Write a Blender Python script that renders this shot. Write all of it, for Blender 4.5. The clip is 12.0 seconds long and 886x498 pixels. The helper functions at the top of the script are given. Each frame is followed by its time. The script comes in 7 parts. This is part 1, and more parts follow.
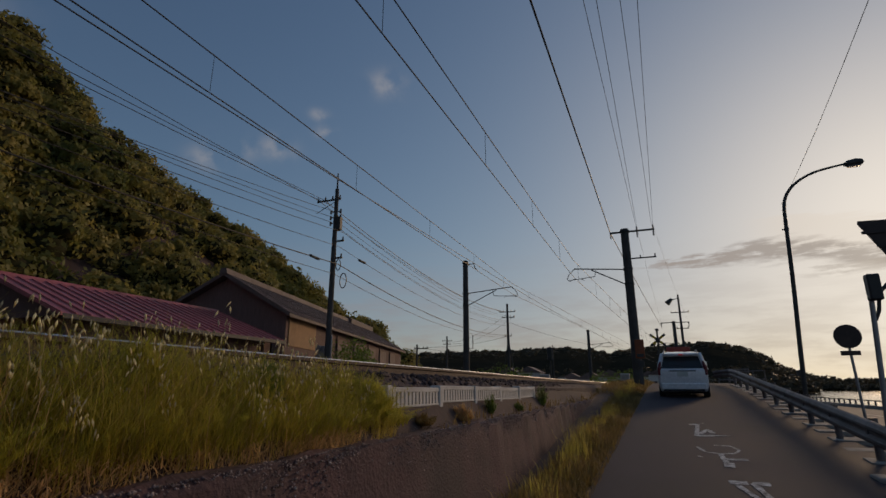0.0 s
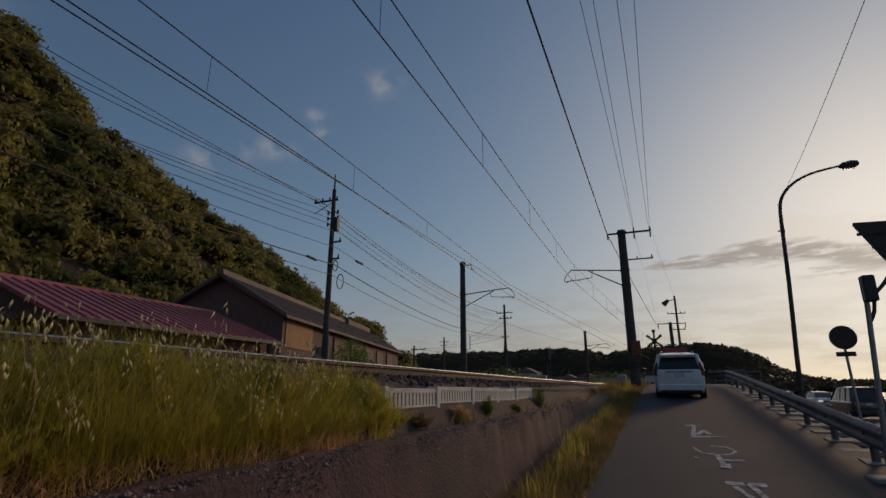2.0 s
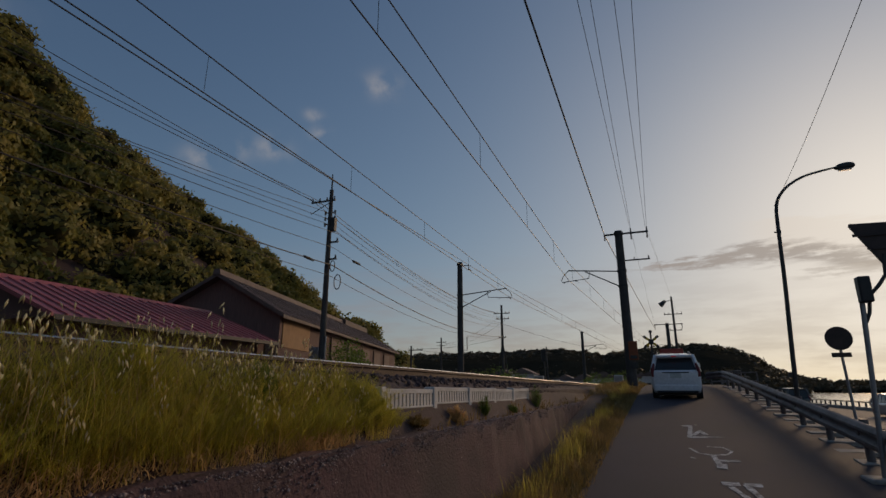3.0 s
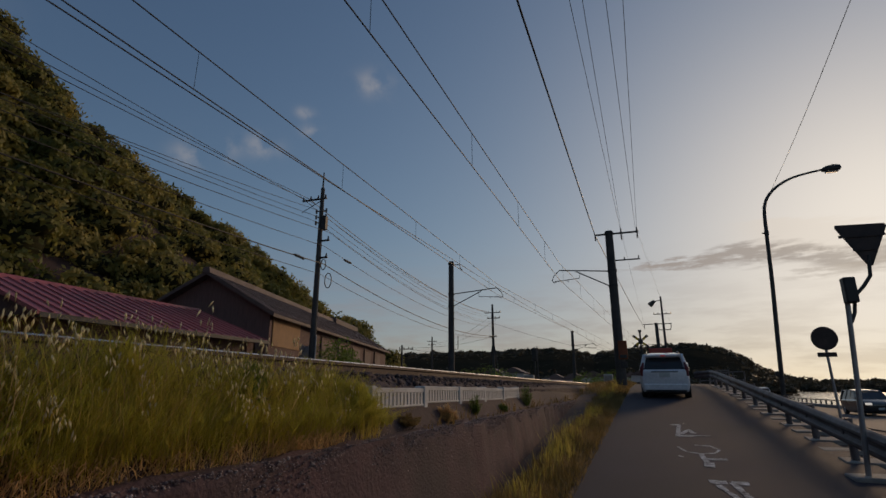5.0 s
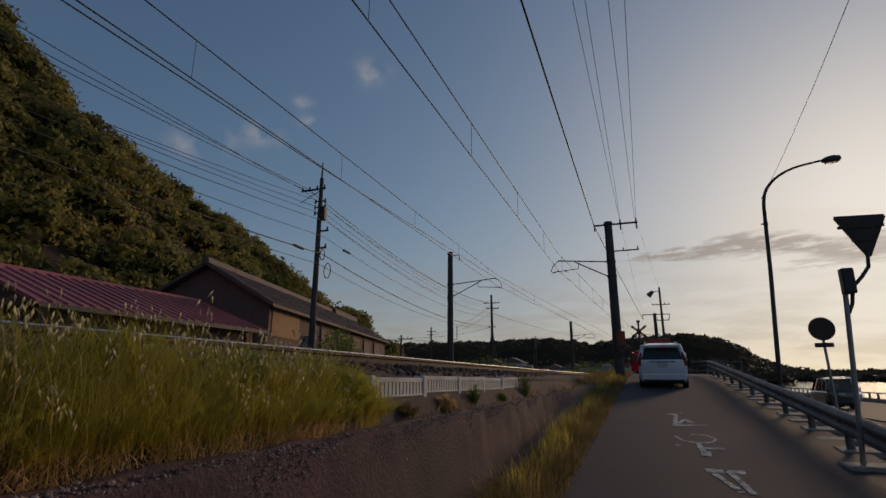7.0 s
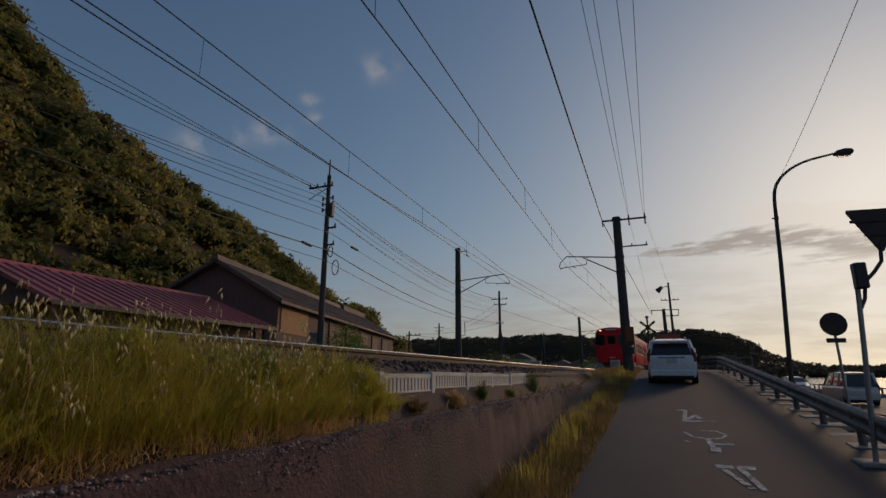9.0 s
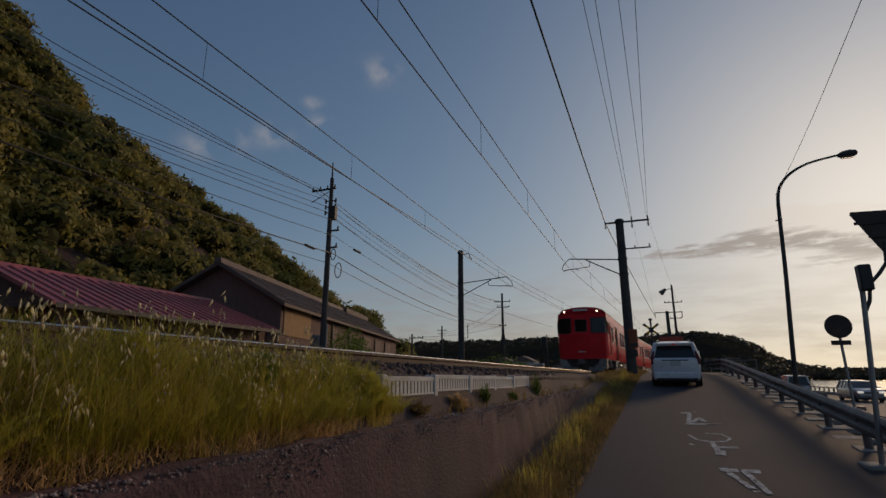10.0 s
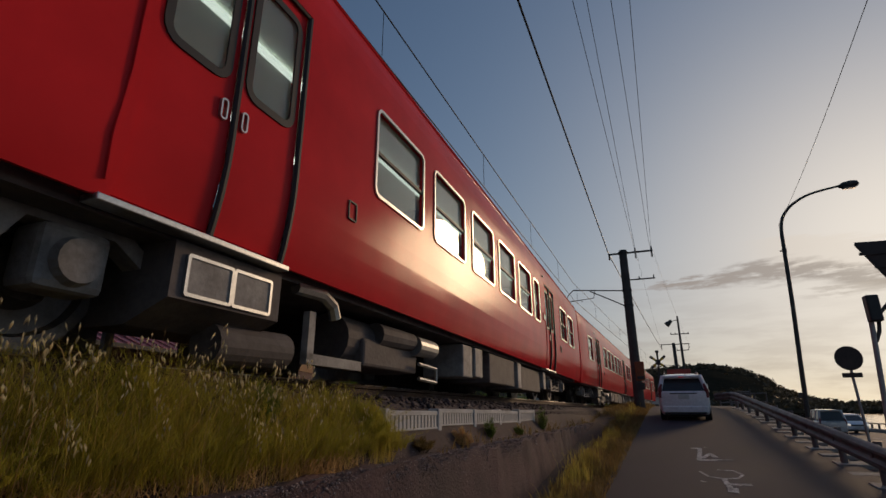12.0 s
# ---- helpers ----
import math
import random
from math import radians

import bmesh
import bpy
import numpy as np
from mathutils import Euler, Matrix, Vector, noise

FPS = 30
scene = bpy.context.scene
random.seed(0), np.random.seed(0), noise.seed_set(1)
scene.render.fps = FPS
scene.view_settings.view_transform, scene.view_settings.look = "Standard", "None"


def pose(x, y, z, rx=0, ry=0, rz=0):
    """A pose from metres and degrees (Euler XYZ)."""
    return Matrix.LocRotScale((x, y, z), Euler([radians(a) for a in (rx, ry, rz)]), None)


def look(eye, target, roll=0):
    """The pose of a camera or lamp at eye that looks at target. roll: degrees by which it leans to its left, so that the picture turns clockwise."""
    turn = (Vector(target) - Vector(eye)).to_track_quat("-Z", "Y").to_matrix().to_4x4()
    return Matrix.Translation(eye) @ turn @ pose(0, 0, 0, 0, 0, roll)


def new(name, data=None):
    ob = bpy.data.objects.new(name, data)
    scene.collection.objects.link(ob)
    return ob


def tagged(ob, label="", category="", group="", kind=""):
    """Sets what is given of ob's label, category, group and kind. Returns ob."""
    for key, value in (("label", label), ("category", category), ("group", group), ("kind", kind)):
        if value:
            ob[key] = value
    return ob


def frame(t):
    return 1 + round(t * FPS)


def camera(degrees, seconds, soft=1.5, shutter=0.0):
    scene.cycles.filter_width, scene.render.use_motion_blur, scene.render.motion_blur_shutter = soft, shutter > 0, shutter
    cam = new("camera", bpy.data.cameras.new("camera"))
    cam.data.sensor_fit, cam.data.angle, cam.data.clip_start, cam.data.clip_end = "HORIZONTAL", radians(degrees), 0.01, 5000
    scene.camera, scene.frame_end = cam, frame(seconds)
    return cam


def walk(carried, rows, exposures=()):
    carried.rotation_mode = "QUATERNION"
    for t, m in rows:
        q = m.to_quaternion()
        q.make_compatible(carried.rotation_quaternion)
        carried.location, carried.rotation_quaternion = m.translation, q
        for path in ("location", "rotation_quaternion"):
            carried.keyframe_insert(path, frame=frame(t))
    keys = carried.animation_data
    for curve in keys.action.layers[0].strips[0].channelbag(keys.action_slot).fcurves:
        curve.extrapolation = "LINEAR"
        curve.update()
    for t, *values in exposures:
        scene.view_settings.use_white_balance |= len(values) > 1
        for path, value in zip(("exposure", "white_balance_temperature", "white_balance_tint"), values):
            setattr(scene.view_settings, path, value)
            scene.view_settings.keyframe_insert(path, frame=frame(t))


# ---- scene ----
EYE = (0.0, 0.0, 1.75)
PATH = [(0, 105.23, -0.02, 21.66), (0.5, 105.23, 0.0, 21.59), (1, 105.26, -0.02, 21.51), (1.5, 105.27, 0.0, 21.43),
        (2, 105.34, 0.0, 21.34), (2.5, 105.36, 0.0, 21.20), (3, 105.39, -0.03, 21.02), (4, 105.40, -0.05, 20.52),
        (5, 105.29, -0.06, 20.00), (5.5, 105.02, -0.12, 19.81), (6, 104.74, -0.15, 19.72), (6.5, 104.50, -0.11, 19.77),
        (7, 104.21, -0.11, 19.89), (8, 103.83, -0.08, 20.36), (9, 103.79, -0.05, 20.78), (9.5, 103.86, -0.04, 20.96),
        (10, 104.08, -0.02, 21.10), (10.5, 104.36, -0.03, 21.15), (11, 104.78, 0.0, 21.18), (11.5, 105.70, 0.0, 21.15),
        (12, 107.64, 0.05, 21.52)]
cam = camera(82.12, 12.0)
walk(cam, [(t, pose(*EYE, rx, ry, rz)) for t, rx, ry, rz in PATH], exposures=[(0, 0.12, 7000, 15), (12, 0.12, 7000, 15)])

# ---- world, sun ----
SUN_AZ, SUN_EL = 23.0, 15.0


def build_world():
    w = bpy.data.worlds.new("evening_sky")
    scene.world = w
    w.use_nodes = True
    nt = w.node_tree
    n, l = nt.nodes, nt.links
    n.clear()
    out = n.new("ShaderNodeOutputWorld")
    bg = n.new("ShaderNodeBackground")
    sky = n.new("ShaderNodeTexSky")
    sky.sky_type = "NISHITA"
    sky.sun_disc = False
    sky.sun_elevation = radians(SUN_EL)
    sky.sun_rotation = radians(SUN_AZ)
    sky.altitude, sky.air_density, sky.dust_density, sky.ozone_density = 20, 1.0, 1.0, 4.2
    bg.inputs["Strength"].default_value = 0.099
    tc = n.new("ShaderNodeTexCoord")
    sep = n.new("ShaderNodeSeparateXYZ")
    l.new(tc.outputs["Generated"], sep.inputs[0])

    def m(op, a, b=None, c=None, clamp=False):
        k = n.new("ShaderNodeMath")
        k.operation, k.use_clamp = op, clamp
        for i, v in enumerate((a, b, c)):
            if v is None:
                continue
            if isinstance(v, (int, float)):
                k.inputs[i].default_value = v
            else:
                l.new(v, k.inputs[i])
        return k.outputs[0]

    def ramp(v, lo, hi):
        k = n.new("ShaderNodeMapRange")
        k.interpolation_type = "SMOOTHSTEP"
        l.new(v, k.inputs["Value"])
        k.inputs["From Min"].default_value, k.inputs["From Max"].default_value = lo, hi
        return k.outputs["Result"]

    def mixc(fac, a, b):
        k = n.new("ShaderNodeMix")
        k.data_type = "RGBA"
        for sock, v in ((k.inputs["Factor"], fac), (k.inputs["A"], a), (k.inputs["B"], b)):
            if isinstance(v, (tuple, float, int)):
                sock.default_value = v
            else:
                l.new(v, sock)
        return k.outputs["Result"]

    x, y, z = sep.outputs
    az = m("ARCTAN2", x, y)
    el = m("ARCSINE", z)
    # streaky cloud texture in azimuth and elevation, stretched along the horizon
    comb = n.new("ShaderNodeCombineXYZ")
    l.new(m("MULTIPLY", az, 5.0), comb.inputs[0])
    l.new(m("MULTIPLY", el, 26.0), comb.inputs[1])
    noi = n.new("ShaderNodeTexNoise")
    noi.inputs["Scale"].default_value, noi.inputs["Detail"].default_value = 1.3, 7.0
    noi.inputs["Roughness"].default_value = 0.58
    l.new(comb.outputs[0], noi.inputs["Vector"])
    streak = noi.outputs["Fac"]
    # a dark flat cloud bank over the hills by the sun, and a thin streak below it
    fleck = n.new("ShaderNodeTexNoise")
    fleck.inputs["Scale"].default_value, fleck.inputs["Detail"].default_value, fleck.inputs["Roughness"].default_value = 4.5, 8.0, 0.62
    l.new(comb.outputs[0], fleck.inputs["Vector"])
    ragged = fleck.outputs["Fac"]

    def band(centre, width, lo, hi, warp):
        off = m("ABSOLUTE", m("SUBTRACT", el, m("ADD", centre, m("ADD", m("MULTIPLY", m("SUBTRACT", streak, 0.5), warp), m("MULTIPLY", m("SUBTRACT", ragged, 0.5), 0.030)))))
        b = ramp(m("SUBTRACT", 1.0, m("DIVIDE", off, width), clamp=True), 0.0, 0.6)
        return m("MULTIPLY", m("MULTIPLY", b, ramp(az, lo, lo + 0.10)), m("SUBTRACT", 1.0, ramp(az, hi, hi + 0.35)))

    centre = m("SUBTRACT", m("MULTIPLY_ADD", ramp(az, 0.08, 0.2), 0.010, 0.213), m("MULTIPLY", ramp(az, 0.23, 0.36), 0.030))
    bank = m("MULTIPLY", ramp(ragged, 0.22, 0.52), band(centre, m("MULTIPLY_ADD", ramp(az, 0.02, 0.22), 0.020, 0.006), -0.04, 0.9, 0.045))
    bank2 = m("MULTIPLY", ramp(ragged, 0.35, 0.6), band(m("MULTIPLY_ADD", streak, 0.02, 0.168), 0.013, 0.20, 0.6, 0.04))
    rim = band(m("ADD", centre, 0.034), 0.030, 0.16, 0.5, 0.12)
    # thin veil near the horizon
    low = m("SUBTRACT", 1.0, ramp(el, 0.02, 0.30))
    veil = m("MULTIPLY", low, m("MULTIPLY_ADD", ramp(streak, 0.40, 0.62), 0.6, 0.4))
    # small puffs high in the blue
    puff = n.new("ShaderNodeTexNoise")
    puff.inputs["Scale"].default_value, puff.inputs["Detail"].default_value = 16.0, 7.0
    l.new(tc.outputs["Generated"], puff.inputs["Vector"])
    pf = 0.0
    for a0, e0, r0 in ((-0.503, 0.575, 0.034), (-0.644, 0.509, 0.016), (-0.627, 0.478, 0.018), (-0.805, 0.425, 0.034), (-0.843, 0.401, 0.030), (-0.722, 0.438, 0.030), (-1.3, 0.5, 0.1), (0.9, 0.6, 0.1)):
        dd = m("ADD", m("POWER", m("SUBTRACT", az, a0), 2.0), m("POWER", m("MULTIPLY", m("SUBTRACT", el, e0), 1.7), 2.0))
        pf = m("ADD", m("POWER", 2.718, m("MULTIPLY", dd, -1.0 / r0 ** 2)), pf)
    pf = m("MULTIPLY", pf, ramp(puff.outputs["Fac"], 0.38, 0.60))
    # bright haze around the sun
    sd = Vector((math.sin(radians(SUN_AZ)) * math.cos(radians(SUN_EL)), math.cos(radians(SUN_AZ)) * math.cos(radians(SUN_EL)), math.sin(radians(SUN_EL))))
    dot = n.new("ShaderNodeVectorMath")
    dot.operation = "DOT_PRODUCT"
    l.new(tc.outputs["Generated"], dot.inputs[0])
    dot.inputs[1].default_value = sd
    glow = m("POWER", m("MAXIMUM", dot.outputs["Value"], 0.0), 12.0)
    glow2 = m("POWER", m("MAXIMUM", dot.outputs["Value"], 0.0), 220.0)
    col = sky.outputs["Color"]
    col = mixc(m("MULTIPLY", veil, 0.62), col, (3.1, 2.45, 2.2, 1))
    col = mixc(m("MULTIPLY", pf, 0.35), col, (6.0, 6.0, 6.2, 1))
    col = mixc(m("MULTIPLY", rim, 0.35), col, (14.0, 11.5, 8.5, 1))
    col = mixc(m("MULTIPLY", bank, 0.92), col, (3.3, 2.95, 2.75, 1))
    col = mixc(m("MULTIPLY", bank2, 0.75), col, (4.4, 3.9, 3.4, 1))
    add = n.new("ShaderNodeMix")
    add.data_type, add.blend_type = "RGBA", "ADD"
    add.inputs["Factor"].default_value = 1.0
    l.new(col, add.inputs["A"])
    g = mixc(glow, (0, 0, 0, 1), (1.3, 1.2, 1.05, 1))
    l.new(g, add.inputs["B"])
    add2 = n.new("ShaderNodeMix")
    add2.data_type, add2.blend_type = "RGBA", "ADD"
    add2.inputs["Factor"].default_value = 1.0
    l.new(add.outputs["Result"], add2.inputs["A"])
    l.new(mixc(glow2, (0, 0, 0, 1), (3.0, 2.6, 1.9, 1)), add2.inputs["B"])
    # thin cloud before the sun holds its glare back
    def vm(op, a, b):
        k = n.new("ShaderNodeVectorMath")
        k.operation = op
        for i, v in enumerate((a, b)):
            if isinstance(v, tuple):
                k.inputs[i].default_value = v
            else:
                l.new(v, k.inputs[i])
        return k.outputs[0]
    soft = vm("DIVIDE", add2.outputs["Result"], vm("ADD", vm("MULTIPLY", add2.outputs["Result"], (0.096, 0.097, 0.106)), (1.0, 1.0, 1.0)))
    l.new(soft, bg.inputs["Color"])
    l.new(bg.outputs[0], out.inputs[0])
    sun = new("sun", bpy.data.lights.new("sun", "SUN"))
    sun.data.energy, sun.data.angle, sun.data.color = 1.05, radians(12.0), (1.0, 0.72, 0.45)
    sun.matrix_world = look(tuple(sd * 100), (0, 0, 0))


build_world()

# ---- materials ----


def mat(name, c1, c2=None, scale=4.0, rough=0.7, metal=0.0, bump=0.0, fine=0.0, stretch=(1, 1, 1), coat=0.0, vary=0.0, spec=0.5, island=False, stain=None):
    """A procedural surface: two colours mixed by large and fine noise, bump, and a little variation from piece to piece."""
    ma = bpy.data.materials.new(name)
    ma.use_nodes = True
    nt = ma.node_tree
    n, l = nt.nodes, nt.links
    b = n["Principled BSDF"]
    b.inputs["Roughness"].default_value, b.inputs["Metallic"].default_value = rough, metal
    b.inputs["Coat Weight"].default_value = coat
    b.inputs["Coat Roughness"].default_value = 0.08
    b.inputs["Specular IOR Level"].default_value = spec
    c2 = c2 or tuple(v * 0.8 for v in c1)
    tc = n.new("ShaderNodeTexCoord")
    mp = n.new("ShaderNodeMapping")
    mp.inputs["Scale"].default_value = stretch
    l.new(tc.outputs["Object"], mp.inputs["Vector"])
    n1 = n.new("ShaderNodeTexNoise")
    n1.inputs["Scale"].default_value, n1.inputs["Detail"].default_value, n1.inputs["Roughness"].default_value = scale, 6.0, 0.65
    l.new(mp.outputs[0], n1.inputs["Vector"])
    r = n.new("ShaderNodeValToRGB")
    r.color_ramp.elements[0].position, r.color_ramp.elements[1].position = 0.35, 0.65
    r.color_ramp.elements[0].color, r.color_ramp.elements[1].color = (*c1, 1), (*c2, 1)
    l.new(n1.outputs["Fac"], r.inputs[0])
    col = r.outputs[0]
    n2 = n.new("ShaderNodeTexNoise")
    n2.inputs["Scale"].default_value, n2.inputs["Detail"].default_value = fine or scale * 12, 4.0
    l.new(mp.outputs[0], n2.inputs["Vector"])
    if stain:
        n3 = n.new("ShaderNodeTexNoise")
        n3.inputs["Scale"].default_value, n3.inputs["Detail"].default_value = scale * 0.35, 5.0
        l.new(mp.outputs[0], n3.inputs["Vector"])
        r3 = n.new("ShaderNodeMapRange")
        r3.inputs["From Min"].default_value, r3.inputs["From Max"].default_value = 0.5, 0.7
        l.new(n3.outputs["Fac"], r3.inputs["Value"])
        mx3 = n.new("ShaderNodeMix")
        mx3.data_type = "RGBA"
        l.new(r3.outputs[0], mx3.inputs["Factor"])
        l.new(col, mx3.inputs["A"])
        mx3.inputs["B"].default_value = (*stain, 1)
        col = mx3.outputs["Result"]
    hs = n.new("ShaderNodeHueSaturation")
    l.new(col, hs.inputs["Color"])
    k = n.new("ShaderNodeMath")
    k.operation = "MULTIPLY_ADD"
    l.new(n2.outputs["Fac"], k.inputs[0])
    k.inputs[1].default_value, k.inputs[2].default_value = 0.5, 0.75
    val = k.outputs[0]
    if vary:
        if island:
            src = n.new("ShaderNodeNewGeometry").outputs["Random Per Island"]
        else:
            src = n.new("ShaderNodeObjectInfo").outputs["Random"]
        k2 = n.new("ShaderNodeMath")
        k2.operation = "MULTIPLY_ADD"
        l.new(src, k2.inputs[0])
        k2.inputs[1].default_value, k2.inputs[2].default_value = 2 * vary, 1 - vary
        k3 = n.new("ShaderNodeMath")
        k3.operation = "MULTIPLY"
        l.new(val, k3.inputs[0])
        l.new(k2.outputs[0], k3.inputs[1])
        val = k3.outputs[0]
    l.new(val, hs.inputs["Value"])
    l.new(hs.outputs[0], b.inputs["Base Color"])
    if bump:
        bp = n.new("ShaderNodeBump")
        bp.inputs["Strength"].default_value, bp.inputs["Distance"].default_value = bump, 0.02
        l.new(n2.outputs["Fac"], bp.inputs["Height"])
        l.new(bp.outputs[0], b.inputs["Normal"])
    rr = n.new("ShaderNodeMapRange")
    rr.inputs["To Min"].default_value, rr.inputs["To Max"].default_value = max(0.02, rough - 0.08), min(1.0, rough + 0.08)
    l.new(n1.outputs["Fac"], rr.inputs["Value"])
    l.new(rr.outputs[0], b.inputs["Roughness"])
    return ma


def leaf_mat(name, c1, c2, scale=0.3, through_light=0.35, vary=0.35):
    """Leaves and grass: diffuse, a little gloss, some light passing through."""
    ma = mat(name, c1, c2, scale=scale, rough=0.55, vary=vary, island=True, fine=scale * 9, spec=0.25)
    nt = ma.node_tree
    n, l = nt.nodes, nt.links
    b = n["Principled BSDF"]
    tr = n.new("ShaderNodeBsdfTranslucent")
    src = b.inputs["Base Color"].links[0].from_socket
    l.new(src, tr.inputs["Color"])
    mx = n.new("ShaderNodeMixShader")
    mx.inputs[0].default_value = through_light
    l.new(b.outputs[0], mx.inputs[1])
    l.new(tr.outputs[0], mx.inputs[2])
    l.new(mx.outputs[0], n["Material Output"].inputs["Surface"])
    return ma


def glow_mat(name, color, strength):
    ma = bpy.data.materials.new(name)
    ma.use_nodes = True
    b = ma.node_tree.nodes["Principled BSDF"]
    b.inputs["Base Color"].default_value = (*color, 1)
    b.inputs["Emission Color"].default_value = (*color, 1)
    b.inputs["Emission Strength"].default_value = strength
    return ma


def glass_mat(name, tint, rough=0.03, trans=1.0):
    ma = bpy.data.materials.new(name)
    ma.use_nodes = True
    b = ma.node_tree.nodes["Principled BSDF"]
    b.inputs["Base Color"].default_value = (*tint, 1)
    b.inputs["Roughness"].default_value = rough
    b.inputs["Transmission Weight"].default_value = trans
    b.inputs["IOR"].default_value = 1.45
    return ma


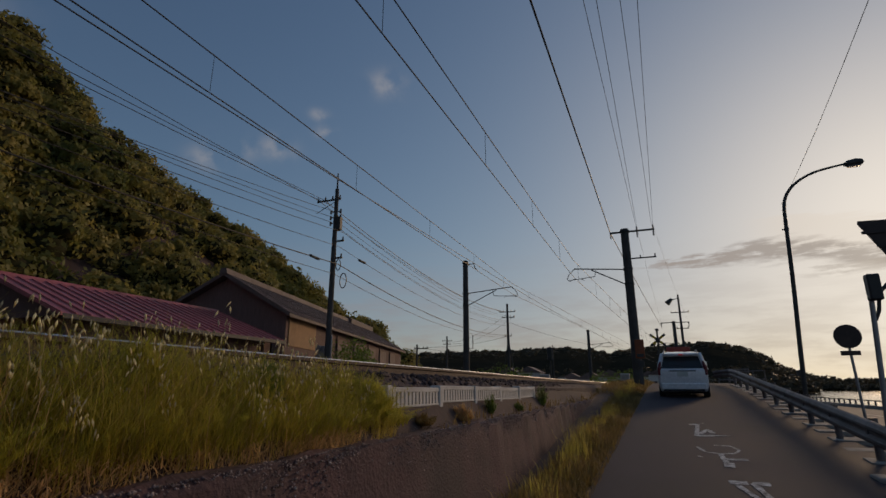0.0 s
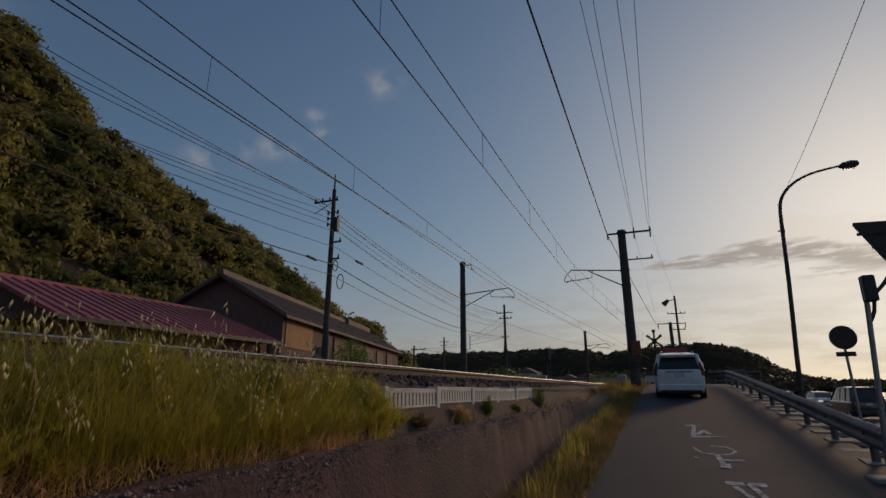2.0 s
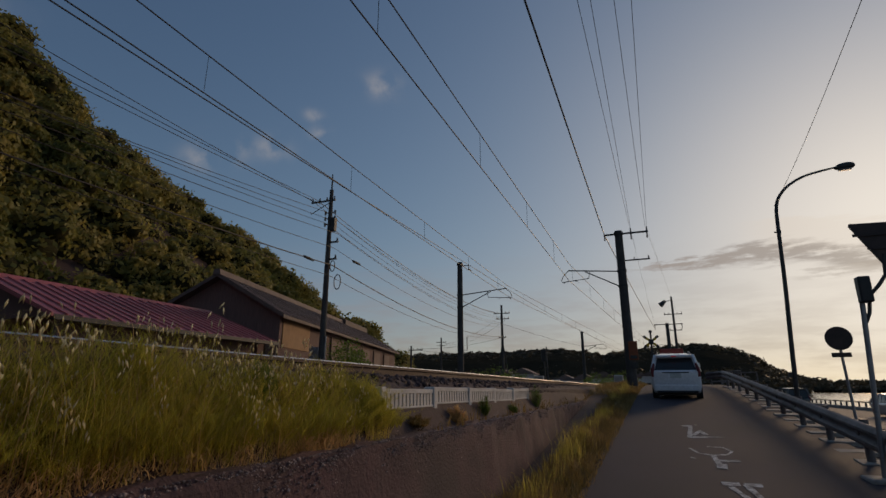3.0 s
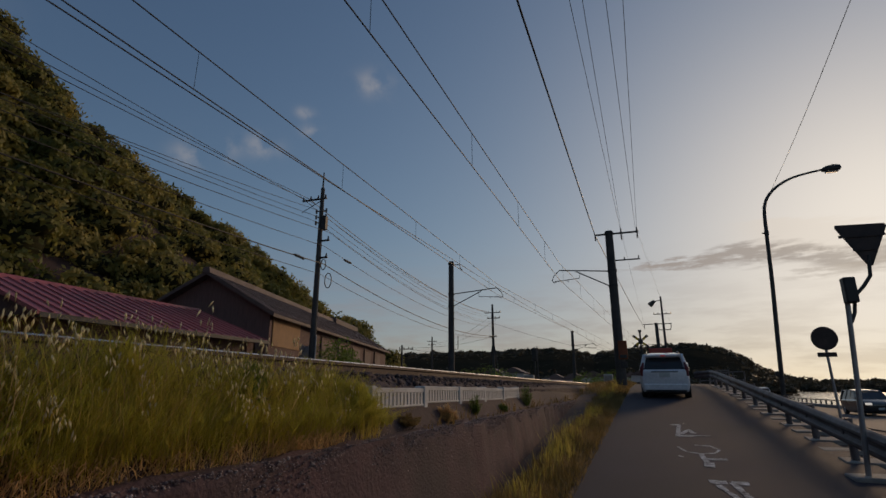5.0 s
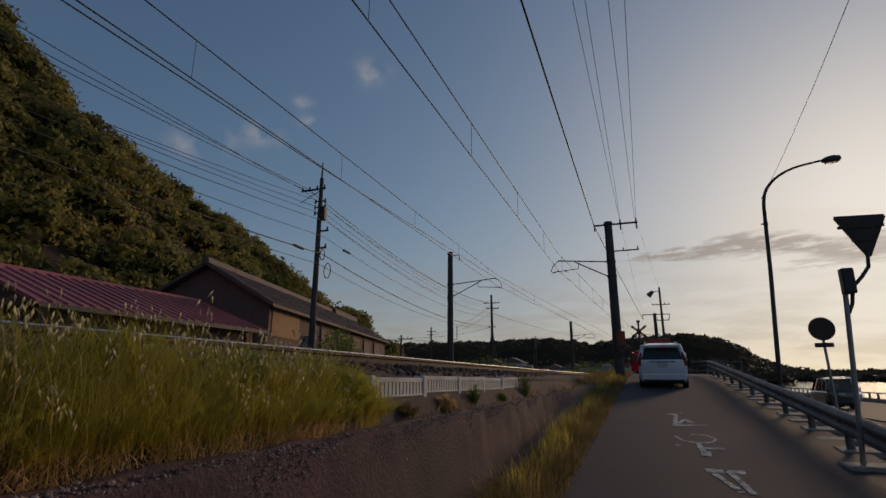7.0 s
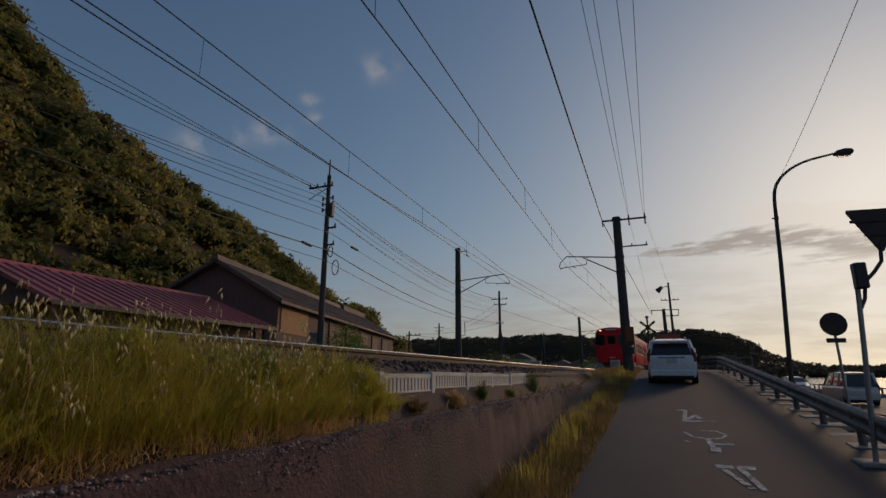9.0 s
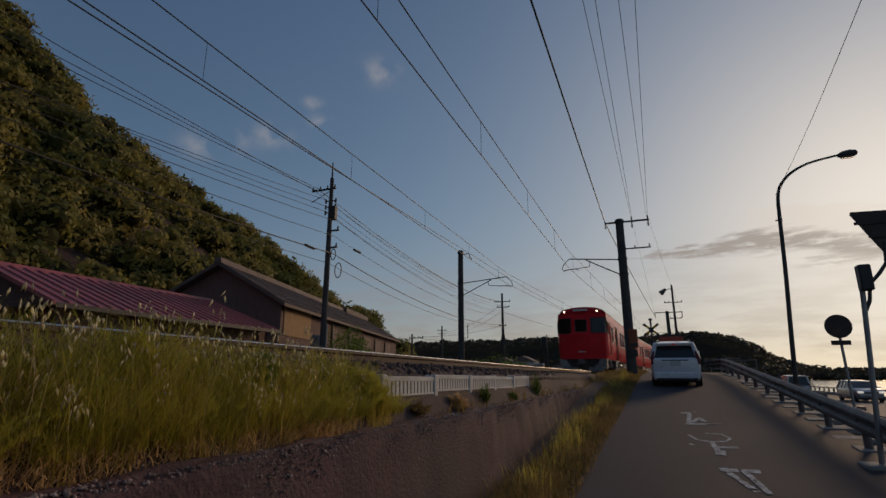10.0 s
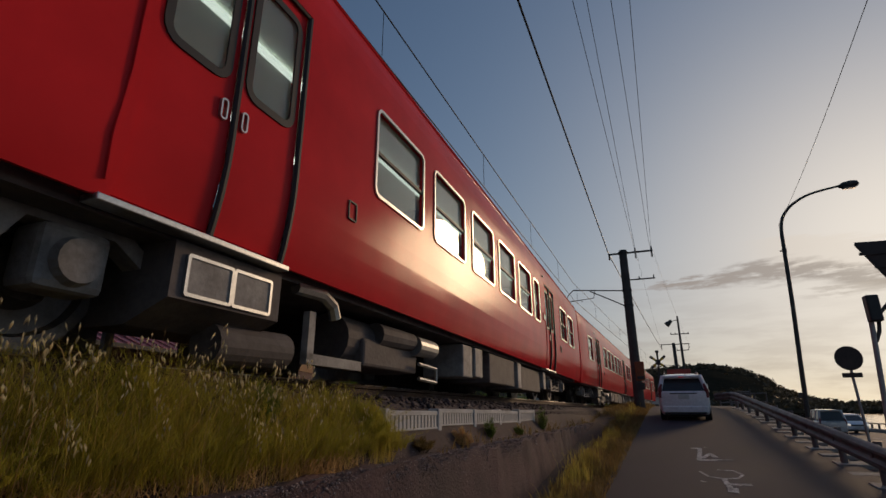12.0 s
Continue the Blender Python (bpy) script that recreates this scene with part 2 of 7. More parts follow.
M = dict(
    earth=mat("earth", (0.052, 0.031, 0.029), (0.082, 0.049, 0.044), 0.8, 0.95, bump=0.6, fine=14),
    asphalt=mat("asphalt", (0.028, 0.0210, 0.031), (0.039, 0.030, 0.043), 0.6, 0.85, bump=0.35, fine=110, stain=(0.024, 0.020, 0.024)),
    road_asphalt=mat("main_road_asphalt", (0.060, 0.052, 0.056), (0.085, 0.075, 0.078), 0.5, 0.85, bump=0.2, fine=60),
    paint_white=mat("road_paint", (0.74, 0.74, 0.72), (0.07, 0.068, 0.07), 9, 0.85, fine=60, bump=0.1),
    wall_concrete=mat("old_concrete", (0.108, 0.054, 0.058), (0.058, 0.032, 0.036), 1.6, 0.95, bump=0.8, fine=30, stretch=(1, 1, 1.2), stain=(0.060, 0.040, 0.040)),
    # darker copy of the concrete, with the shade between fence ribs painted in
    rib_gap_shade=mat("shaded_concrete", (0.10, 0.085, 0.08), (0.06, 0.052, 0.05), 4, 0.9, bump=0.3, fine=30),
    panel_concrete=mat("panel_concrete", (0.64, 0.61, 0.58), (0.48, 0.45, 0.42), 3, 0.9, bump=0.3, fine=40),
    kerb_concrete=mat("kerb_concrete", (0.40, 0.37, 0.33), (0.27, 0.25, 0.22), 3, 0.9, bump=0.3, fine=40),
    ballast=mat("ballast", (0.098, 0.066, 0.065), (0.042, 0.029, 0.031), 9, 0.95, bump=0.7, fine=30, vary=0.6, island=True),
    rail_rust=mat("rusty_rail", (0.062, 0.030, 0.022), (0.042, 0.022, 0.017), 6, 0.75, metal=0.2, bump=0.2),
    rail_head=mat("polished_rail", (0.60, 0.58, 0.56), (0.5, 0.47, 0.45), 5, 0.28, metal=1.0),
    sleeper=mat("sleeper_concrete", (0.13, 0.11, 0.10), (0.09, 0.078, 0.072), 4, 0.9, bump=0.3),
    pole_concrete=mat("pole_concrete", (0.085, 0.08, 0.075), (0.055, 0.052, 0.05), 2, 0.9, bump=0.2),
    steel_dark=mat("dark_steel", (0.05, 0.05, 0.05), (0.09, 0.085, 0.08), 6, 0.6, metal=0.6),
    steel_galv=mat("galvanised_steel", (0.36, 0.36, 0.36), (0.27, 0.27, 0.28), 5, 0.5, metal=0.7),
    wire=mat("wire", (0.03, 0.03, 0.03), (0.05, 0.045, 0.04), 5, 0.6, metal=0.4),
    insulator=mat("insulator", (0.10, 0.085, 0.075), (0.14, 0.12, 0.11), 5, 0.3),
    guard=mat("guard_rail_steel", (0.19, 0.165, 0.16), (0.115, 0.098, 0.095), 2.5, 0.6, metal=0.25, fine=25, stain=(0.085, 0.060, 0.052)),
    roof_red=mat("red_sheet_roof", (0.46, 0.125, 0.135), (0.35, 0.10, 0.11), 1.2, 0.5, fine=18, stain=(0.20, 0.085, 0.08)),
    roof_tile=mat("grey_tile_roof", (0.165, 0.112, 0.095), (0.115, 0.080, 0.070), 2, 0.75, bump=0.3, vary=0.25),
    wood_dark=mat("dark_board_wall", (0.18, 0.100, 0.088), (0.12, 0.070, 0.064), 2.5, 0.85, stretch=(8, 8, 0.6), bump=0.3, vary=0.2),
    wall_plaster=mat("tan_wall", (0.36, 0.21, 0.105), (0.26, 0.155, 0.085), 1.5, 0.85, stain=(0.16, 0.10, 0.07)),
    shutter_board=mat("shutter_board", (0.22, 0.155, 0.125), (0.15, 0.105, 0.088), 2.0, 0.85, stretch=(4, 4, 0.6), bump=0.3),
    train_red=mat("train_red_paint", (0.76, 0.034, 0.040), (0.68, 0.030, 0.036), 0.9, 0.17, fine=1.6, coat=0.0, spec=0.035, bump=0.16),
    train_seam=mat("train_dark_rubber", (0.02, 0.017, 0.017), (0.03, 0.025, 0.025), 5, 0.6),
    train_under=mat("underframe_black", (0.085, 0.070, 0.070), (0.16, 0.135, 0.130), 3, 0.8, bump=0.2, fine=25),
    train_grey=mat("underframe_grey", (0.36, 0.34, 0.33), (0.19, 0.175, 0.17), 4, 0.7, bump=0.2, fine=30),
    train_roof=mat("train_roof_grey", (0.21, 0.20, 0.20), (0.15, 0.14, 0.14), 2, 0.8),
    alu=mat("aluminium_frame", (0.62, 0.62, 0.60), (0.5, 0.5, 0.49), 4, 0.35, metal=0.9),
    interior=mat("train_interior", (0.66, 0.68, 0.60), (0.58, 0.60, 0.54), 2, 0.7),
    seat=mat("seat_blue", (0.06, 0.09, 0.20), (0.05, 0.07, 0.15), 6, 0.9),
    tyre=mat("tyre_rubber", (0.02, 0.02, 0.02), (0.03, 0.03, 0.03), 8, 0.85),
    wheel_steel=mat("wheel_steel", (0.24, 0.22, 0.21), (0.16, 0.14, 0.13), 5, 0.5, metal=0.7),
    car_white=mat("white_car_paint", (0.74, 0.74, 0.76), (0.70, 0.70, 0.72), 1, 0.3, coat=0.8),
    car_silver=mat("silver_car_paint", (0.42, 0.42, 0.43), (0.38, 0.38, 0.39), 1, 0.35, metal=0.5, coat=0.8),
    car_black=mat("black_car_paint", (0.018, 0.018, 0.02), (0.024, 0.024, 0.026), 1, 0.25, coat=1.0),
    car_maroon=mat("maroon_car_paint", (0.16, 0.02, 0.025), (0.13, 0.018, 0.02), 1, 0.3, coat=0.8),
    plastic=mat("black_plastic", (0.025, 0.025, 0.026), (0.035, 0.035, 0.035), 6, 0.6),
    red_plastic=mat("red_plastic", (0.45, 0.03, 0.02), (0.38, 0.03, 0.02), 6, 0.3),
    grey_bar=mat("plate_grey", (0.55, 0.57, 0.55), (0.48, 0.5, 0.48), 20, 0.5),
    sign_back=mat("sign_back_grey", (0.075, 0.05, 0.045), (0.05, 0.038, 0.035), 6, 0.55, metal=0.5),
    orange=mat("orange_panel", (0.24, 0.060, 0.015), (0.18, 0.048, 0.014), 6, 0.6),
    yellow=mat("yellow_paint", (0.62, 0.42, 0.03), (0.5, 0.33, 0.03), 6, 0.6),
    black_paint=mat("black_paint", (0.02, 0.02, 0.02), (0.03, 0.03, 0.03), 6, 0.5),
    white_paint=mat("white_paint", (0.72, 0.72, 0.70), (0.6, 0.6, 0.58), 6, 0.6),
    trunk=mat("bark", (0.075, 0.055, 0.04), (0.05, 0.038, 0.03), 8, 0.95, bump=0.5),
    # dark tone for the crown insides, their shade painted as colour
    crown_shade=mat("crown_inner_shade", (0.030, 0.030, 0.016), (0.042, 0.040, 0.020), 0.4, 1.0, bump=0.5, fine=5, spec=0.05),
    hill_leaf=leaf_mat("hill_foliage", (0.140, 0.155, 0.042), (0.37, 0.30, 0.088), 0.13, 0.5, 0.20),
    far_leaf=leaf_mat("far_foliage", (0.075, 0.062, 0.038), (0.105, 0.085, 0.048), 0.05, 0.3),
    shrub_leaf=leaf_mat("shrub_foliage", (0.12, 0.19, 0.035), (0.18, 0.25, 0.05), 1.0, 0.45),
    grass_tall=leaf_mat("tall_grass", (0.44, 0.40, 0.075), (0.62, 0.48, 0.12), 2.2, 0.65),
    weed_green=leaf_mat("feathery_weed", (0.40, 0.38, 0.055), (0.62, 0.53, 0.095), 2.6, 0.62),
    grass_dry=leaf_mat("dry_grass", (0.74, 0.52, 0.28), (0.56, 0.38, 0.18), 2.0, 0.6),
    grass_verge=leaf_mat("verge_grass", (0.19, 0.140, 0.045), (0.34, 0.225, 0.085), 1.5, 0.5),
    seed=leaf_mat("seed_heads", (0.86, 0.78, 0.55), (0.76, 0.68, 0.46), 3.0, 0.55),
    far_soil=mat("far_wooded_slope", (0.030, 0.026, 0.018), (0.042, 0.036, 0.024), 0.05, 1.0, fine=0.4, spec=0.0),
    stone=mat("loose_stone", (0.46, 0.36, 0.33), (0.20, 0.145, 0.14), 9, 0.95, bump=0.4, vary=0.5, island=True),
    water=mat("sea_water", (0.05, 0.075, 0.085), (0.06, 0.085, 0.09), 0.4, 0.12, bump=0.9, fine=1.6, spec=0.6),
    train_glass=glass_mat("train_window_glass", (0.62, 0.74, 0.70), 0.02, 0.9),
    car_glass=glass_mat("car_window_glass", (0.05, 0.055, 0.06), 0.03, 0.25),
    tail_lamp=glow_mat("tail_lamp_red", (0.14, 0.012, 0.016), 0.0),
    brake_lamp=glow_mat("brake_lamp_red", (0.8, 0.06, 0.04), 0.12),
    tube=glow_mat("fluorescent_tube", (0.92, 1.0, 0.95), 1.1),
    cab_glass=glass_mat("cab_window_glass", (0.02, 0.022, 0.024), 0.05, 0.7),
    head_lamp=glow_mat("head_lamp", (1.0, 0.80, 0.58), 4.5),
    car_lamp=glow_mat("car_head_lamp", (1.0, 0.95, 0.85), 0.4),
)

# ---- mesh helpers ----


def part(name, bm, material, parent=None, label="", smooth=False):
    """Link a bmesh, or (vertices, faces), as one mesh object under a thing or a part."""
    me = bpy.data.meshes.new(name)
    if isinstance(bm, tuple):
        me.from_pydata([tuple(v) for v in bm[0]], [], [tuple(f) for f in bm[1]])
    else:
        bmesh.ops.recalc_face_normals(bm, faces=bm.faces)
        bm.to_mesh(me)
        bm.free()
    me.materials.append(M[material] if isinstance(material, str) else material)
    if smooth:
        me.polygons.foreach_set("use_smooth", [True] * len(me.polygons))
    ob = new(name, me)
    if parent:
        ob.parent = parent
    if label:
        tagged(ob, label)
    return ob


def piece(name, mesh, parent, m):
    """One more object on a shared mesh."""
    ob = new(name, mesh)
    ob.parent = parent
    ob.matrix_basis = m
    return ob


def thing(name, loc, label, category, group="", kind="", rz=0.0):
    ob = new(name)
    ob.empty_display_size = 0.1
    ob.matrix_basis = pose(*loc, 0, 0, rz)
    return tagged(ob, label, category, group, kind)


def quads(name, verts, faces_n, material, per=4, parent=None):
    """A big mesh from arrays: consecutive runs of `per` vertices make a face."""
    me = bpy.data.meshes.new(name)
    v = np.asarray(verts, dtype=np.float32).reshape(-1, 3)
    me.vertices.add(len(v))
    me.vertices.foreach_set("co", v.ravel())
    f = np.asarray(faces_n, dtype=np.int32)
    me.loops.add(f.size)
    me.loops.foreach_set("vertex_index", f.ravel())
    me.polygons.add(len(f))
    me.polygons.foreach_set("loop_start", np.arange(0, f.size, per, dtype=np.int32))
    me.update(calc_edges=True)
    me.validate()
    me.materials.append(M[material])
    ob = new(name, me)
    if parent:
        ob.parent = parent
    return ob


def box(bm, x0, x1, y0, y1, z0, z1, bevel=0.0):
    r = bmesh.ops.create_cube(bm, size=1.0, matrix=Matrix.LocRotScale(((x0 + x1) / 2, (y0 + y1) / 2, (z0 + z1) / 2), None, (x1 - x0, y1 - y0, z1 - z0)))
    if bevel:
        es = {e for v in r["verts"] for e in v.link_edges}
        bmesh.ops.bevel(bm, geom=list(es), offset=bevel, segments=2, affect="EDGES", profile=0.5)
    return bm


def cyl(bm, p, q, r0, r1=None, n=10):
    p, q = Vector(p), Vector(q)
    d = q - p
    m = Matrix.Translation((p + q) / 2) @ d.to_track_quat("Z", "Y").to_matrix().to_4x4()
    bmesh.ops.create_cone(bm, cap_ends=True, segments=n, radius1=r0, radius2=r0 if r1 is None else r1, depth=d.length, matrix=m)
    return bm


def pipe(bm, pts, r, n=6):
    """A tube through points."""
    pts = [Vector(p) for p in pts]
    rings, q, last = [], None, None
    for i, p in enumerate(pts):
        d = (pts[min(i + 1, len(pts) - 1)] - pts[max(i - 1, 0)]).normalized()
        q = d.to_track_quat("Z", "Y") if q is None else last.rotation_difference(d) @ q
        last = d
        rr = r[i] if isinstance(r, (list, tuple)) else r
        rings.append([bm.verts.new(p + q @ Vector((rr * math.cos(2 * math.pi * k / n), rr * math.sin(2 * math.pi * k / n), 0))) for k in range(n)])
    for a, b in zip(rings, rings[1:]):
        for k in range(n):
            bm.faces.new((a[k], a[(k + 1) % n], b[(k + 1) % n], b[k]))
    bm.faces.new(rings[0][::-1])
    bm.faces.new(rings[-1])
    return bm


def extrude(bm, profile, a, b, axis="y"):
    """Sweep a closed profile (pairs in the plane across the axis) from a to b."""
    def at(u, v, w):
        return (u, w, v) if axis == "y" else (w, u, v) if axis == "x" else (u, v, w)
    r0 = [bm.verts.new(at(u, v, a)) for u, v in profile]
    r1 = [bm.verts.new(at(u, v, b)) for u, v in profile]
    k = len(profile)
    for i in range(k):
        bm.faces.new((r0[i], r0[(i + 1) % k], r1[(i + 1) % k], r1[i]))
    bm.faces.new(r0[::-1])
    bm.faces.new(r1)
    return bm


def B():
    return bmesh.new()


def rounded(w, h, r, n=4):
    pts = []
    for cx, cy, a0 in ((w / 2 - r, h / 2 - r, 0), (-w / 2 + r, h / 2 - r, 90), (-w / 2 + r, -h / 2 + r, 180), (w / 2 - r, -h / 2 + r, 270)):
        for k in range(n + 1):
            a = radians(a0 + 90 * k / n)
            pts.append((cx + r * math.cos(a), cy + r * math.sin(a)))
    return pts


def ring_frame(bm, w, h, r, t, d, at):
    """A rounded rectangular frame of face width t and depth d; at(u, v, depth) gives the place."""
    o, i = rounded(w, h, r), rounded(w - 2 * t, h - 2 * t, max(r - t, 0.01))
    k = len(o)
    vo0 = [bm.verts.new(at(u, v, 0)) for u, v in o]
    vo1 = [bm.verts.new(at(u, v, d)) for u, v in o]
    vi0 = [bm.verts.new(at(u, v, 0)) for u, v in i]
    vi1 = [bm.verts.new(at(u, v, d)) for u, v in i]
    for a in range(k):
        c = (a + 1) % k
        bm.faces.new((vo1[a], vo1[c], vi1[c], vi1[a]))
        bm.faces.new((vo0[a], vo0[c], vo1[c], vo1[a]))
        bm.faces.new((vi0[a], vi0[c], vi1[c], vi1[a]))
    return bm

# ---- ground, road, track bed ----
RAIL_Z = 2.025
TRACKS = (-3.53, -7.35)


def ramp_z(y):
    if y < 0:
        return 0.0
    if y < 20:
        return 0.0713 * y
    u = min((y - 20) / 16.0, 1.0)
    return 1.426 + 0.0713 * 16 * (u - u * u / 2)


def ramp_l(y):
    return -1.13 + 0.0345 * y


def ramp_r(y):
    return 2.56 + 0.032 * y


def lerp(a, b, t):
    t = min(max(t, 0.0), 1.0)
    return a + (b - a) * t


def bend(y):
    """How far the tracks swing to the right beyond the straight."""
    if y < 12:
        return 0.0
    if y < 34:
        return 0.065 * (y - 12) ** 2 / 44.0
    if y < 80:
        return 0.715 + 0.065 * (y - 34) + 0.0014 * max(y - 50, 0) ** 2
    return 4.965 + 0.075 * (y - 80)


def smooth(a, b, t):
    t = min(max(t, 0.0), 1.0)
    return a + (b - a) * t * t * (3 - 2 * t)


RIDGE = ((-60, 48), (10, 44), (25, 37.5), (33, 34), (44, 28.5), (57, 25.5), (67, 21.5), (76, 17.5), (81, 9.0), (86, 1.5), (400, 1.5))


def hill_z(x, y):
    y = min(max(y, -60), 400)
    for (a, ha), (b, hb) in zip(RIDGE, RIDGE[1:]):
        if y <= b:
            top = lerp(ha, hb, (y - a) / (b - a))
            break
    u = (-x - 31.0) / 29.0
    if u <= 0:
        return 1.5
    base = lerp(1.5, top, u ** 0.9) if u < 1 else top + (u - 1) * 3.0
    return max(base + 1.2 * noise.noise((x * 0.08, y * 0.08, 0)) * min(u * 3, 1), 1.4)


def ground_z(x, y):
    if x <= -31:
        return hill_z(x, y)
    if x < -10.2:
        return 1.5
    if x < -9.4:
        return lerp(1.5, 1.80, (x + 10.2) / 0.8)
    if x < -2.42:
        return 1.80
    edge = ramp_l(y)
    rz = ramp_z(y)
    bench = max(1.35, rz)
    if x < -2.05:
        return lerp(1.68, max(bench - 0.01, 1.34), (x + 2.30) / 0.25)
    if x < -1.96:
        return lerp(bench - 0.01, rz - 0.02, (x + 2.05) / 0.09)
    if x < edge + 0.25:
        return rz - 0.03
    right = ramp_r(y) + 0.55
    if x < right:
        return rz - 0.04
    if x < right + 2.2:
        return lerp(rz - 0.04, -0.05 if y < 60 else lerp(-0.05, 0.8, (y - 60) / 60), (x - right) / 2.2)
    if x < 18.6:
        return -0.05 if y < 60 else lerp(-0.05, 0.8, (y - 60) / 60) if x < 9.5 else -0.05
    return lerp(-0.05, -3.0, (x - 18.6) / 1.4)


def build_ground():
    xs = [-2500, -900, -400, -200, -120] + list(np.arange(-90, -31, 3.0)) + [-31, -26, -20, -15, -10.2, -9.4, -7, -4, -2.42, -2.30, -2.06, -1.96, -1.72, -1.5] + \
        list(np.arange(-1.25, 7.01, 0.25)) + [8, 9.5, 12, 16, 18.6, 20, 30, 80, 300, 900, 2500]
    ys = [-1500, -400, -120, -60, -30, -15, -8] + list(np.arange(-4, 44, 1.0)) + list(np.arange(46, 130, 4.0)) + [140, 170, 220, 300, 420, 700, 1500, 3200]
    vs = [(x, y, ground_z(float(x), float(y))) for y in ys for x in xs]
    nx = len(xs)
    fs = [(j * nx + i, j * nx + i + 1, (j + 1) * nx + i + 1, (j + 1) * nx + i) for j in range(len(ys) - 1) for i in range(nx - 1)]
    ob = part("ground", (vs, fs), "earth")
    tagged(ob, "brown earth ground rising to a wooded slope beside the railway", "ground", kind="structure")


def ribbon(name, rows, material, label, category, thick=0.06):
    """A road slab: rows of (left, right) edge points."""
    bm = B()
    prev = None
    for a, b in rows:
        a, b = Vector(a), Vector(b)
        cross = [a, a.lerp(b, 0.25), a.lerp(b, 0.5), a.lerp(b, 0.75), b]
        top = [bm.verts.new(p) for p in cross]
        bot = [bm.verts.new(p - Vector((0, 0, thick))) for p in (a, b)]
        if prev:
            pt, pb = prev
            for k in range(4):
                bm.faces.new((pt[k], pt[k + 1], top[k + 1], top[k]))
            bm.faces.new((pt[0], top[0], bot[0], pb[0]))
            bm.faces.new((pt[4], pb[1], bot[1], top[4]))
        prev = top, bot
    return tagged(part(name, bm, material), label, category, kind="structure")


def build_roads():
    rng = random.Random(3)
    rows = []
    for k in range(-10, 48):
        y = k * 0.9
        rows.append(((ramp_l(y) + rng.uniform(-0.03, 0.03), y, ramp_z(y) + 0.01), (ramp_r(y) + 0.30, y, ramp_z(y) + 0.01)))
    ribbon("road", rows, "asphalt", "narrow grey asphalt ramp road rising to a level crossing", "road")
    rows = [((9.9, y, 0.0), (16.9, y, 0.0)) for y in (-60, 0, 30, 60, 100, 160, 260)]
    ribbon("main_road", rows, "road_asphalt", "two-lane asphalt seaside road below the ramp", "road")
    bm = B()
    for k in range(-3, 26):
        box(bm, 13.25, 13.38, k * 10.0, k * 10.0 + 5.0, 0.0, 0.006)
    tagged(part("centre_line", bm, "paint_white"), "worn white dashed centre line on the seaside road", "road marking", kind="structure")
    # sea
    vs = [(19.3, -300, -1.1), (3000, -300, -1.1), (3000, 3000, -1.1), (19.3, 3000, -1.1)]
    tagged(part("water", (vs, [(0, 1, 2, 3)]), "water"), "calm grey sea with low sun glitter", "sea", kind="structure")


STOP_MARK = (
    (7.5, (((-0.16, 0.44), (0.05, 0.44), 0.13), ((0.10, 0.45), (0.30, 0.43), 0.13), ((-0.08, 0.28), (0.03, -0.24), (0.09, -0.55), 0.075),
           ((0.11, 0.42), (0.16, -0.10), (0.20, -0.60), 0.085))),
    (9.75, (((-0.34, 0.68), (-0.24, 0.22), (-0.03, 0.09), (0.18, 0.18), (0.29, 0.48), (0.20, 0.84), (-0.05, 0.88), 0.055), ((-0.04, 0.10), (-0.03, -0.92), 0.085),
            ((-0.08, -0.36), (0.29, -0.30), 0.10), ((-0.09, -0.76), (0.05, -0.78), 0.22), ((-0.38, -0.24), (-0.34, -0.20), 0.10))),
    (12.45, (((-0.18, 0.74), (-0.10, 0.80), (-0.25, -0.86), 0.095), ((-0.28, 0.72), (-0.12, 0.78), 0.12), ((-0.25, -0.84), (0.07, -0.76), 0.13), ((0.07, -0.76), (0.36, -0.73), 0.06),
             ((-0.17, -0.62), (0.02, 0.02), (0.08, -0.50), 0.10), ((0.01, 0.90), (0.04, 0.92), 0.10))),
)


def build_marking():
    """The three characters of the stop marking, written for traffic that comes down the ramp, brushed on in worn strokes."""
    rng = random.Random(17)
    for y, strokes in STOP_MARK:
        bm = B()
        for k, st in enumerate(strokes):
            pts, w = [Vector((*p, 0)) for p in st[:-1]], st[-1] / 2
            line = []
            for a, b in zip(pts, pts[1:]):
                steps = max(2, int((b - a).length / 0.06))
                line += [a.lerp(b, i / steps) for i in range(steps)]
            line.append(pts[-1])
            prev = None
            for i, p in enumerate(line):
                d = (line[min(i + 1, len(line) - 1)] - line[max(i - 1, 0)]).normalized()
                side = Vector((-d.y, d.x, 0)) * w * rng.uniform(0.72, 1.12)
                side.y *= 1.5
                row = [bm.verts.new((q.x, q.y, 0.001 * k)) for q in (p - side, p + side)]
                if prev and rng.random() > 0.03:
                    bm.faces.new((prev[0], row[0], row[1], prev[1]))
                prev = row
        ob = part("road_marking", bm, "paint_white")
        ob.matrix_basis = Matrix.Translation((0.96, y, ramp_z(y) + 0.014)) @ Matrix.Rotation(math.atan(0.0713), 4, "X")
        tagged(ob, "worn white stop character painted on the asphalt", "road marking", "stop marking on the ramp", kind="structure")


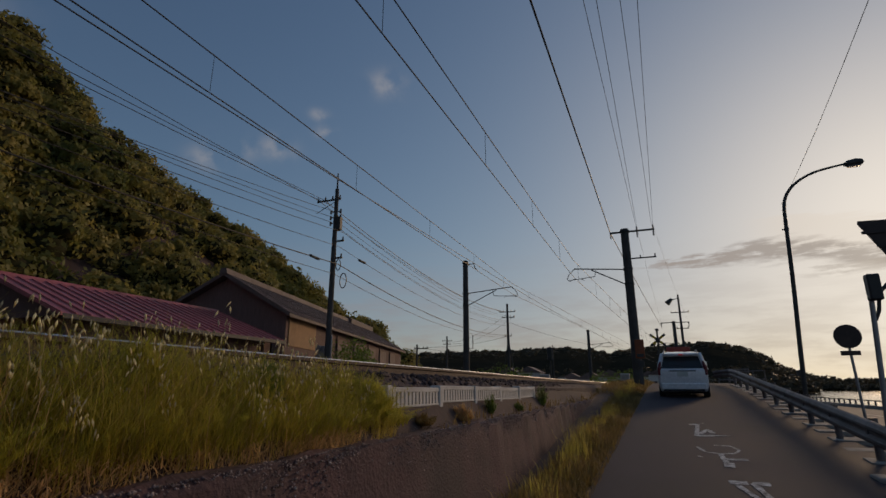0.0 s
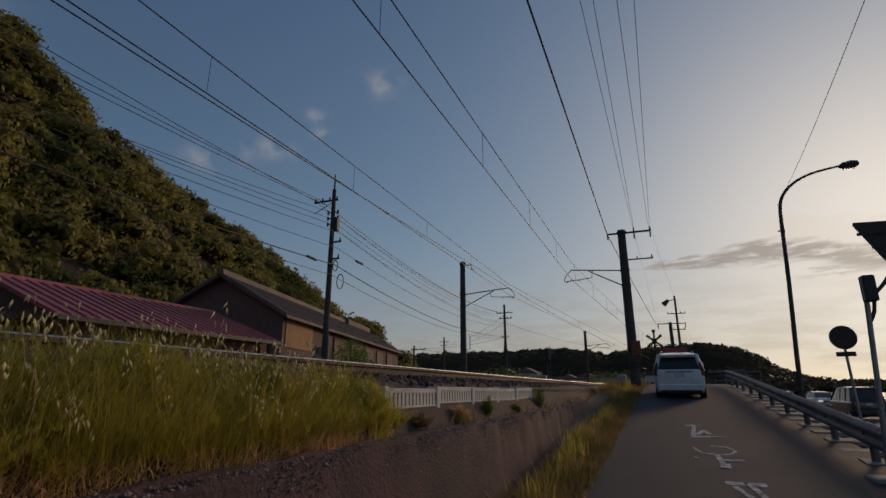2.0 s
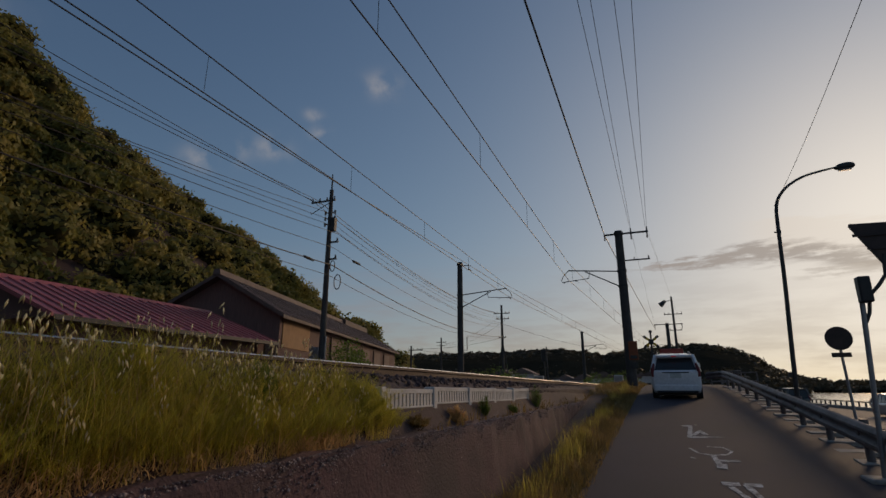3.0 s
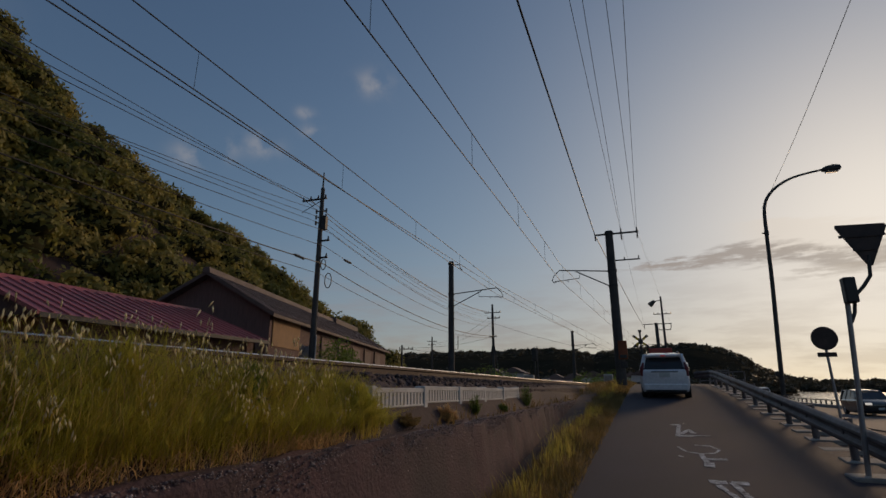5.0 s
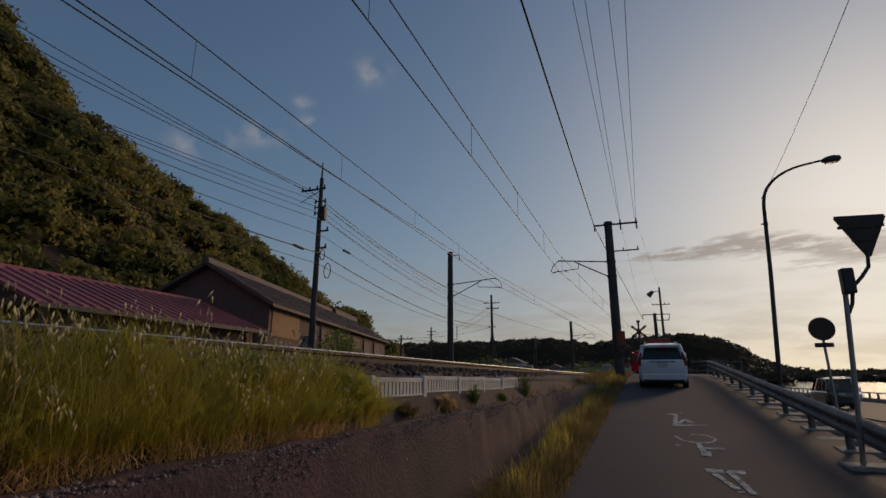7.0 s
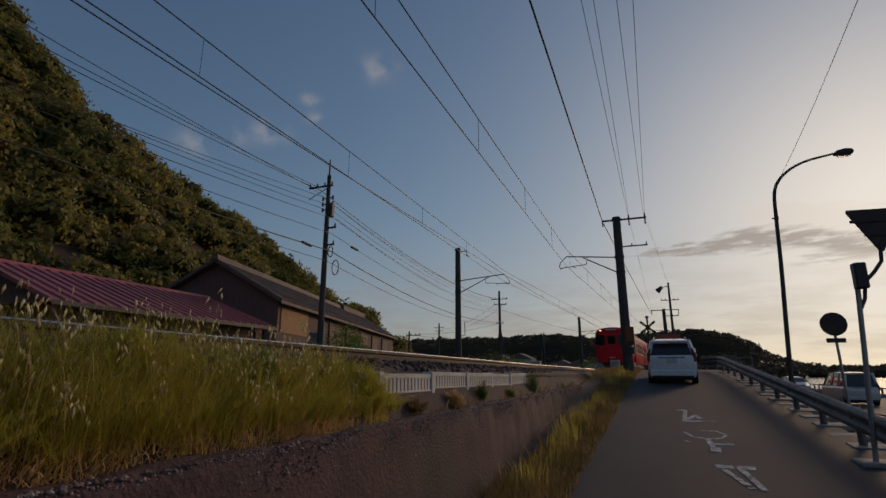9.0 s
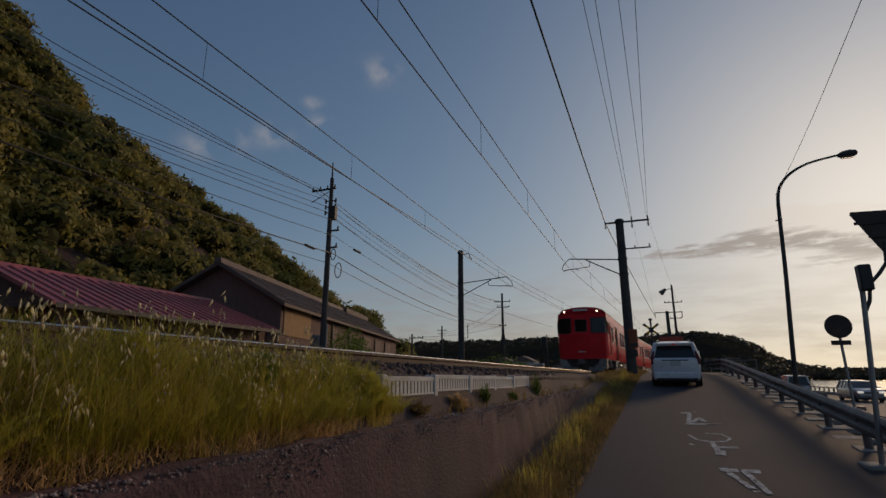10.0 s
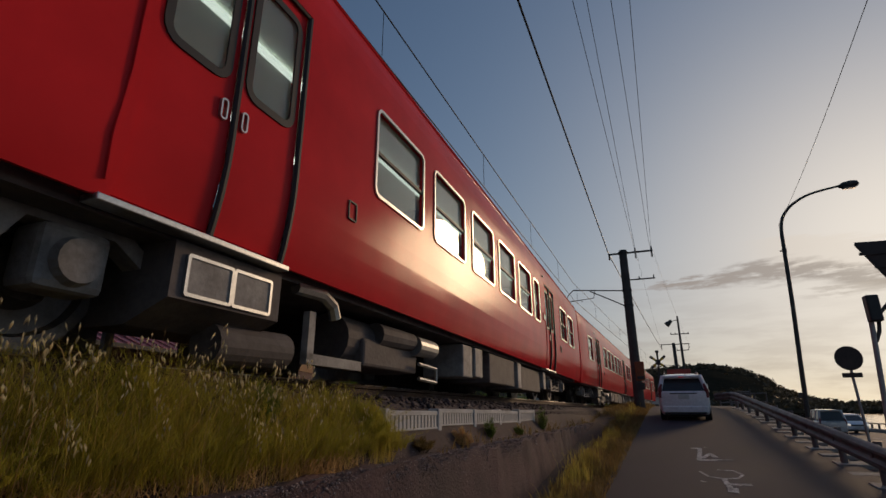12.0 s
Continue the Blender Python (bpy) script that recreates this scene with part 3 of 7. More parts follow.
def build_wall():
    """The old retaining wall between the ramp and the track bench."""
    rng = random.Random(5)
    bm = B()
    prof = [(-2.28, 0.0), (-1.74, 0.0), (-1.93, 1.30), (-1.95, 1.345), (-2.02, 1.36), (-2.28, 1.36)]
    ys = [-8 + 0.35 * k for k in range(94)]
    rings = []
    for y in ys:
        ring = []
        for k, (x, z) in enumerate(prof):
            zz = (ramp_z(y) - 0.25) if k < 2 else z
            xx = x
            if k == 1:
                xx = lerp(-1.95, -1.74, (1.36 - zz) / 1.3)
            j = 0.018 if k in (2, 3, 4) else 0.006
            ring.append(bm.verts.new((xx + rng.uniform(-j, j), y, min(zz, 1.36) + rng.uniform(-j, j))))
        rings.append(ring)
    n = len(prof)
    for a, b in zip(rings, rings[1:]):
        for k in range(n):
            bm.faces.new((a[k], a[(k + 1) % n], b[(k + 1) % n], b[k]))
    tagged(part("retaining_wall", bm, "wall_concrete"), "weathered brown concrete retaining wall with crumbling top edge", "wall", kind="structure")


def build_panels():
    """Low precast panels that hold the ballast, with upright ribs, between short posts."""
    n = 5
    root = thing("ballast_fence", (-2.27, 0, 1.5), "low pale concrete panel fence holding back the ballast", "fence")
    bm = B()
    # panel back in darkened concrete: its colour holds the shade behind the ribs
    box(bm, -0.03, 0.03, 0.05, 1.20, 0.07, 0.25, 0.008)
    pan = part("panel", bm, "rib_gap_shade", root)
    bm = B()
    box(bm, -0.045, 0.06, 0.03, 1.22, 0.215, 0.262, 0.008)
    box(bm, -0.045, 0.06, 0.03, 1.22, 0.075, 0.097, 0.006)
    cap = part("top_rail", bm, "panel_concrete", root)
    bm = B()
    box(bm, 0.028, 0.055, -0.027, 0.027, 0.09, 0.217)
    rib = bm
    bm2 = B()
    box(bm2, -0.06, 0.07, -0.05, 0.05, -0.15, 0.27, 0.012)
    post = part("post", bm2, "panel_concrete", root)
    me_r = bpy.data.meshes.new("rib")
    rib.to_mesh(me_r)
    rib.free()
    me_r.materials.append(M["panel_concrete"])
    rng = random.Random(8)
    for k in range(n):
        y = 4.25 + 1.25 * k
        tilt = rng.uniform(-1.5, 1.5)
        m = pose(rng.uniform(-0.01, 0.01), y, rng.uniform(-0.012, 0.008), 0.3 * tilt, tilt, rng.uniform(-0.8, 0.8))
        if k == 0:
            pan.matrix_basis = cap.matrix_basis = m
            post.matrix_basis = pose(0, y, 0)
        else:
            piece("panel", pan.data, root, m)
            piece("top_rail", cap.data, root, m)
            piece("post", post.data, root, pose(0, y, 0, 0, rng.uniform(-2, 2)))
        for j in range(13):
            piece("rib", me_r, root, m @ pose(0, 0.105 + 0.0867 * j, 0))
    piece("post", post.data, root, pose(0, 4.25 + 1.25 * n, 0))


def swept(profile):
    """Sweep a profile along the line of the tracks."""
    bm = B()
    rings = [[bm.verts.new((u + bend(y), y, v)) for u, v in profile] for y in (-40, 0, 12, 16, 20, 24, 28, 32, 36, 50, 58, 66, 74, 82, 90, 105, 120)]
    n = len(profile)
    for p, q in zip(rings, rings[1:]):
        for k in range(n):
            bm.faces.new((p[k], p[(k + 1) % n], q[(k + 1) % n], q[k]))
    bm.faces.new(rings[0][::-1])
    bm.faces.new(rings[-1])
    return bm


def build_tracks():
    # sleepers and rails, each track a thing
    bm = B()
    extrude(bm, [(-0.14, 0.0), (0.14, 0.0), (0.10, 0.17), (-0.10, 0.17)], -1.0, 1.0, "x")
    sl = bpy.data.meshes.new("sleeper")
    bmesh.ops.recalc_face_normals(bm, faces=bm.faces)
    bm.to_mesh(sl)
    bm.free()
    sl.materials.append(M["sleeper"])
    for cx, far in ((TRACKS[0], False), (TRACKS[1], True)):
        root = thing("railway_track", (cx, 0, RAIL_Z - 0.16), "straight narrow-gauge railway track on concrete sleepers", "railway track", "railway tracks", "structure")
        for side in (-1, 1):
            x = side * 0.5675
            bm = swept([(x - 0.063, 0.0), (x + 0.063, 0.0), (x + 0.055, 0.018), (x + 0.010, 0.03), (x + 0.010, 0.112), (x + 0.032, 0.122), (x + 0.032, 0.150),
                        (x - 0.032, 0.150), (x - 0.032, 0.122), (x - 0.010, 0.112), (x - 0.010, 0.03), (x - 0.055, 0.018)])
            rail = part("rail", bm, "rail_rust", root, "rusty brown steel rail")
            bm = swept([(x - 0.030, 0.1505), (x + 0.030, 0.1505), (x + 0.024, 0.160), (x - 0.024, 0.160)])
            part("rail_head", bm, "rail_head", rail, "polished running surface")
        for k in range(-8, 100):
            piece("sleeper", sl, root, pose(bend(0.62 * k), 0.62 * k, -0.171))
    # ballast stones, nearest stretch as loose geometry
    rng = np.random.default_rng(4)
    n = 26000
    y = rng.random(n) ** 1.5 * 40 - 2
    x = rng.uniform(-9.2, -2.34, n)
    zz = np.where(x > -2.45, 1.78, 1.845)
    sh = rng.random(n) < 0.35
    x = np.where(sh, rng.uniform(-2.62, -2.30, n), x)
    zz = np.where(sh, np.interp(x, [-2.62, -2.46, -2.30], [1.86, 1.84, 1.66]), zz)
    bad = (np.abs(x - TRACKS[0]) < 1.0) | (np.abs(x - TRACKS[1]) < 1.0)
    zz = zz + rng.uniform(-0.02, 0.02, n) + np.where(bad, -0.0, 0.015)
    r = rng.uniform(0.025, 0.05, n)
    octa = np.array([(1, 0, 0), (0, 1, 0), (-1, 0, 0), (0, -1, 0), (0, 0, 0.8), (0, 0, -0.8)], dtype=float)
    tri = np.array([(0, 1, 4), (1, 2, 4), (2, 3, 4), (3, 0, 4), (1, 0, 5), (2, 1, 5), (3, 2, 5), (0, 3, 5)])
    ang = rng.uniform(0, 6.28, n)
    jit = rng.uniform(0.6, 1.3, (n, 6, 3))
    v = octa[None] * jit * r[:, None, None]
    c, s = np.cos(ang)[:, None], np.sin(ang)[:, None]
    v = np.stack([v[..., 0] * c - v[..., 1] * s + x[:, None], v[..., 0] * s + v[..., 1] * c + y[:, None], v[..., 2] + zz[:, None]], -1)
    f = tri[None] + (np.arange(n) * 6)[:, None, None]
    tagged(quads("ballast", v, f.reshape(-1, 3), "ballast", 3), "dark brown crushed stone ballast round the tracks", "ballast", kind="stuff")
    bm = swept([(-9.9, 1.55), (-9.35, 1.852), (-2.45, 1.852), (-2.31, 1.74), (-2.31, 1.55)])
    tagged(part("track_bed", bm, "ballast"), "dark brown ballast bed of the two tracks", "track bed", kind="structure")


build_ground()
build_roads()
build_marking()
build_wall()
build_panels()
build_tracks()

# ---- leaves, grass ----


def leaves(centers, radii, per, size, rng, squash=0.8, top_only=True):
    """Arrays for leaf cards on the skins of many crowns."""
    n = len(centers)
    c = np.repeat(np.asarray(centers, float), per, 0)
    r = np.repeat(np.asarray(radii, float), per)
    d = rng.normal(size=(n * per, 3))
    if top_only:
        d[:, 2] = np.abs(d[:, 2]) - 0.35
    d /= np.linalg.norm(d, axis=1)[:, None]
    lump = 1 + 0.18 * np.sin(d[:, 0] * 5 + c[:, 0]) * np.sin(d[:, 1] * 6 + c[:, 1]) + 0.14 * np.sin(d[:, 2] * 9 + c[:, 1])
    p = c + d * (r * lump * rng.uniform(0.72, 1.06, n * per))[:, None] * np.array([1, 1, squash])
    nrm = d + rng.normal(scale=0.55, size=d.shape)
    nrm /= np.linalg.norm(nrm, axis=1)[:, None]
    a = np.cross(nrm, rng.normal(size=d.shape))
    a /= np.linalg.norm(a, axis=1)[:, None]
    b = np.cross(nrm, a)
    s = (size * rng.uniform(0.6, 1.35, n * per))[:, None]
    v = np.stack([p - a * s, p - b * s * 0.55, p + a * s, p + b * s * 0.55], 1)
    f = np.arange(n * per * 4).reshape(-1, 4)
    return v, f


def blades(x, y, z, h, w, lean, rng, a=None):
    """Grass blades: bent strips of two quads and a tip."""
    n = len(x)
    a = rng.uniform(0, 2 * np.pi, n) if a is None else a
    dx, dy = np.cos(a), np.sin(a)
    px, py = -dy, dx
    base = np.stack([x, y, z], -1)
    side = np.stack([px, py, np.zeros(n)], -1) * w[:, None]
    out = np.stack([dx, dy, np.zeros(n)], -1)
    up = np.array([0, 0, 1.0])
    p1 = base + up * (h * 0.5)[:, None] + out * (h * lean * 0.18)[:, None]
    p2 = base + up * (h * 0.85)[:, None] + out * (h * lean * 0.55)[:, None]
    p3 = base + up * (h * 1.0)[:, None] + out * (h * lean * 0.95)[:, None]
    v = np.stack([base - side, base + side, p1 + side * 0.8, p1 - side * 0.8, p2 + side * 0.45, p2 - side * 0.45, p3 + side * 0.06, p3 - side * 0.06], 1)
    q = np.array([(0, 1, 2, 3), (3, 2, 4, 5), (5, 4, 6, 7)])
    f = (q[None] + (np.arange(n) * 8)[:, None, None]).reshape(-1, 4)
    return v, f, p3


def build_hill():
    rng = np.random.default_rng(11)
    centers, radii = [], []

    def crown(x, y, r, lift):
        """A broad tree crown made of several lobes round its middle."""
        z = hill_z(x, y)
        centers.append((x, y, z + lift))
        radii.append(r)
        for _ in range(5):
            a, e = rng.uniform(0, 6.28), rng.uniform(-0.2, 0.9)
            q = r * rng.uniform(0.42, 0.62)
            centers.append((x + r * 0.8 * math.cos(a) * math.cos(e), y + r * 0.8 * math.sin(a) * math.cos(e), z + lift + r * 0.75 * math.sin(e)))
            radii.append(q)

    for _ in range(500):
        x = -32.5 - 37 * rng.random() ** 0.9
        y = rng.uniform(-12, 79)
        r = rng.uniform(1.5, 2.9)
        crown(x, y, r, r * 0.35 - 0.9)
    # low growth that closes the gaps
    for _ in range(700):
        x = -31 - 38 * rng.random() ** 0.9
        y = rng.uniform(-12, 80)
        centers.append((x, y, hill_z(x, y) - 0.3))
        radii.append(rng.uniform(1.2, 2.0))
    # scrub along the foot of the slope
    for _ in range(260):
        x, y = rng.uniform(-36, -29.5), rng.uniform(-5, 70)
        r = rng.uniform(1.2, 2.1)
        centers.append((x, y, hill_z(x, y) + r * 0.35))
        radii.append(r)
    v, f = leaves(centers, radii, 170, 0.23, rng, squash=0.9)
    ob = quads("wooded_hill", v, f, "hill_leaf")
    tagged(ob, "steep hillside covered in dense green broadleaf trees", "woods", kind="stuff")
    # dark balls inside the crowns: the shade between leaves is put in their colour
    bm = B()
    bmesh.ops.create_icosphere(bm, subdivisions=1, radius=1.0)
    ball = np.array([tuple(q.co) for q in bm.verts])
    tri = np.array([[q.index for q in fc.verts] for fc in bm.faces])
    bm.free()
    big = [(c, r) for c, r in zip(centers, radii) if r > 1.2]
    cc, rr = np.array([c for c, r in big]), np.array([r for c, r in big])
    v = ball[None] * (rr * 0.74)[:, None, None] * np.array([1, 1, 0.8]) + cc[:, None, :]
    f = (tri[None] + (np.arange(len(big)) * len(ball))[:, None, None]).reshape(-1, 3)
    tagged(quads("wooded_hill_inner", v, f, "crown_shade", 3), "dark balls inside the hillside tree crowns, coloured as their inner shade", "woods", kind="stuff")


def far_ridge(name, pts, dist, depth, seed, leaf, per, label):
    """A distant wooded ridge: (azimuth degrees, height) along an arc, with tree crowns on its skyline."""
    rng = np.random.default_rng(seed)
    vs, fs, cs, rs = [], [], [], []
    azs = np.linspace(pts[0][0], pts[-1][0], 140)
    hs = np.interp(azs, [p[0] for p in pts], [p[1] for p in pts])
    for k, (a, h) in enumerate(zip(azs, hs)):
        s, c = math.sin(radians(a)), math.cos(radians(a))
        for d, z in ((dist - depth, -1.0), (dist - depth * 0.5, h * 0.6), (dist, h), (dist + depth, -1.0)):
            vs.append((s * d, c * d, z + 1.75))
    for k in range(len(azs) - 1):
        for j in range(3):
            fs.append((k * 4 + j, k * 4 + j + 1, k * 4 + j + 5, k * 4 + j + 4))
    ob = part(name, (vs, fs), "far_soil")
    tagged(ob, label, "hill", kind="structure")
    for _ in range(per):
        a = rng.uniform(pts[0][0], pts[-1][0])
        u = rng.random() ** 0.6
        h = np.interp(a, [p[0] for p in pts], [p[1] for p in pts])
        d = dist - depth * (1 - u)
        r = rng.uniform(0.005, 0.012) * dist
        cs.append((math.sin(radians(a)) * d, math.cos(radians(a)) * d, 1.75 + h * (u if u > 0.5 else 0.6 * u / 0.5 * 0.83) - r * 0.45))
        rs.append(r)
    v, f = leaves(cs, rs, 75, 0.0034 * dist, rng)
    tagged(quads(name + "_trees", v, f, leaf), "dark trees on a distant ridge", "woods", kind="stuff")


def build_far():
    far_ridge("distant_hill", [(-40, 15), (-27, 24), (-18.3, 26.5), (-13, 27), (-8, 29), (-5, 26), (-3.9, 24), (-1, 28), (2.5, 28.5), (5.6, 30.5), (8, 26), (9.6, 21.5), (11.8, 10.5), (13.5, 7)], 400, 120, 21, "far_leaf", 1300,
              "low wooded hill closing the valley behind the railway")
    far_ridge("headland", [(11, 6), (13, 9), (14.5, 9.2), (15.3, 6), (17, 6.2), (19, 6.5), (24, 7.5), (32, 9), (45, 12), (70, 10)], 620, 60, 22, "far_leaf", 800,
              "low dark headland across the water")


build_hill()
build_far()


def bench_z(x):
    """Height of the earth on the bench, rising from the wall's edge to the ballast."""
    return np.interp(x, [-2.30, -2.05], [1.60, 1.34])


def growth_top(y):
    """How high the growth stands along the bench: uneven, with two hummocks."""
    return np.interp(y, [0.6, 1.2, 1.75, 1.95, 2.3, 2.9, 3.3, 3.75, 4.1, 4.5], [0.45, 0.42, 0.47, 0.46, 0.41, 0.36, 0.36, 0.38, 0.28, 0.08]) + 0.03 * np.sin(y * 13.0) + 0.02 * np.sin(y * 31.0)


def rise(x):
    """Plants at the edge stay low, those against the ballast grow tall."""
    return np.interp(-x, [2.03, 2.14, 2.30, 2.5], [0.42, 0.75, 1.0, 1.0])


def build_grass():
    rng = np.random.default_rng(31)
    # tall weeds in tufts on the bench above the retaining wall: stems fan out of each tuft
    tufts = 420
    ty = 0.55 + 3.6 * rng.random(tufts)
    tx = -2.07 - 0.40 * rng.random(tufts) ** 1.1
    th = growth_top(ty) * rng.uniform(0.62, 1.12, tufts) * rise(tx)
    per = 30
    k = np.repeat(np.arange(tufts), per)
    n = len(k)
    a = rng.uniform(0, 2 * np.pi, n)
    d = 0.05 * np.sqrt(rng.random(n))
    x, y = tx[k] + d * np.cos(a), ty[k] + d * np.sin(a)
    z = bench_z(x)
    h = th[k] * rng.uniform(0.35, 1.05, n) - (z - 1.55) * 0.6
    v, f, tip = blades(x, y, z - 0.02, h, rng.uniform(0.0006, 0.0016, n), rng.uniform(0.15, 1.2, n) * rng.uniform(0.5, 1.9, tufts)[k], rng, a + rng.normal(scale=0.5, size=n))
    tagged(quads("tall_grass", v, f, "grass_tall"), "tall green wild grass on the bench above the wall", "grass", kind="stuff")
    # feathery plumes: thin stems set all round with hair-fine leaves
    stems = 2300
    sy = 0.6 + 3.75 * rng.random(stems)
    sx = -2.04 - 0.42 * rng.random(stems)
    sh = growth_top(sy) * rng.uniform(0.6, 1.08, stems) * rise(sx)
    m = 60
    k = np.repeat(np.arange(stems), m)
    u = rng.uniform(0.02, 1.0, len(k))
    lean = rng.normal(scale=0.12, size=(stems, 2))
    bx = sx[k] + lean[k, 0] * u ** 2
    by = sy[k] + lean[k, 1] * u ** 2
    bz = bench_z(sx[k]) + sh[k] * u - (bench_z(sx[k]) - 1.50) * 0.5
    v, f, _ = blades(bx, by, bz, rng.uniform(0.02, 0.065, len(k)) * (1.15 - 0.6 * u), rng.uniform(0.0006, 0.0013, len(k)), rng.uniform(0.8, 2.4, len(k)), rng)
    tagged(quads("feathery_weeds", v, f, "weed_green"), "feathery dark green weeds among the tall grass", "weeds", kind="stuff")
    # dry stems at the foot of it, thickest before the end of the growth
    n = 2200
    y = np.concatenate([rng.uniform(0.8, 3.4, n // 2), rng.normal(3.05, 0.28, n - n // 2)])
    x = -2.03 - rng.random(n) * 0.14
    v, f, _ = blades(x, y, bench_z(x) - 0.01, rng.uniform(0.03, 0.20, n), rng.uniform(0.0010, 0.0024, n), rng.uniform(0.4, 2.4, n), rng)
    tagged(quads("dry_grass", v, f, "grass_dry"), "dry straw-coloured stems at the wall edge", "grass", kind="stuff")
    # broad withered leaves sprawling over the edge
    n = 1300
    c = rng.integers(0, 11, n)
    y = np.array([1.12, 1.25, 1.36, 1.45, 1.62, 1.85, 2.05, 2.35, 2.75, 2.95, 3.15])[c] + rng.normal(scale=0.06, size=n)
    x = -2.02 - rng.random(n) * 0.10
    v, f, _ = blades(x, y, bench_z(x) + rng.uniform(0, 0.10, n), rng.uniform(0.015, 0.07, n), rng.uniform(0.0015, 0.0038, n), rng.uniform(1.0, 4.0, n), rng)
    tagged(quads("withered_leaves", v, f, "grass_dry"), "pale withered leaves sprawling over the wall edge", "grass", kind="stuff")
    # straw blades mixed into the tall growth
    n = 1500
    y = rng.uniform(0.7, 3.9, n)
    x = -2.06 - rng.random(n) * 0.40
    h = growth_top(y) * rng.uniform(0.35, 1.12, n)
    v, f, _ = blades(x, y, bench_z(x), h, rng.uniform(0.0010, 0.0022, n), rng.uniform(0.1, 1.2, n), rng)
    tagged(quads("dry_blades", v, f, "grass_dry"), "straw-coloured blades among the tall wild grass", "grass", kind="stuff")
    # seed heads: long pale spikelets hanging in small bunches from thin stalks
    n = 150
    clump = rng.uniform(0.9, 3.7, 24)
    y = np.clip(clump[rng.integers(0, 24, n)] + rng.normal(scale=0.05, size=n), 0.7, 3.9)
    x = -2.02 - rng.random(n) ** 1.5 * 0.32
    h = np.where(rng.random(n) < 0.45, growth_top(y) * rng.uniform(1.0, 1.32, n), growth_top(y) * rng.uniform(0.3, 1.0, n))
    v, f, tip = blades(x, y, np.full(n, 1.45), h, np.full(n, 0.0011), rng.uniform(0.15, 0.5, n), rng)
    tagged(quads("grass_stalks", v, f, "grass_tall"), "thin stalks of the wild grass", "grass", kind="stuff")
    k = 6
    t = np.repeat(tip, k, 0) + rng.normal(scale=(0.018, 0.018, 0.032), size=(n * k, 3))
    length = rng.uniform(0.012, 0.022, n * k)
    wide = rng.uniform(0.0035, 0.0060, n * k)
    az = rng.uniform(0, 3.14, n * k)
    tilt = rng.normal(scale=0.25, size=(n * k, 2)) * length[:, None]
    down = np.stack([tilt[:, 0], tilt[:, 1], -length], -1)
    out = np.stack([np.cos(az) * wide, np.sin(az) * wide, np.zeros(n * k)], -1)
    out2 = np.stack([-np.sin(az) * wide, np.cos(az) * wide, np.zeros(n * k)], -1)
    spike = np.stack([t - down, t + out - down * 0.25, t + out2 - down * 0.25, t - out - down * 0.25, t - out2 - down * 0.25, t + down], 1)
    tri = np.array([(0, 1, 2), (0, 2, 3), (0, 3, 4), (0, 4, 1), (5, 2, 1), (5, 3, 2), (5, 4, 3), (5, 1, 4)])
    f = (tri[None] + (np.arange(n * k) * 6)[:, None, None]).reshape(-1, 3)
    tagged(quads("seed_heads", spike, f, "seed", 3), "pale drooping seed heads of the wild grass", "grass", kind="stuff")
    # verge between the wall and the ramp
    n = 26000
    y = 2.0 + rng.random(n) ** 1.4 * 32
    w = rng.random(n)
    xl = np.array([ramp_l(v) for v in y])
    x = xl + 0.10 - w ** 0.8 * np.interp(y, [2, 8, 14, 22, 34], [0.75, 0.75, 0.75, 1.0, 1.3])
    z = np.array([ramp_z(v) for v in y]) - 0.03
    lump = 0.6 + 0.4 * np.sin(y * 1.9 + 0.5) * np.sin(y * 0.7 + 1)
    h = (0.10 + 0.24 * lump * (0.35 + 0.65 * np.minimum(w * 2.2, 1))) * rng.uniform(0.5, 1.15, n)
    v, f, _ = blades(x, y, z, h, rng.uniform(0.002, 0.005, n) * (1 + y / 14), rng.uniform(0.2, 1.0, n), rng)
    tagged(quads("verge_grass", v, f, "grass_verge"), "yellowing roadside grass between wall and asphalt", "grass", kind="stuff")
    # taller weeds standing out of the verge
    n = 1500
    c = rng.integers(0, 14, n)
    cy = np.array([6.3, 7.4, 8.2, 9.0, 9.6, 10.2, 11.0, 12.0, 13.2, 14.5, 16.0, 18.0, 20.5, 23.0])[c]
    y = cy + rng.normal(scale=0.16, size=n)
    x = np.array([ramp_l(v) for v in y]) - 0.42 + rng.normal(scale=0.10, size=n)
    z = np.array([ramp_z(v) for v in y]) - 0.03
    h = rng.uniform(0.25, 0.62, n) * (0.7 + 0.3 * np.sin(cy * 5))
    v, f, _ = blades(x, y, z, h, rng.uniform(0.002, 0.005, n), rng.uniform(0.1, 0.7, n), rng)
    tagged(quads("verge_weeds", v, f, "grass_tall"), "taller green weeds in the roadside verge", "grass", kind="stuff")
    # rough grass along the bench and the far trackside
    n = 9000
    y = 5.0 + rng.random(n) ** 1.2 * 40
    x = rng.uniform(-2.25, -0.6, n) * np.interp(y, [5, 20, 45], [1, 1, 1])
    ok = (x < -1.97) | (y > 21)
    x, y = x[ok], y[ok]
    n = len(x)
    z = np.array([max(ramp_z(v), 1.34) for v in y])
    dens = 0.5 + 0.5 * np.sin(y * 2.3)
    h = (0.05 + 0.16 * dens) * rng.uniform(0.4, 1.2, n)
    v, f, _ = blades(x, y, z, h, rng.uniform(0.003, 0.007, n) * (1 + y / 25), rng.uniform(0.2, 0.9, n), rng)
    tagged(quads("trackside_grass", v, f, "grass_verge"), "sparse dry grass beside the track", "grass", kind="stuff")


build_grass()


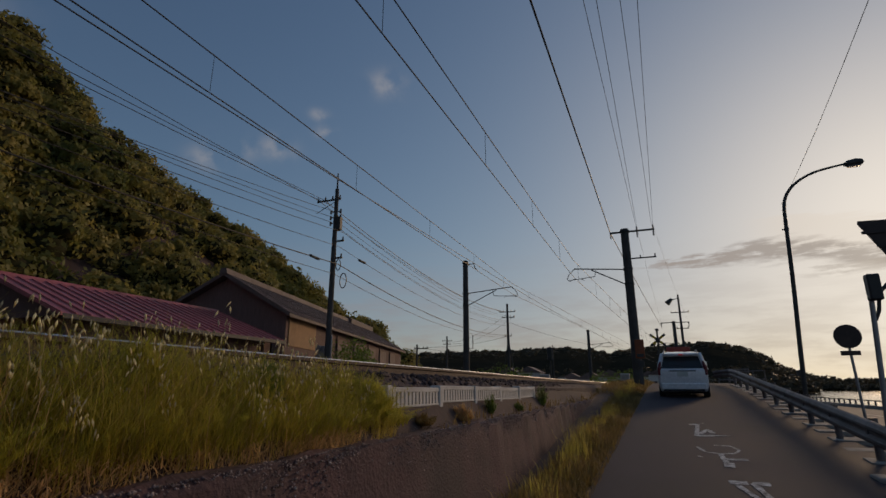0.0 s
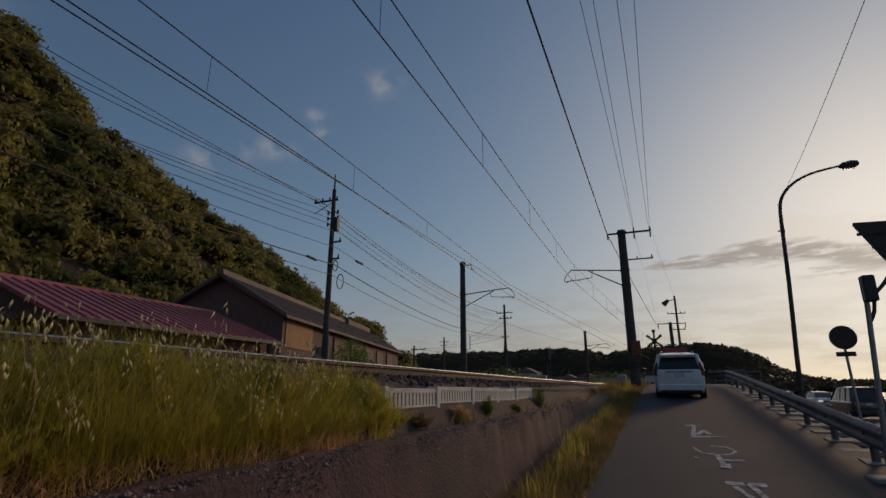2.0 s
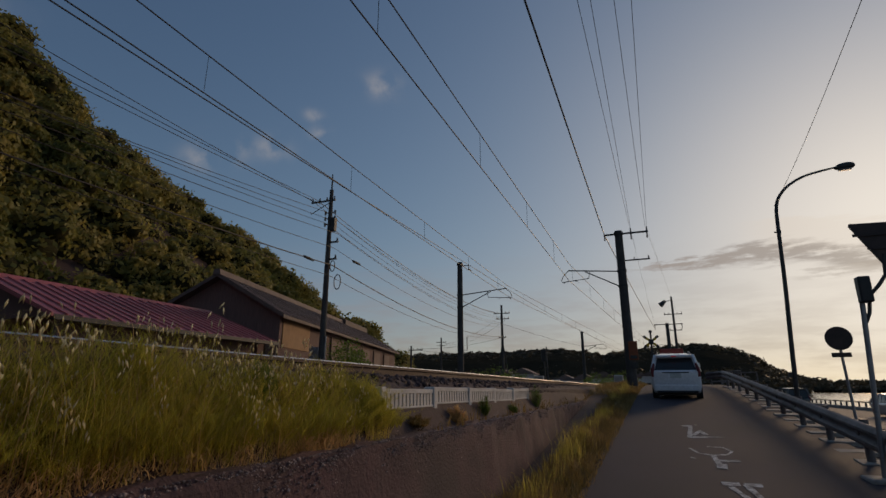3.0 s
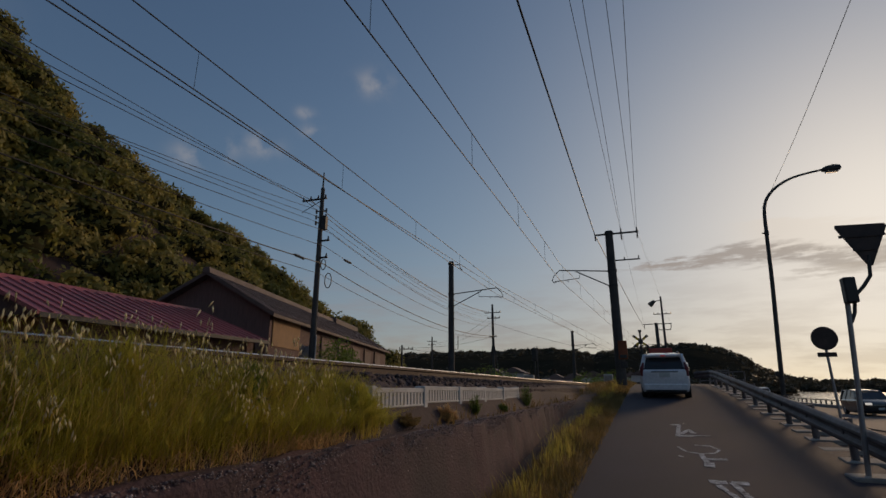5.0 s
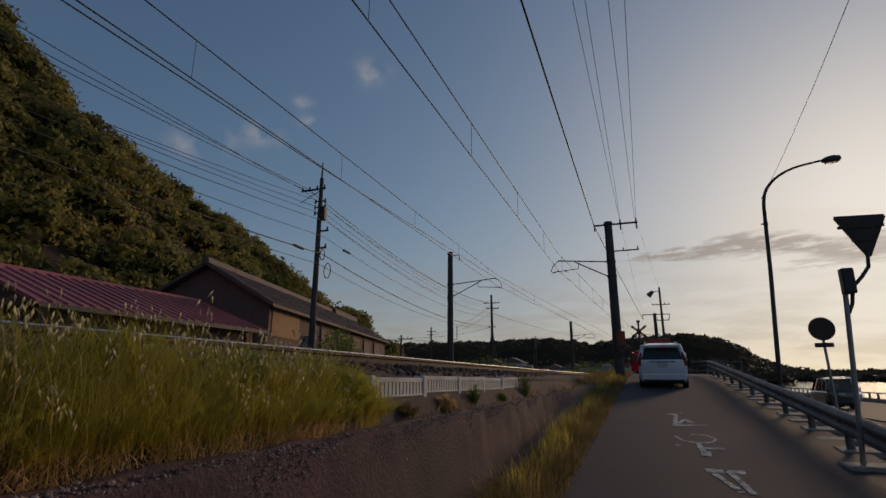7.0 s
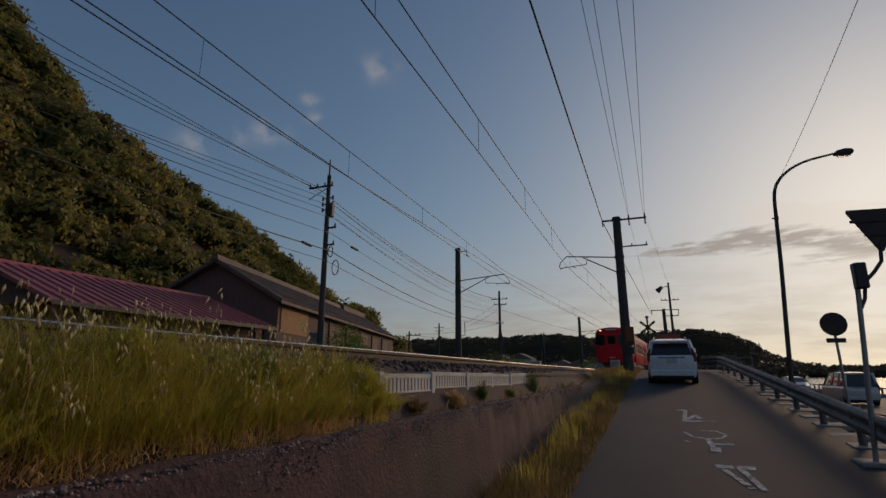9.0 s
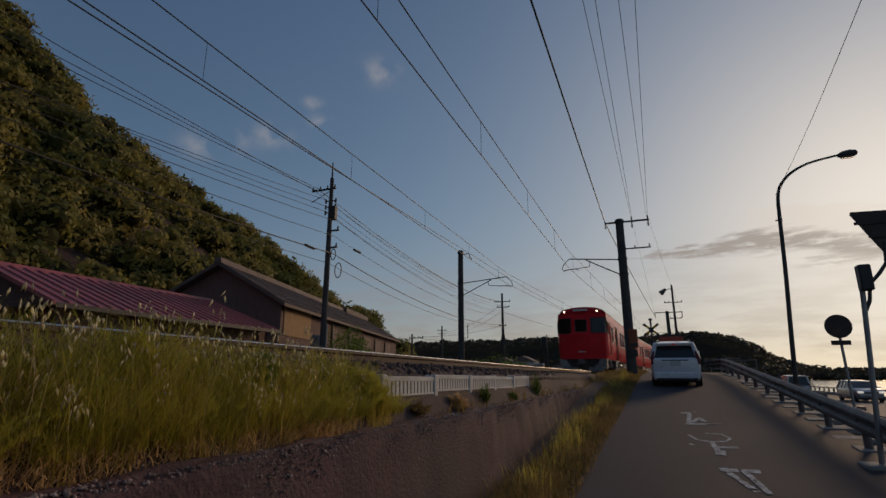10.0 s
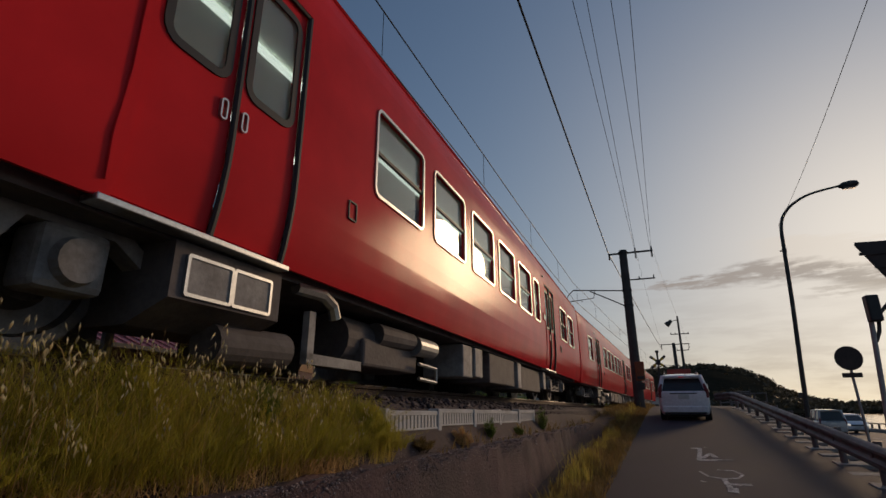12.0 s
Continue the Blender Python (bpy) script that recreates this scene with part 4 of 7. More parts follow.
def build_gravel():
    """Crumbs of stone along the broken wall edge, on the bench and in the face of the wall below it."""
    rng = np.random.default_rng(6)
    n = 12000
    y = 0.5 + rng.random(n) ** 1.5 * 18
    u = rng.normal(scale=0.10, size=n)
    # u < 0 lies back on the bench, u > 0 sits in the upper face of the wall
    x = np.where(u < 0, -1.95 + u * 1.2, -1.945 + u * 0.14)
    z = np.where(u < 0, np.interp(-1.95 + u * 1.2, [-2.30, -2.05], [1.60, 1.35]), 1.355 - u * 0.95)
    r = rng.uniform(0.003, 0.010, n) * np.where(rng.random(n) < 0.03, 1.9, 1.0)
    octa = np.array([(1, 0, 0), (0, 1, 0), (-1, 0, 0), (0, -1, 0), (0, 0, 0.8), (0, 0, -0.8)], dtype=float)
    tri = np.array([(0, 1, 4), (1, 2, 4), (2, 3, 4), (3, 0, 4), (1, 0, 5), (2, 1, 5), (3, 2, 5), (0, 3, 5)])
    v = octa[None] * rng.uniform(0.6, 1.4, (n, 6, 3)) * r[:, None, None] + np.stack([x, y, z], -1)[:, None, :]
    f = tri[None] + (np.arange(n) * 6)[:, None, None]
    tagged(quads("gravel", v, f.reshape(-1, 3), "stone", 3), "loose stone crumbs along the wall edge", "gravel", kind="stuff")


build_gravel()


def build_shrubs():
    """Low loose weeds at the end of the tall grass and along the panels: sprigs with many small leaves."""
    rng = np.random.default_rng(77)
    for x, y, r, h, sprigs, m, label in ((-2.34, 1.84, 0.15, 0.44, 190, "weed_green", "bright green hummock of feathery weeds on the bench"), (-2.30, 2.70, 0.14, 0.36, 110, "shrub_leaf", "dark green weed hummock on the bench"),
                                         (-2.20, 3.82, 0.24, 0.36, 210, "weed_green", "low feathery green bush on the bench"), (-2.10, 7.05, 0.10, 0.34, 26, "shrub_leaf", "small green weed beside the panel fence"),
                                         (-2.10, 10.7, 0.16, 0.50, 34, "shrub_leaf", "small green weed beside the panel fence"), (-2.08, 5.85, 0.14, 0.20, 44, "grass_dry", "dry brown weed beside the panel fence"),
                                         (-2.08, 8.6, 0.10, 0.16, 18, "shrub_leaf", "small green weed beside the panel fence"), (-2.10, 4.75, 0.18, 0.13, 30, "grass_verge", "low yellowing weed beside the panel fence")):
        root = thing("shrub", (x, y, float(bench_z(x))), label, "shrub")
        a = rng.uniform(0, 6.28, sprigs)
        q = r * np.sqrt(rng.random(sprigs))
        top = h * rng.uniform(0.55, 1.0, sprigs) * np.sqrt(np.maximum(1.05 - (q / r) ** 2, 0.1))
        bm = B()
        for i in range(min(sprigs, 24)):
            cyl(bm, (0.3 * q[i] * math.cos(a[i]), 0.3 * q[i] * math.sin(a[i]), -0.03), (q[i] * math.cos(a[i]), q[i] * math.sin(a[i]), top[i] * 0.85), 0.003, 0.001, 4)
        part("stem", bm, "trunk", root)
        per = 110
        k = np.repeat(np.arange(sprigs), per)
        u = rng.uniform(0.05, 1.0, len(k))
        px = q[k] * np.cos(a[k]) * (0.3 + 0.7 * u) + rng.normal(scale=0.012, size=len(k))
        py = q[k] * np.sin(a[k]) * (0.3 + 0.7 * u) + rng.normal(scale=0.012, size=len(k))
        v, f, _ = blades(px, py, top[k] * u * 0.92, rng.uniform(0.012, 0.042, len(k)), rng.uniform(0.0008, 0.0026, len(k)), rng.uniform(0.6, 2.2, len(k)), rng)
        quads("foliage", v, f, m, parent=root)


build_shrubs()

# ---- railway: masts, wires ----


def wire_run(name, pts, r, label, group="overhead wires", sag=0.0):
    """One wire through supports, sagging between them."""
    bm = B()
    line = []
    for a, b in zip(pts, pts[1:]):
        a, b = Vector(a), Vector(b)
        for k in range(12):
            u = k / 12
            p = a.lerp(b, u)
            p.z -= sag * 4 * u * (1 - u)
            line.append(p)
    line.append(Vector(pts[-1]))
    pipe(bm, line, r * 1.45, 5)
    return tagged(part(name, bm, "wire"), label, "wire", group)


def insulator(parent, p, down=0.22, r=0.05):
    bm = B()
    for k in range(4):
        cyl(bm, (p[0], p[1], p[2] - down * k / 4), (p[0], p[1], p[2] - down * (k + 0.55) / 4), r, r * 0.6, 8)
    cyl(bm, p, (p[0], p[1], p[2] - down), r * 0.35, None, 6)
    return part("insulator", bm, "insulator", parent, "ribbed brown insulator")


def bracket(root, sx, z, reach):
    """A catenary bracket from the mast at the origin towards sx: strut, stay, steady arm."""
    bm = B()
    tip = sx * reach
    cyl(bm, (sx * 0.15, 0, z + 0.30), (tip, 0, z + 0.52), 0.03, None, 8)
    cyl(bm, (sx * 0.15, 0, z - 0.45), (tip * 0.68, 0, z + 0.40), 0.028, None, 8)
    part("stay_tube", bm, "steel_dark", root)
    bm = B()
    pipe(bm, [(tip, 0, z + 0.52), (tip + sx * 0.28, 0, z + 0.25), (tip + sx * 0.38, 0, z + 0.02), (tip + sx * 0.30, 0, z - 0.10)], 0.02, 6)
    cyl(bm, (tip + sx * 0.30, 0, z - 0.06), (tip * 0.62, 0, z + 0.05), 0.018, None, 6)
    cyl(bm, (tip * 0.62, 0, z + 0.05), (tip * 0.60, 0, z + 0.38), 0.015, None, 6)
    part("steady_arm", bm, "steel_dark", root)
    bm = B()
    pipe(bm, [(tip + sx * 0.28, 0, z - 0.12), (tip + sx * 0.1, 0, z - 0.02), (tip - sx * 0.3, 0, z - 0.02), (tip - sx * 0.45, 0, z - 0.10)], 0.014, 5)
    part("registration_arm", bm, "steel_dark", root)


def build_mast(x, y, base, top, r, sx, contact_z, reach, label, arm=None):
    root = thing("catenary_mast", (x, y, base), label, "mast", "catenary masts")
    bm = B()
    cyl(bm, (0, 0, -0.4), (0, 0, top - base), r * 1.12, r * 0.88, 14)
    part("pole", bm, "pole_concrete", root)
    for z in (contact_z + 0.30 - base, contact_z - 0.45 - base, top - base - 0.12):
        bm = B()
        cyl(bm, (0, 0, z - 0.05), (0, 0, z + 0.05), r * 1.08, None, 14)
        part("clamp_band", bm, "steel_dark", root)
    bracket(root, sx, contact_z - base, reach)
    return root


def build_masts():
    cz = 7.02
    a = build_mast(-0.54, 25.8, 1.75, 9.35, 0.215, -1, cz, 2.55, "dark concrete catenary mast with crossarm beside the ramp")
    bm = B()
    box(bm, -0.70, 1.38, -0.04, 0.04, 7.42, 7.50, 0.01)
    part("crossarm", bm, "steel_dark", a)
    bm = B()
    box(bm, 0.15, 1.34, -0.03, 0.03, 6.05, 6.11, 0.01)
    cyl(bm, (1.28, 0, 6.08), (1.28, 0, 6.25), 0.03, None, 6)
    cyl(bm, (0.62, 0, 6.08), (0.62, 0, 6.22), 0.03, None, 6)
    part("lower_arm", bm, "steel_dark", a)
    for x in (0.58, 1.32):
        bm = B()
        cyl(bm, (x, 0, 7.46), (x, 0, 7.70), 0.05, 0.03, 8)
        part("pin_insulator", bm, "insulator", a)
        insulator(a, (x, 0, 7.42), 0.30)
    insulator(a, (-0.66, 0, 7.42), 0.26)
    bm = B()
    box(bm, -0.03, 0.37, -0.30, -0.22, 1.3, 2.15, 0.02)
    part("warning_box", bm, "orange", a, "orange equipment box on the mast")
    bm = B()
    box(bm, 0.02, 0.32, -0.33, -0.29, 1.35, 1.50, 0.01)
    box(bm, 0.02, 0.32, -0.33, -0.29, 0.9, 1.2, 0.01)
    part("notice_plate", bm, "black_paint", a)
    b = build_mast(-10.2, 29.5, 1.5, 9.45, 0.18, 1, cz + 0.05, 2.9, "dark concrete catenary mast beyond the far track")
    bm = B()
    pipe(bm, [(0.15, 0, 7.72), (0.55, 0, 7.72), (0.62, 0, 7.45), (0.75, 0, 7.35)], 0.03, 6)
    part("feeder_arm", bm, "steel_dark", b)
    bm = B()
    pipe(bm, [(0.15, 0, 2.5), (0.42, 0, 2.5), (0.42, 0, 3.3)], 0.025, 6)
    part("step_bracket", bm, "steel_dark", b)
    build_mast(-7.4, 72.0, 1.8, 9.3, 0.2, 1, cz, 2.7, "dark concrete catenary mast far along the line")
    c = build_mast(3.45, 74.0, 1.8, 10.2, 0.24, -1, cz, 2.8, "dark concrete catenary mast far along the line with crossarm")
    bm = B()
    box(bm, -1.6, 1.9, -0.05, 0.05, 8.2, 8.3)
    for x in (-1.5, 1.8):
        cyl(bm, (x, 0, 8.25), (x, 0, 7.6), 0.06, 0.04, 6)
    part("crossarm", bm, "steel_dark", c)


def build_wires():
    ys = (-60, -24, 25.8, 72.5, 120)
    yl = (-60, -24, 29.0, 72.5, 120)
    for x, z, zm, yy, side in ((-3.3, 7.02, 7.95, ys, 0), (-7.1, 7.05, 7.86, yl, 1)):
        drift = {-60: -0.55, -24: -0.40, 25.8: 0.22} if not side else {}
        fall = {-60: 0.26, -24: 0.26, 29.0: -0.18} if side else {}
        sag_m = 0.06

        def wx(v):
            return x + (bend(v) if v > 40 else drift[v] if v in drift else 0)

        wire_run("contact_wire", [(wx(v), v, z) for v in yy], 0.009, "dark overhead contact wire above the track", sag=0.03)
        wire_run("messenger_wire", [(wx(v), v, zm + (fall[v] if v in fall else 0)) for v in yy], 0.009, "dark messenger wire carrying the contact wire", sag=sag_m)
        for k in range(-4, 16):
            v = k * 5.2 + (0.95 if side else 0.65)
            # droppers in pairs
            span = (v - yy[1]) / (yy[2] - yy[1]) if v < yy[2] else (v - yy[2]) / (yy[3] - yy[2])
            i0 = 1 if v < yy[2] else 2
            za, zb = (zm + (fall[q] if q in fall else 0) for q in (yy[i0], yy[i0 + 1]))
            top = za + (zb - za) * span - sag_m * 4 * span * (1 - span)
            if v > 70:
                continue
            bm = B()
            xd = lerp(wx(yy[i0]), wx(yy[i0 + 1]), span)
            cyl(bm, (xd, v, z), (xd, v, top), 0.006, None, 4)
            tagged(part("dropper", bm, "wire"), "thin dropper hanging between messenger and contact wire", "wire", "overhead droppers")
    # feeder on the far side, and the lines over the ramp
    wire_run("feeder_wire", [(-9.8, -60, 8.6), (-9.8, -24, 8.7), (-9.8, 29.5, 9.38), (-6.6, 72, 9.0), (-3.5, 120, 9.0)], 0.012, "dark feeder wire along the far track", sag=0.25)
    wire_run("feeder_wire", [(-2.5, -60, 9.2), (-2.0, -24, 9.2), (-1.21, 25.8, 9.22), (2.0, 74, 9.4)], 0.016, "dark feeder wire over the ramp", sag=0.15)
    for x0, x1 in ((-1.53, 0.01), (-0.92, 0.05), (-0.87, 0.72), (-0.08, 0.79)):
        wire_run("power_line", [(x0 - (x1 - x0) * 0.8, -60, 9.45), (x0, -20, 9.45), (x1, 25.8, 9.50)], 0.005, "thin power line over the ramp", sag=0.06)
        wire_run("power_line", [(x1, 25.8, 9.50), (1.95 if x1 < 0.2 else 5.2, 74, 10.2)], 0.002, "hair-thin power line running on past the mast", sag=0.3)
    wire_run("service_wire", [(2.0, -10.0, 8.45), (4.32, 10.0, 8.53), (5.80, 24.0, 9.2)], 0.005, "thin service wire beside the street lamp", sag=0.15)


build_masts()
build_wires()


def build_utility_pole(x, y, base, top, arms, label, r=0.16, lamp=False, steel=False):
    root = thing("utility_pole", (x, y, base), label, "utility pole", "utility poles")
    bm = B()
    cyl(bm, (0, 0, -0.4), (0, 0, top - base), r, r * 0.55, 12)
    part("pole", bm, "pole_concrete", root)
    for z, a, b in arms:
        bm = B()
        box(bm, a, b, -0.04, 0.04, z - 0.04, z + 0.04, 0.008)
        part("crossarm", bm, "steel_dark", root)
        n = max(2, int((b - a) / 0.45) + 1)
        for k in range(n):
            u = a + 0.06 + (b - a - 0.12) * k / (n - 1)
            if abs(u) < 0.1:
                continue
            bm = B()
            cyl(bm, (u, 0, z + 0.04), (u, 0, z + 0.2), 0.05, 0.03, 7)
            part("insulator", bm, "insulator", root)
    return root


def build_poles():
    a = build_utility_pole(-13.8, 20.3, 1.5, 11.4, ((9.35, -1.15, 0.25), (7.15, -0.1, 0.55), (6.3, 0.0, 0.5)), "tall dark utility pole with crossarms and cable boxes", 0.17)
    bm = B()
    cyl(bm, (0, 0, 9.8), (0, 0, 10.75), 0.05, 0.03, 8)
    part("top_pipe", bm, "steel_dark", a)
    bm = B()
    cyl(bm, (-1.15, 0, 8.75), (-0.05, 0, 9.25), 0.02, None, 6)
    part("arm_brace", bm, "steel_dark", a)
    for z in (8.7, 8.4, 8.1):
        bm = B()
        cyl(bm, (-0.28, 0, z), (0.28, 0, z), 0.03, None, 6)
        for u in (-0.28, 0.28):
            cyl(bm, (u, 0, z - 0.10), (u, 0, z + 0.10), 0.05, None, 7)
        part("line_rack", bm, "insulator", a)
    for k, (u, z, rr) in enumerate(((0.30, 5.95, 0.22), (0.62, 5.15, 0.30))):
        bm = B()
        pipe(bm, [(u + rr * 0.6 * math.cos(t * math.pi / 8), 0, z + rr * 1.2 * math.sin(t * math.pi / 8)) for t in range(17)], 0.022, 6)
        part("cable_loop", bm, "black_paint", a)
    bm = B()
    box(bm, 0.10, 0.34, -0.12, 0.12, 7.7, 8.4, 0.03)
    part("transformer_box", bm, "steel_dark", a)
    bm = B()
    cyl(bm, (-0.35, -0.3, 1.55), (-0.35, -0.22, 1.55), 0.16, None, 16)
    cyl(bm, (-0.35, -0.3, 2.0), (-0.35, -0.22, 2.0), 0.14, None, 16)
    box(bm, -0.40, -0.05, -0.22, -0.18, 1.5, 2.1)
    part("round_plate", bm, "steel_galv", a, "two small round plates")
    bm = B()
    cyl(bm, (0.17, 0, -0.1), (0.17, 0, 2.6), 0.035, None, 8)
    part("cable_guard", bm, "steel_galv", a)
    b = build_utility_pole(-13.9, 54.0, 1.5, 10.6, ((8.2, -0.9, 0.9), (7.6, -0.6, 0.8), (5.6, -0.4, 0.4)), "dark utility pole far beyond the tracks", 0.2)
    bm = B()
    cyl(bm, (-0.8, 0, 0), (-0.05, 0, 5.0), 0.06, None, 6)
    cyl(bm, (0.8, 0, 0), (0.05, 0, 5.0), 0.06, None, 6)
    part("side_stay", bm, "steel_dark", b)
    build_utility_pole(-10.6, 62.0, 1.6, 6.6, ((4.6, -0.3, 0.3),), "slim dark pole far along the line", 0.1)
    build_utility_pole(-33.0, 85.0, 1.5, 10.5, ((8.2, -0.9, 0.9), (7.6, -0.7, 0.7)), "distant dark utility pole behind the warehouse", 0.22)
    build_utility_pole(-21.0, 46.0, 1.5, 5.8, ((3.9, -0.3, 1.2),), "short dark pole beside the warehouse", 0.14)
    c = build_utility_pole(3.5, 59.7, 1.9, 11.4, ((7.6, -0.9, 0.9), (5.9, -0.5, 0.7)), "dark pole with a floodlight by the level crossing", 0.17)
    bm = B()
    cyl(bm, (0, 0, 9.1), (-0.75, 0, 9.0), 0.04, None, 6)
    part("lamp_arm", bm, "steel_dark", c)
    bm = B()
    cyl(bm, (-0.65, -0.05, 9.05), (-1.15, -0.15, 8.6), 0.16, 0.30, 10)
    part("floodlight", bm, "steel_dark", c)
    # lines from pole to pole
    for dx, z, lift, z3, r in ((-1.1, 10.95, 2.9, 9.85, 0.009), (-0.75, 10.92, 0.9, 9.75, 0.009), (-0.4, 10.62, 0.5, 9.65, 0.009), (-0.26, 10.28, -2.6, 9.3, 0.008), (-0.26, 9.95, -1.5, 9.1, 0.008),
                             (-0.26, 9.68, -1.0, 8.7, 0.008), (0.5, 9.05, -1.0, 8.45, 0.009), (0.3, 8.36, 0.2, 8.2, 0.009), (0.3, 7.48, 1.2, 7.2, 0.017), (0.1, 7.02, 2.0, 7.05, 0.009)):
        wire_run("power_line", [(-13.8 + dx, -28.0, z + lift), (-13.8 + dx, 20.3, z), (-13.9 + dx * 0.6, 54, z3)], r, "thin dark power line between utility poles", "utility lines", sag=0.95)
    for a, b, sag in (((-13.9, 54, 9.5), (-33.0, 85, 9.5), 0.9), ((-13.2, 54, 9.2), (-32.3, 85, 9.3), 1.0), ((-20.2, 46, 5.5), (-13.9, 54, 7.1), 0.3), ((-20.4, 46, 5.4), (-10.6, 62, 6.2), 0.5),
                      ((-33.0, 85, 7.6), (-10.6, 62, 6.4), 0.5), ((-13.9, 54, 8.6), (-1.0, 95, 8.0), 0.8)):
        wire_run("service_wire", [a, b], 0.010, "thin dark wire between the far poles", "far wires", sag=sag)
    for v, z in ((18.4, 7.39), (22.5, 8.12)):
        bm = B()
        pipe(bm, [(-13.5, v - 0.40, z + 0.01), (-13.5, v - 0.28, z), (-13.5, v + 0.28, z - 0.02), (-13.5, v + 0.40, z - 0.03)], [0.02, 0.065, 0.065, 0.02], 8)
        tagged(part("cable_closure", bm, "black_paint"), "black cable splice box hanging beside the pole", "cable box", "cable boxes")


build_poles()

# ---- buildings ----


def build_shed():
    """Long low shed with a red standing-seam roof."""
    y0, y1 = 8.15, 16.6
    root = thing("shed", (-17.0, y0, 1.5), "long low wooden shed with red standing-seam metal roof", "shed")
    L = y1 - y0
    bm = B()
    for x in (-3.0, 3.0):
        box(bm, x - 0.06, x + 0.06, 0.5, L, 0, 2.0)
    box(bm, -3.06, 3.06, L - 0.1, L, 0, 2.0)
    part("wall", bm, "wood_dark", root)
    for k in range(5):
        bm = B()
        box(bm, 3.06, 3.16, 0.5 + k * 1.85, 0.62 + k * 1.85, 0, 2.05)
        part("post", bm, "wood_dark", root)
    for s in (-1, 1):
        bm = B()
        prof = [(0, 3.38), (s * 3.6, 2.03), (s * 3.6, 1.97), (0, 3.30)]
        extrude(bm, prof, 0, L)
        roof = part("roof_slope", bm, "roof_red", root)
        n = int(L / 0.38)
        bm = B()
        extrude(bm, [(0, 3.385), (s * 3.6, 2.035), (s * 3.6, 2.075), (0, 3.425)], -0.02, 0.02)
        me = bpy.data.meshes.new("seam")
        bmesh.ops.recalc_face_normals(bm, faces=bm.faces)
        bm.to_mesh(me)
        bm.free()
        me.materials.append(M["roof_red"])
        for k in range(n + 1):
            piece("seam", me, roof, pose(0, 0.02 + k * (L - 0.04) / n, 0))
    bm = B()
    extrude(bm, [(-0.14, 3.33), (0.14, 3.33), (0.05, 3.46), (-0.05, 3.46)], -0.03, L + 0.03)
    part("ridge_cap", bm, "roof_red", root)
    bm = B()
    extrude(bm, [(3.56, 1.90), (3.72, 1.90), (3.72, 2.02), (3.70, 2.02), (3.70, 1.92), (3.56, 1.92)], 0, L)
    part("gutter", bm, "steel_dark", root)
    bm = B()
    extrude(bm, [(-3.3, 2.05), (3.3, 2.05), (0, 3.28)], 0.35, 0.42)
    part("gable_board", bm, "wood_dark", root)


def build_warehouse():
    root = thing("warehouse", (-18.28, 18.35, 1.5), "old dark timber warehouse with grey tiled gable roof", "warehouse", rz=14.0)
    L, hw, eave, ridge = 24.6, 2.95, 3.74, 5.44
    for s in (-1, 1):
        bm = B()
        box(bm, s * hw - 0.1, s * hw + 0.1, 0.2, L - 0.2, 0, eave)
        part("side_wall", bm, "wood_dark", root)
    for y in (0.0, L - 0.2):
        bm = B()
        extrude(bm, [(-hw - 0.1, 0), (hw + 0.1, 0), (hw + 0.1, eave), (0, ridge - 0.1), (-hw - 0.1, eave)], y, y + 0.2)
        part("gable_wall", bm, "wood_dark", root)
    bm = B()
    box(bm, hw + 0.10, hw + 0.14, 0.3, 3.6, 2.1, 3.55)
    part("plaster_panel", bm, "wall_plaster", root, "tan plaster panel under the eave")
    for k in range(5):
        bm = B()
        y = 7.0 + k * 3.3
        box(bm, hw + 0.10, hw + 0.15, y, y + 2.0, 0.2, 3.0)
        box(bm, hw + 0.14, hw + 0.20, y - 0.1, y, 0, 3.2)
        part("shutter", bm, "shutter_board", root, "weathered brown shutter in the long side")
    for s in (-1, 1):
        bm = B()
        ov = 3.42
        zz = ridge - (ridge - eave) * ov / hw
        extrude(bm, [(0, ridge + 0.02), (s * ov, zz), (s * ov, zz - 0.14), (0, ridge - 0.12)], -0.5, L + 0.5)
        roof = part("roof_slope", bm, "roof_tile", root)
        # tile courses as rounded battens running down the slope
        bm = B()
        d = math.hypot(ov, ridge - zz)
        extrude(bm, [(0, ridge + 0.02), (s * ov, zz), (s * ov, zz + 0.05), (0, ridge + 0.075)], -0.055, 0.055)
        me = bpy.data.meshes.new("tile")
        bmesh.ops.recalc_face_normals(bm, faces=bm.faces)
        bm.to_mesh(me)
        bm.free()
        me.materials.append(M["roof_tile"])
        for k in range(76):
            piece("tile", me, roof, pose(0, -0.42 + k * 0.33, 0))
    bm = B()
    extrude(bm, [(-0.2, ridge - 0.05), (0.2, ridge - 0.05), (0.14, ridge + 0.22), (-0.14, ridge + 0.22)], -0.55, L + 0.55)
    part("ridge_cap", bm, "roof_tile", root)
    bm = B()
    extrude(bm, [(-0.4, ridge - 0.15), (0.4, ridge - 0.15), (0.4, ridge + 0.22), (0, ridge + 0.42), (-0.4, ridge + 0.22)], 17.9, 24.4)
    part("ridge_vent", bm, "roof_tile", root, "raised ridge vent")


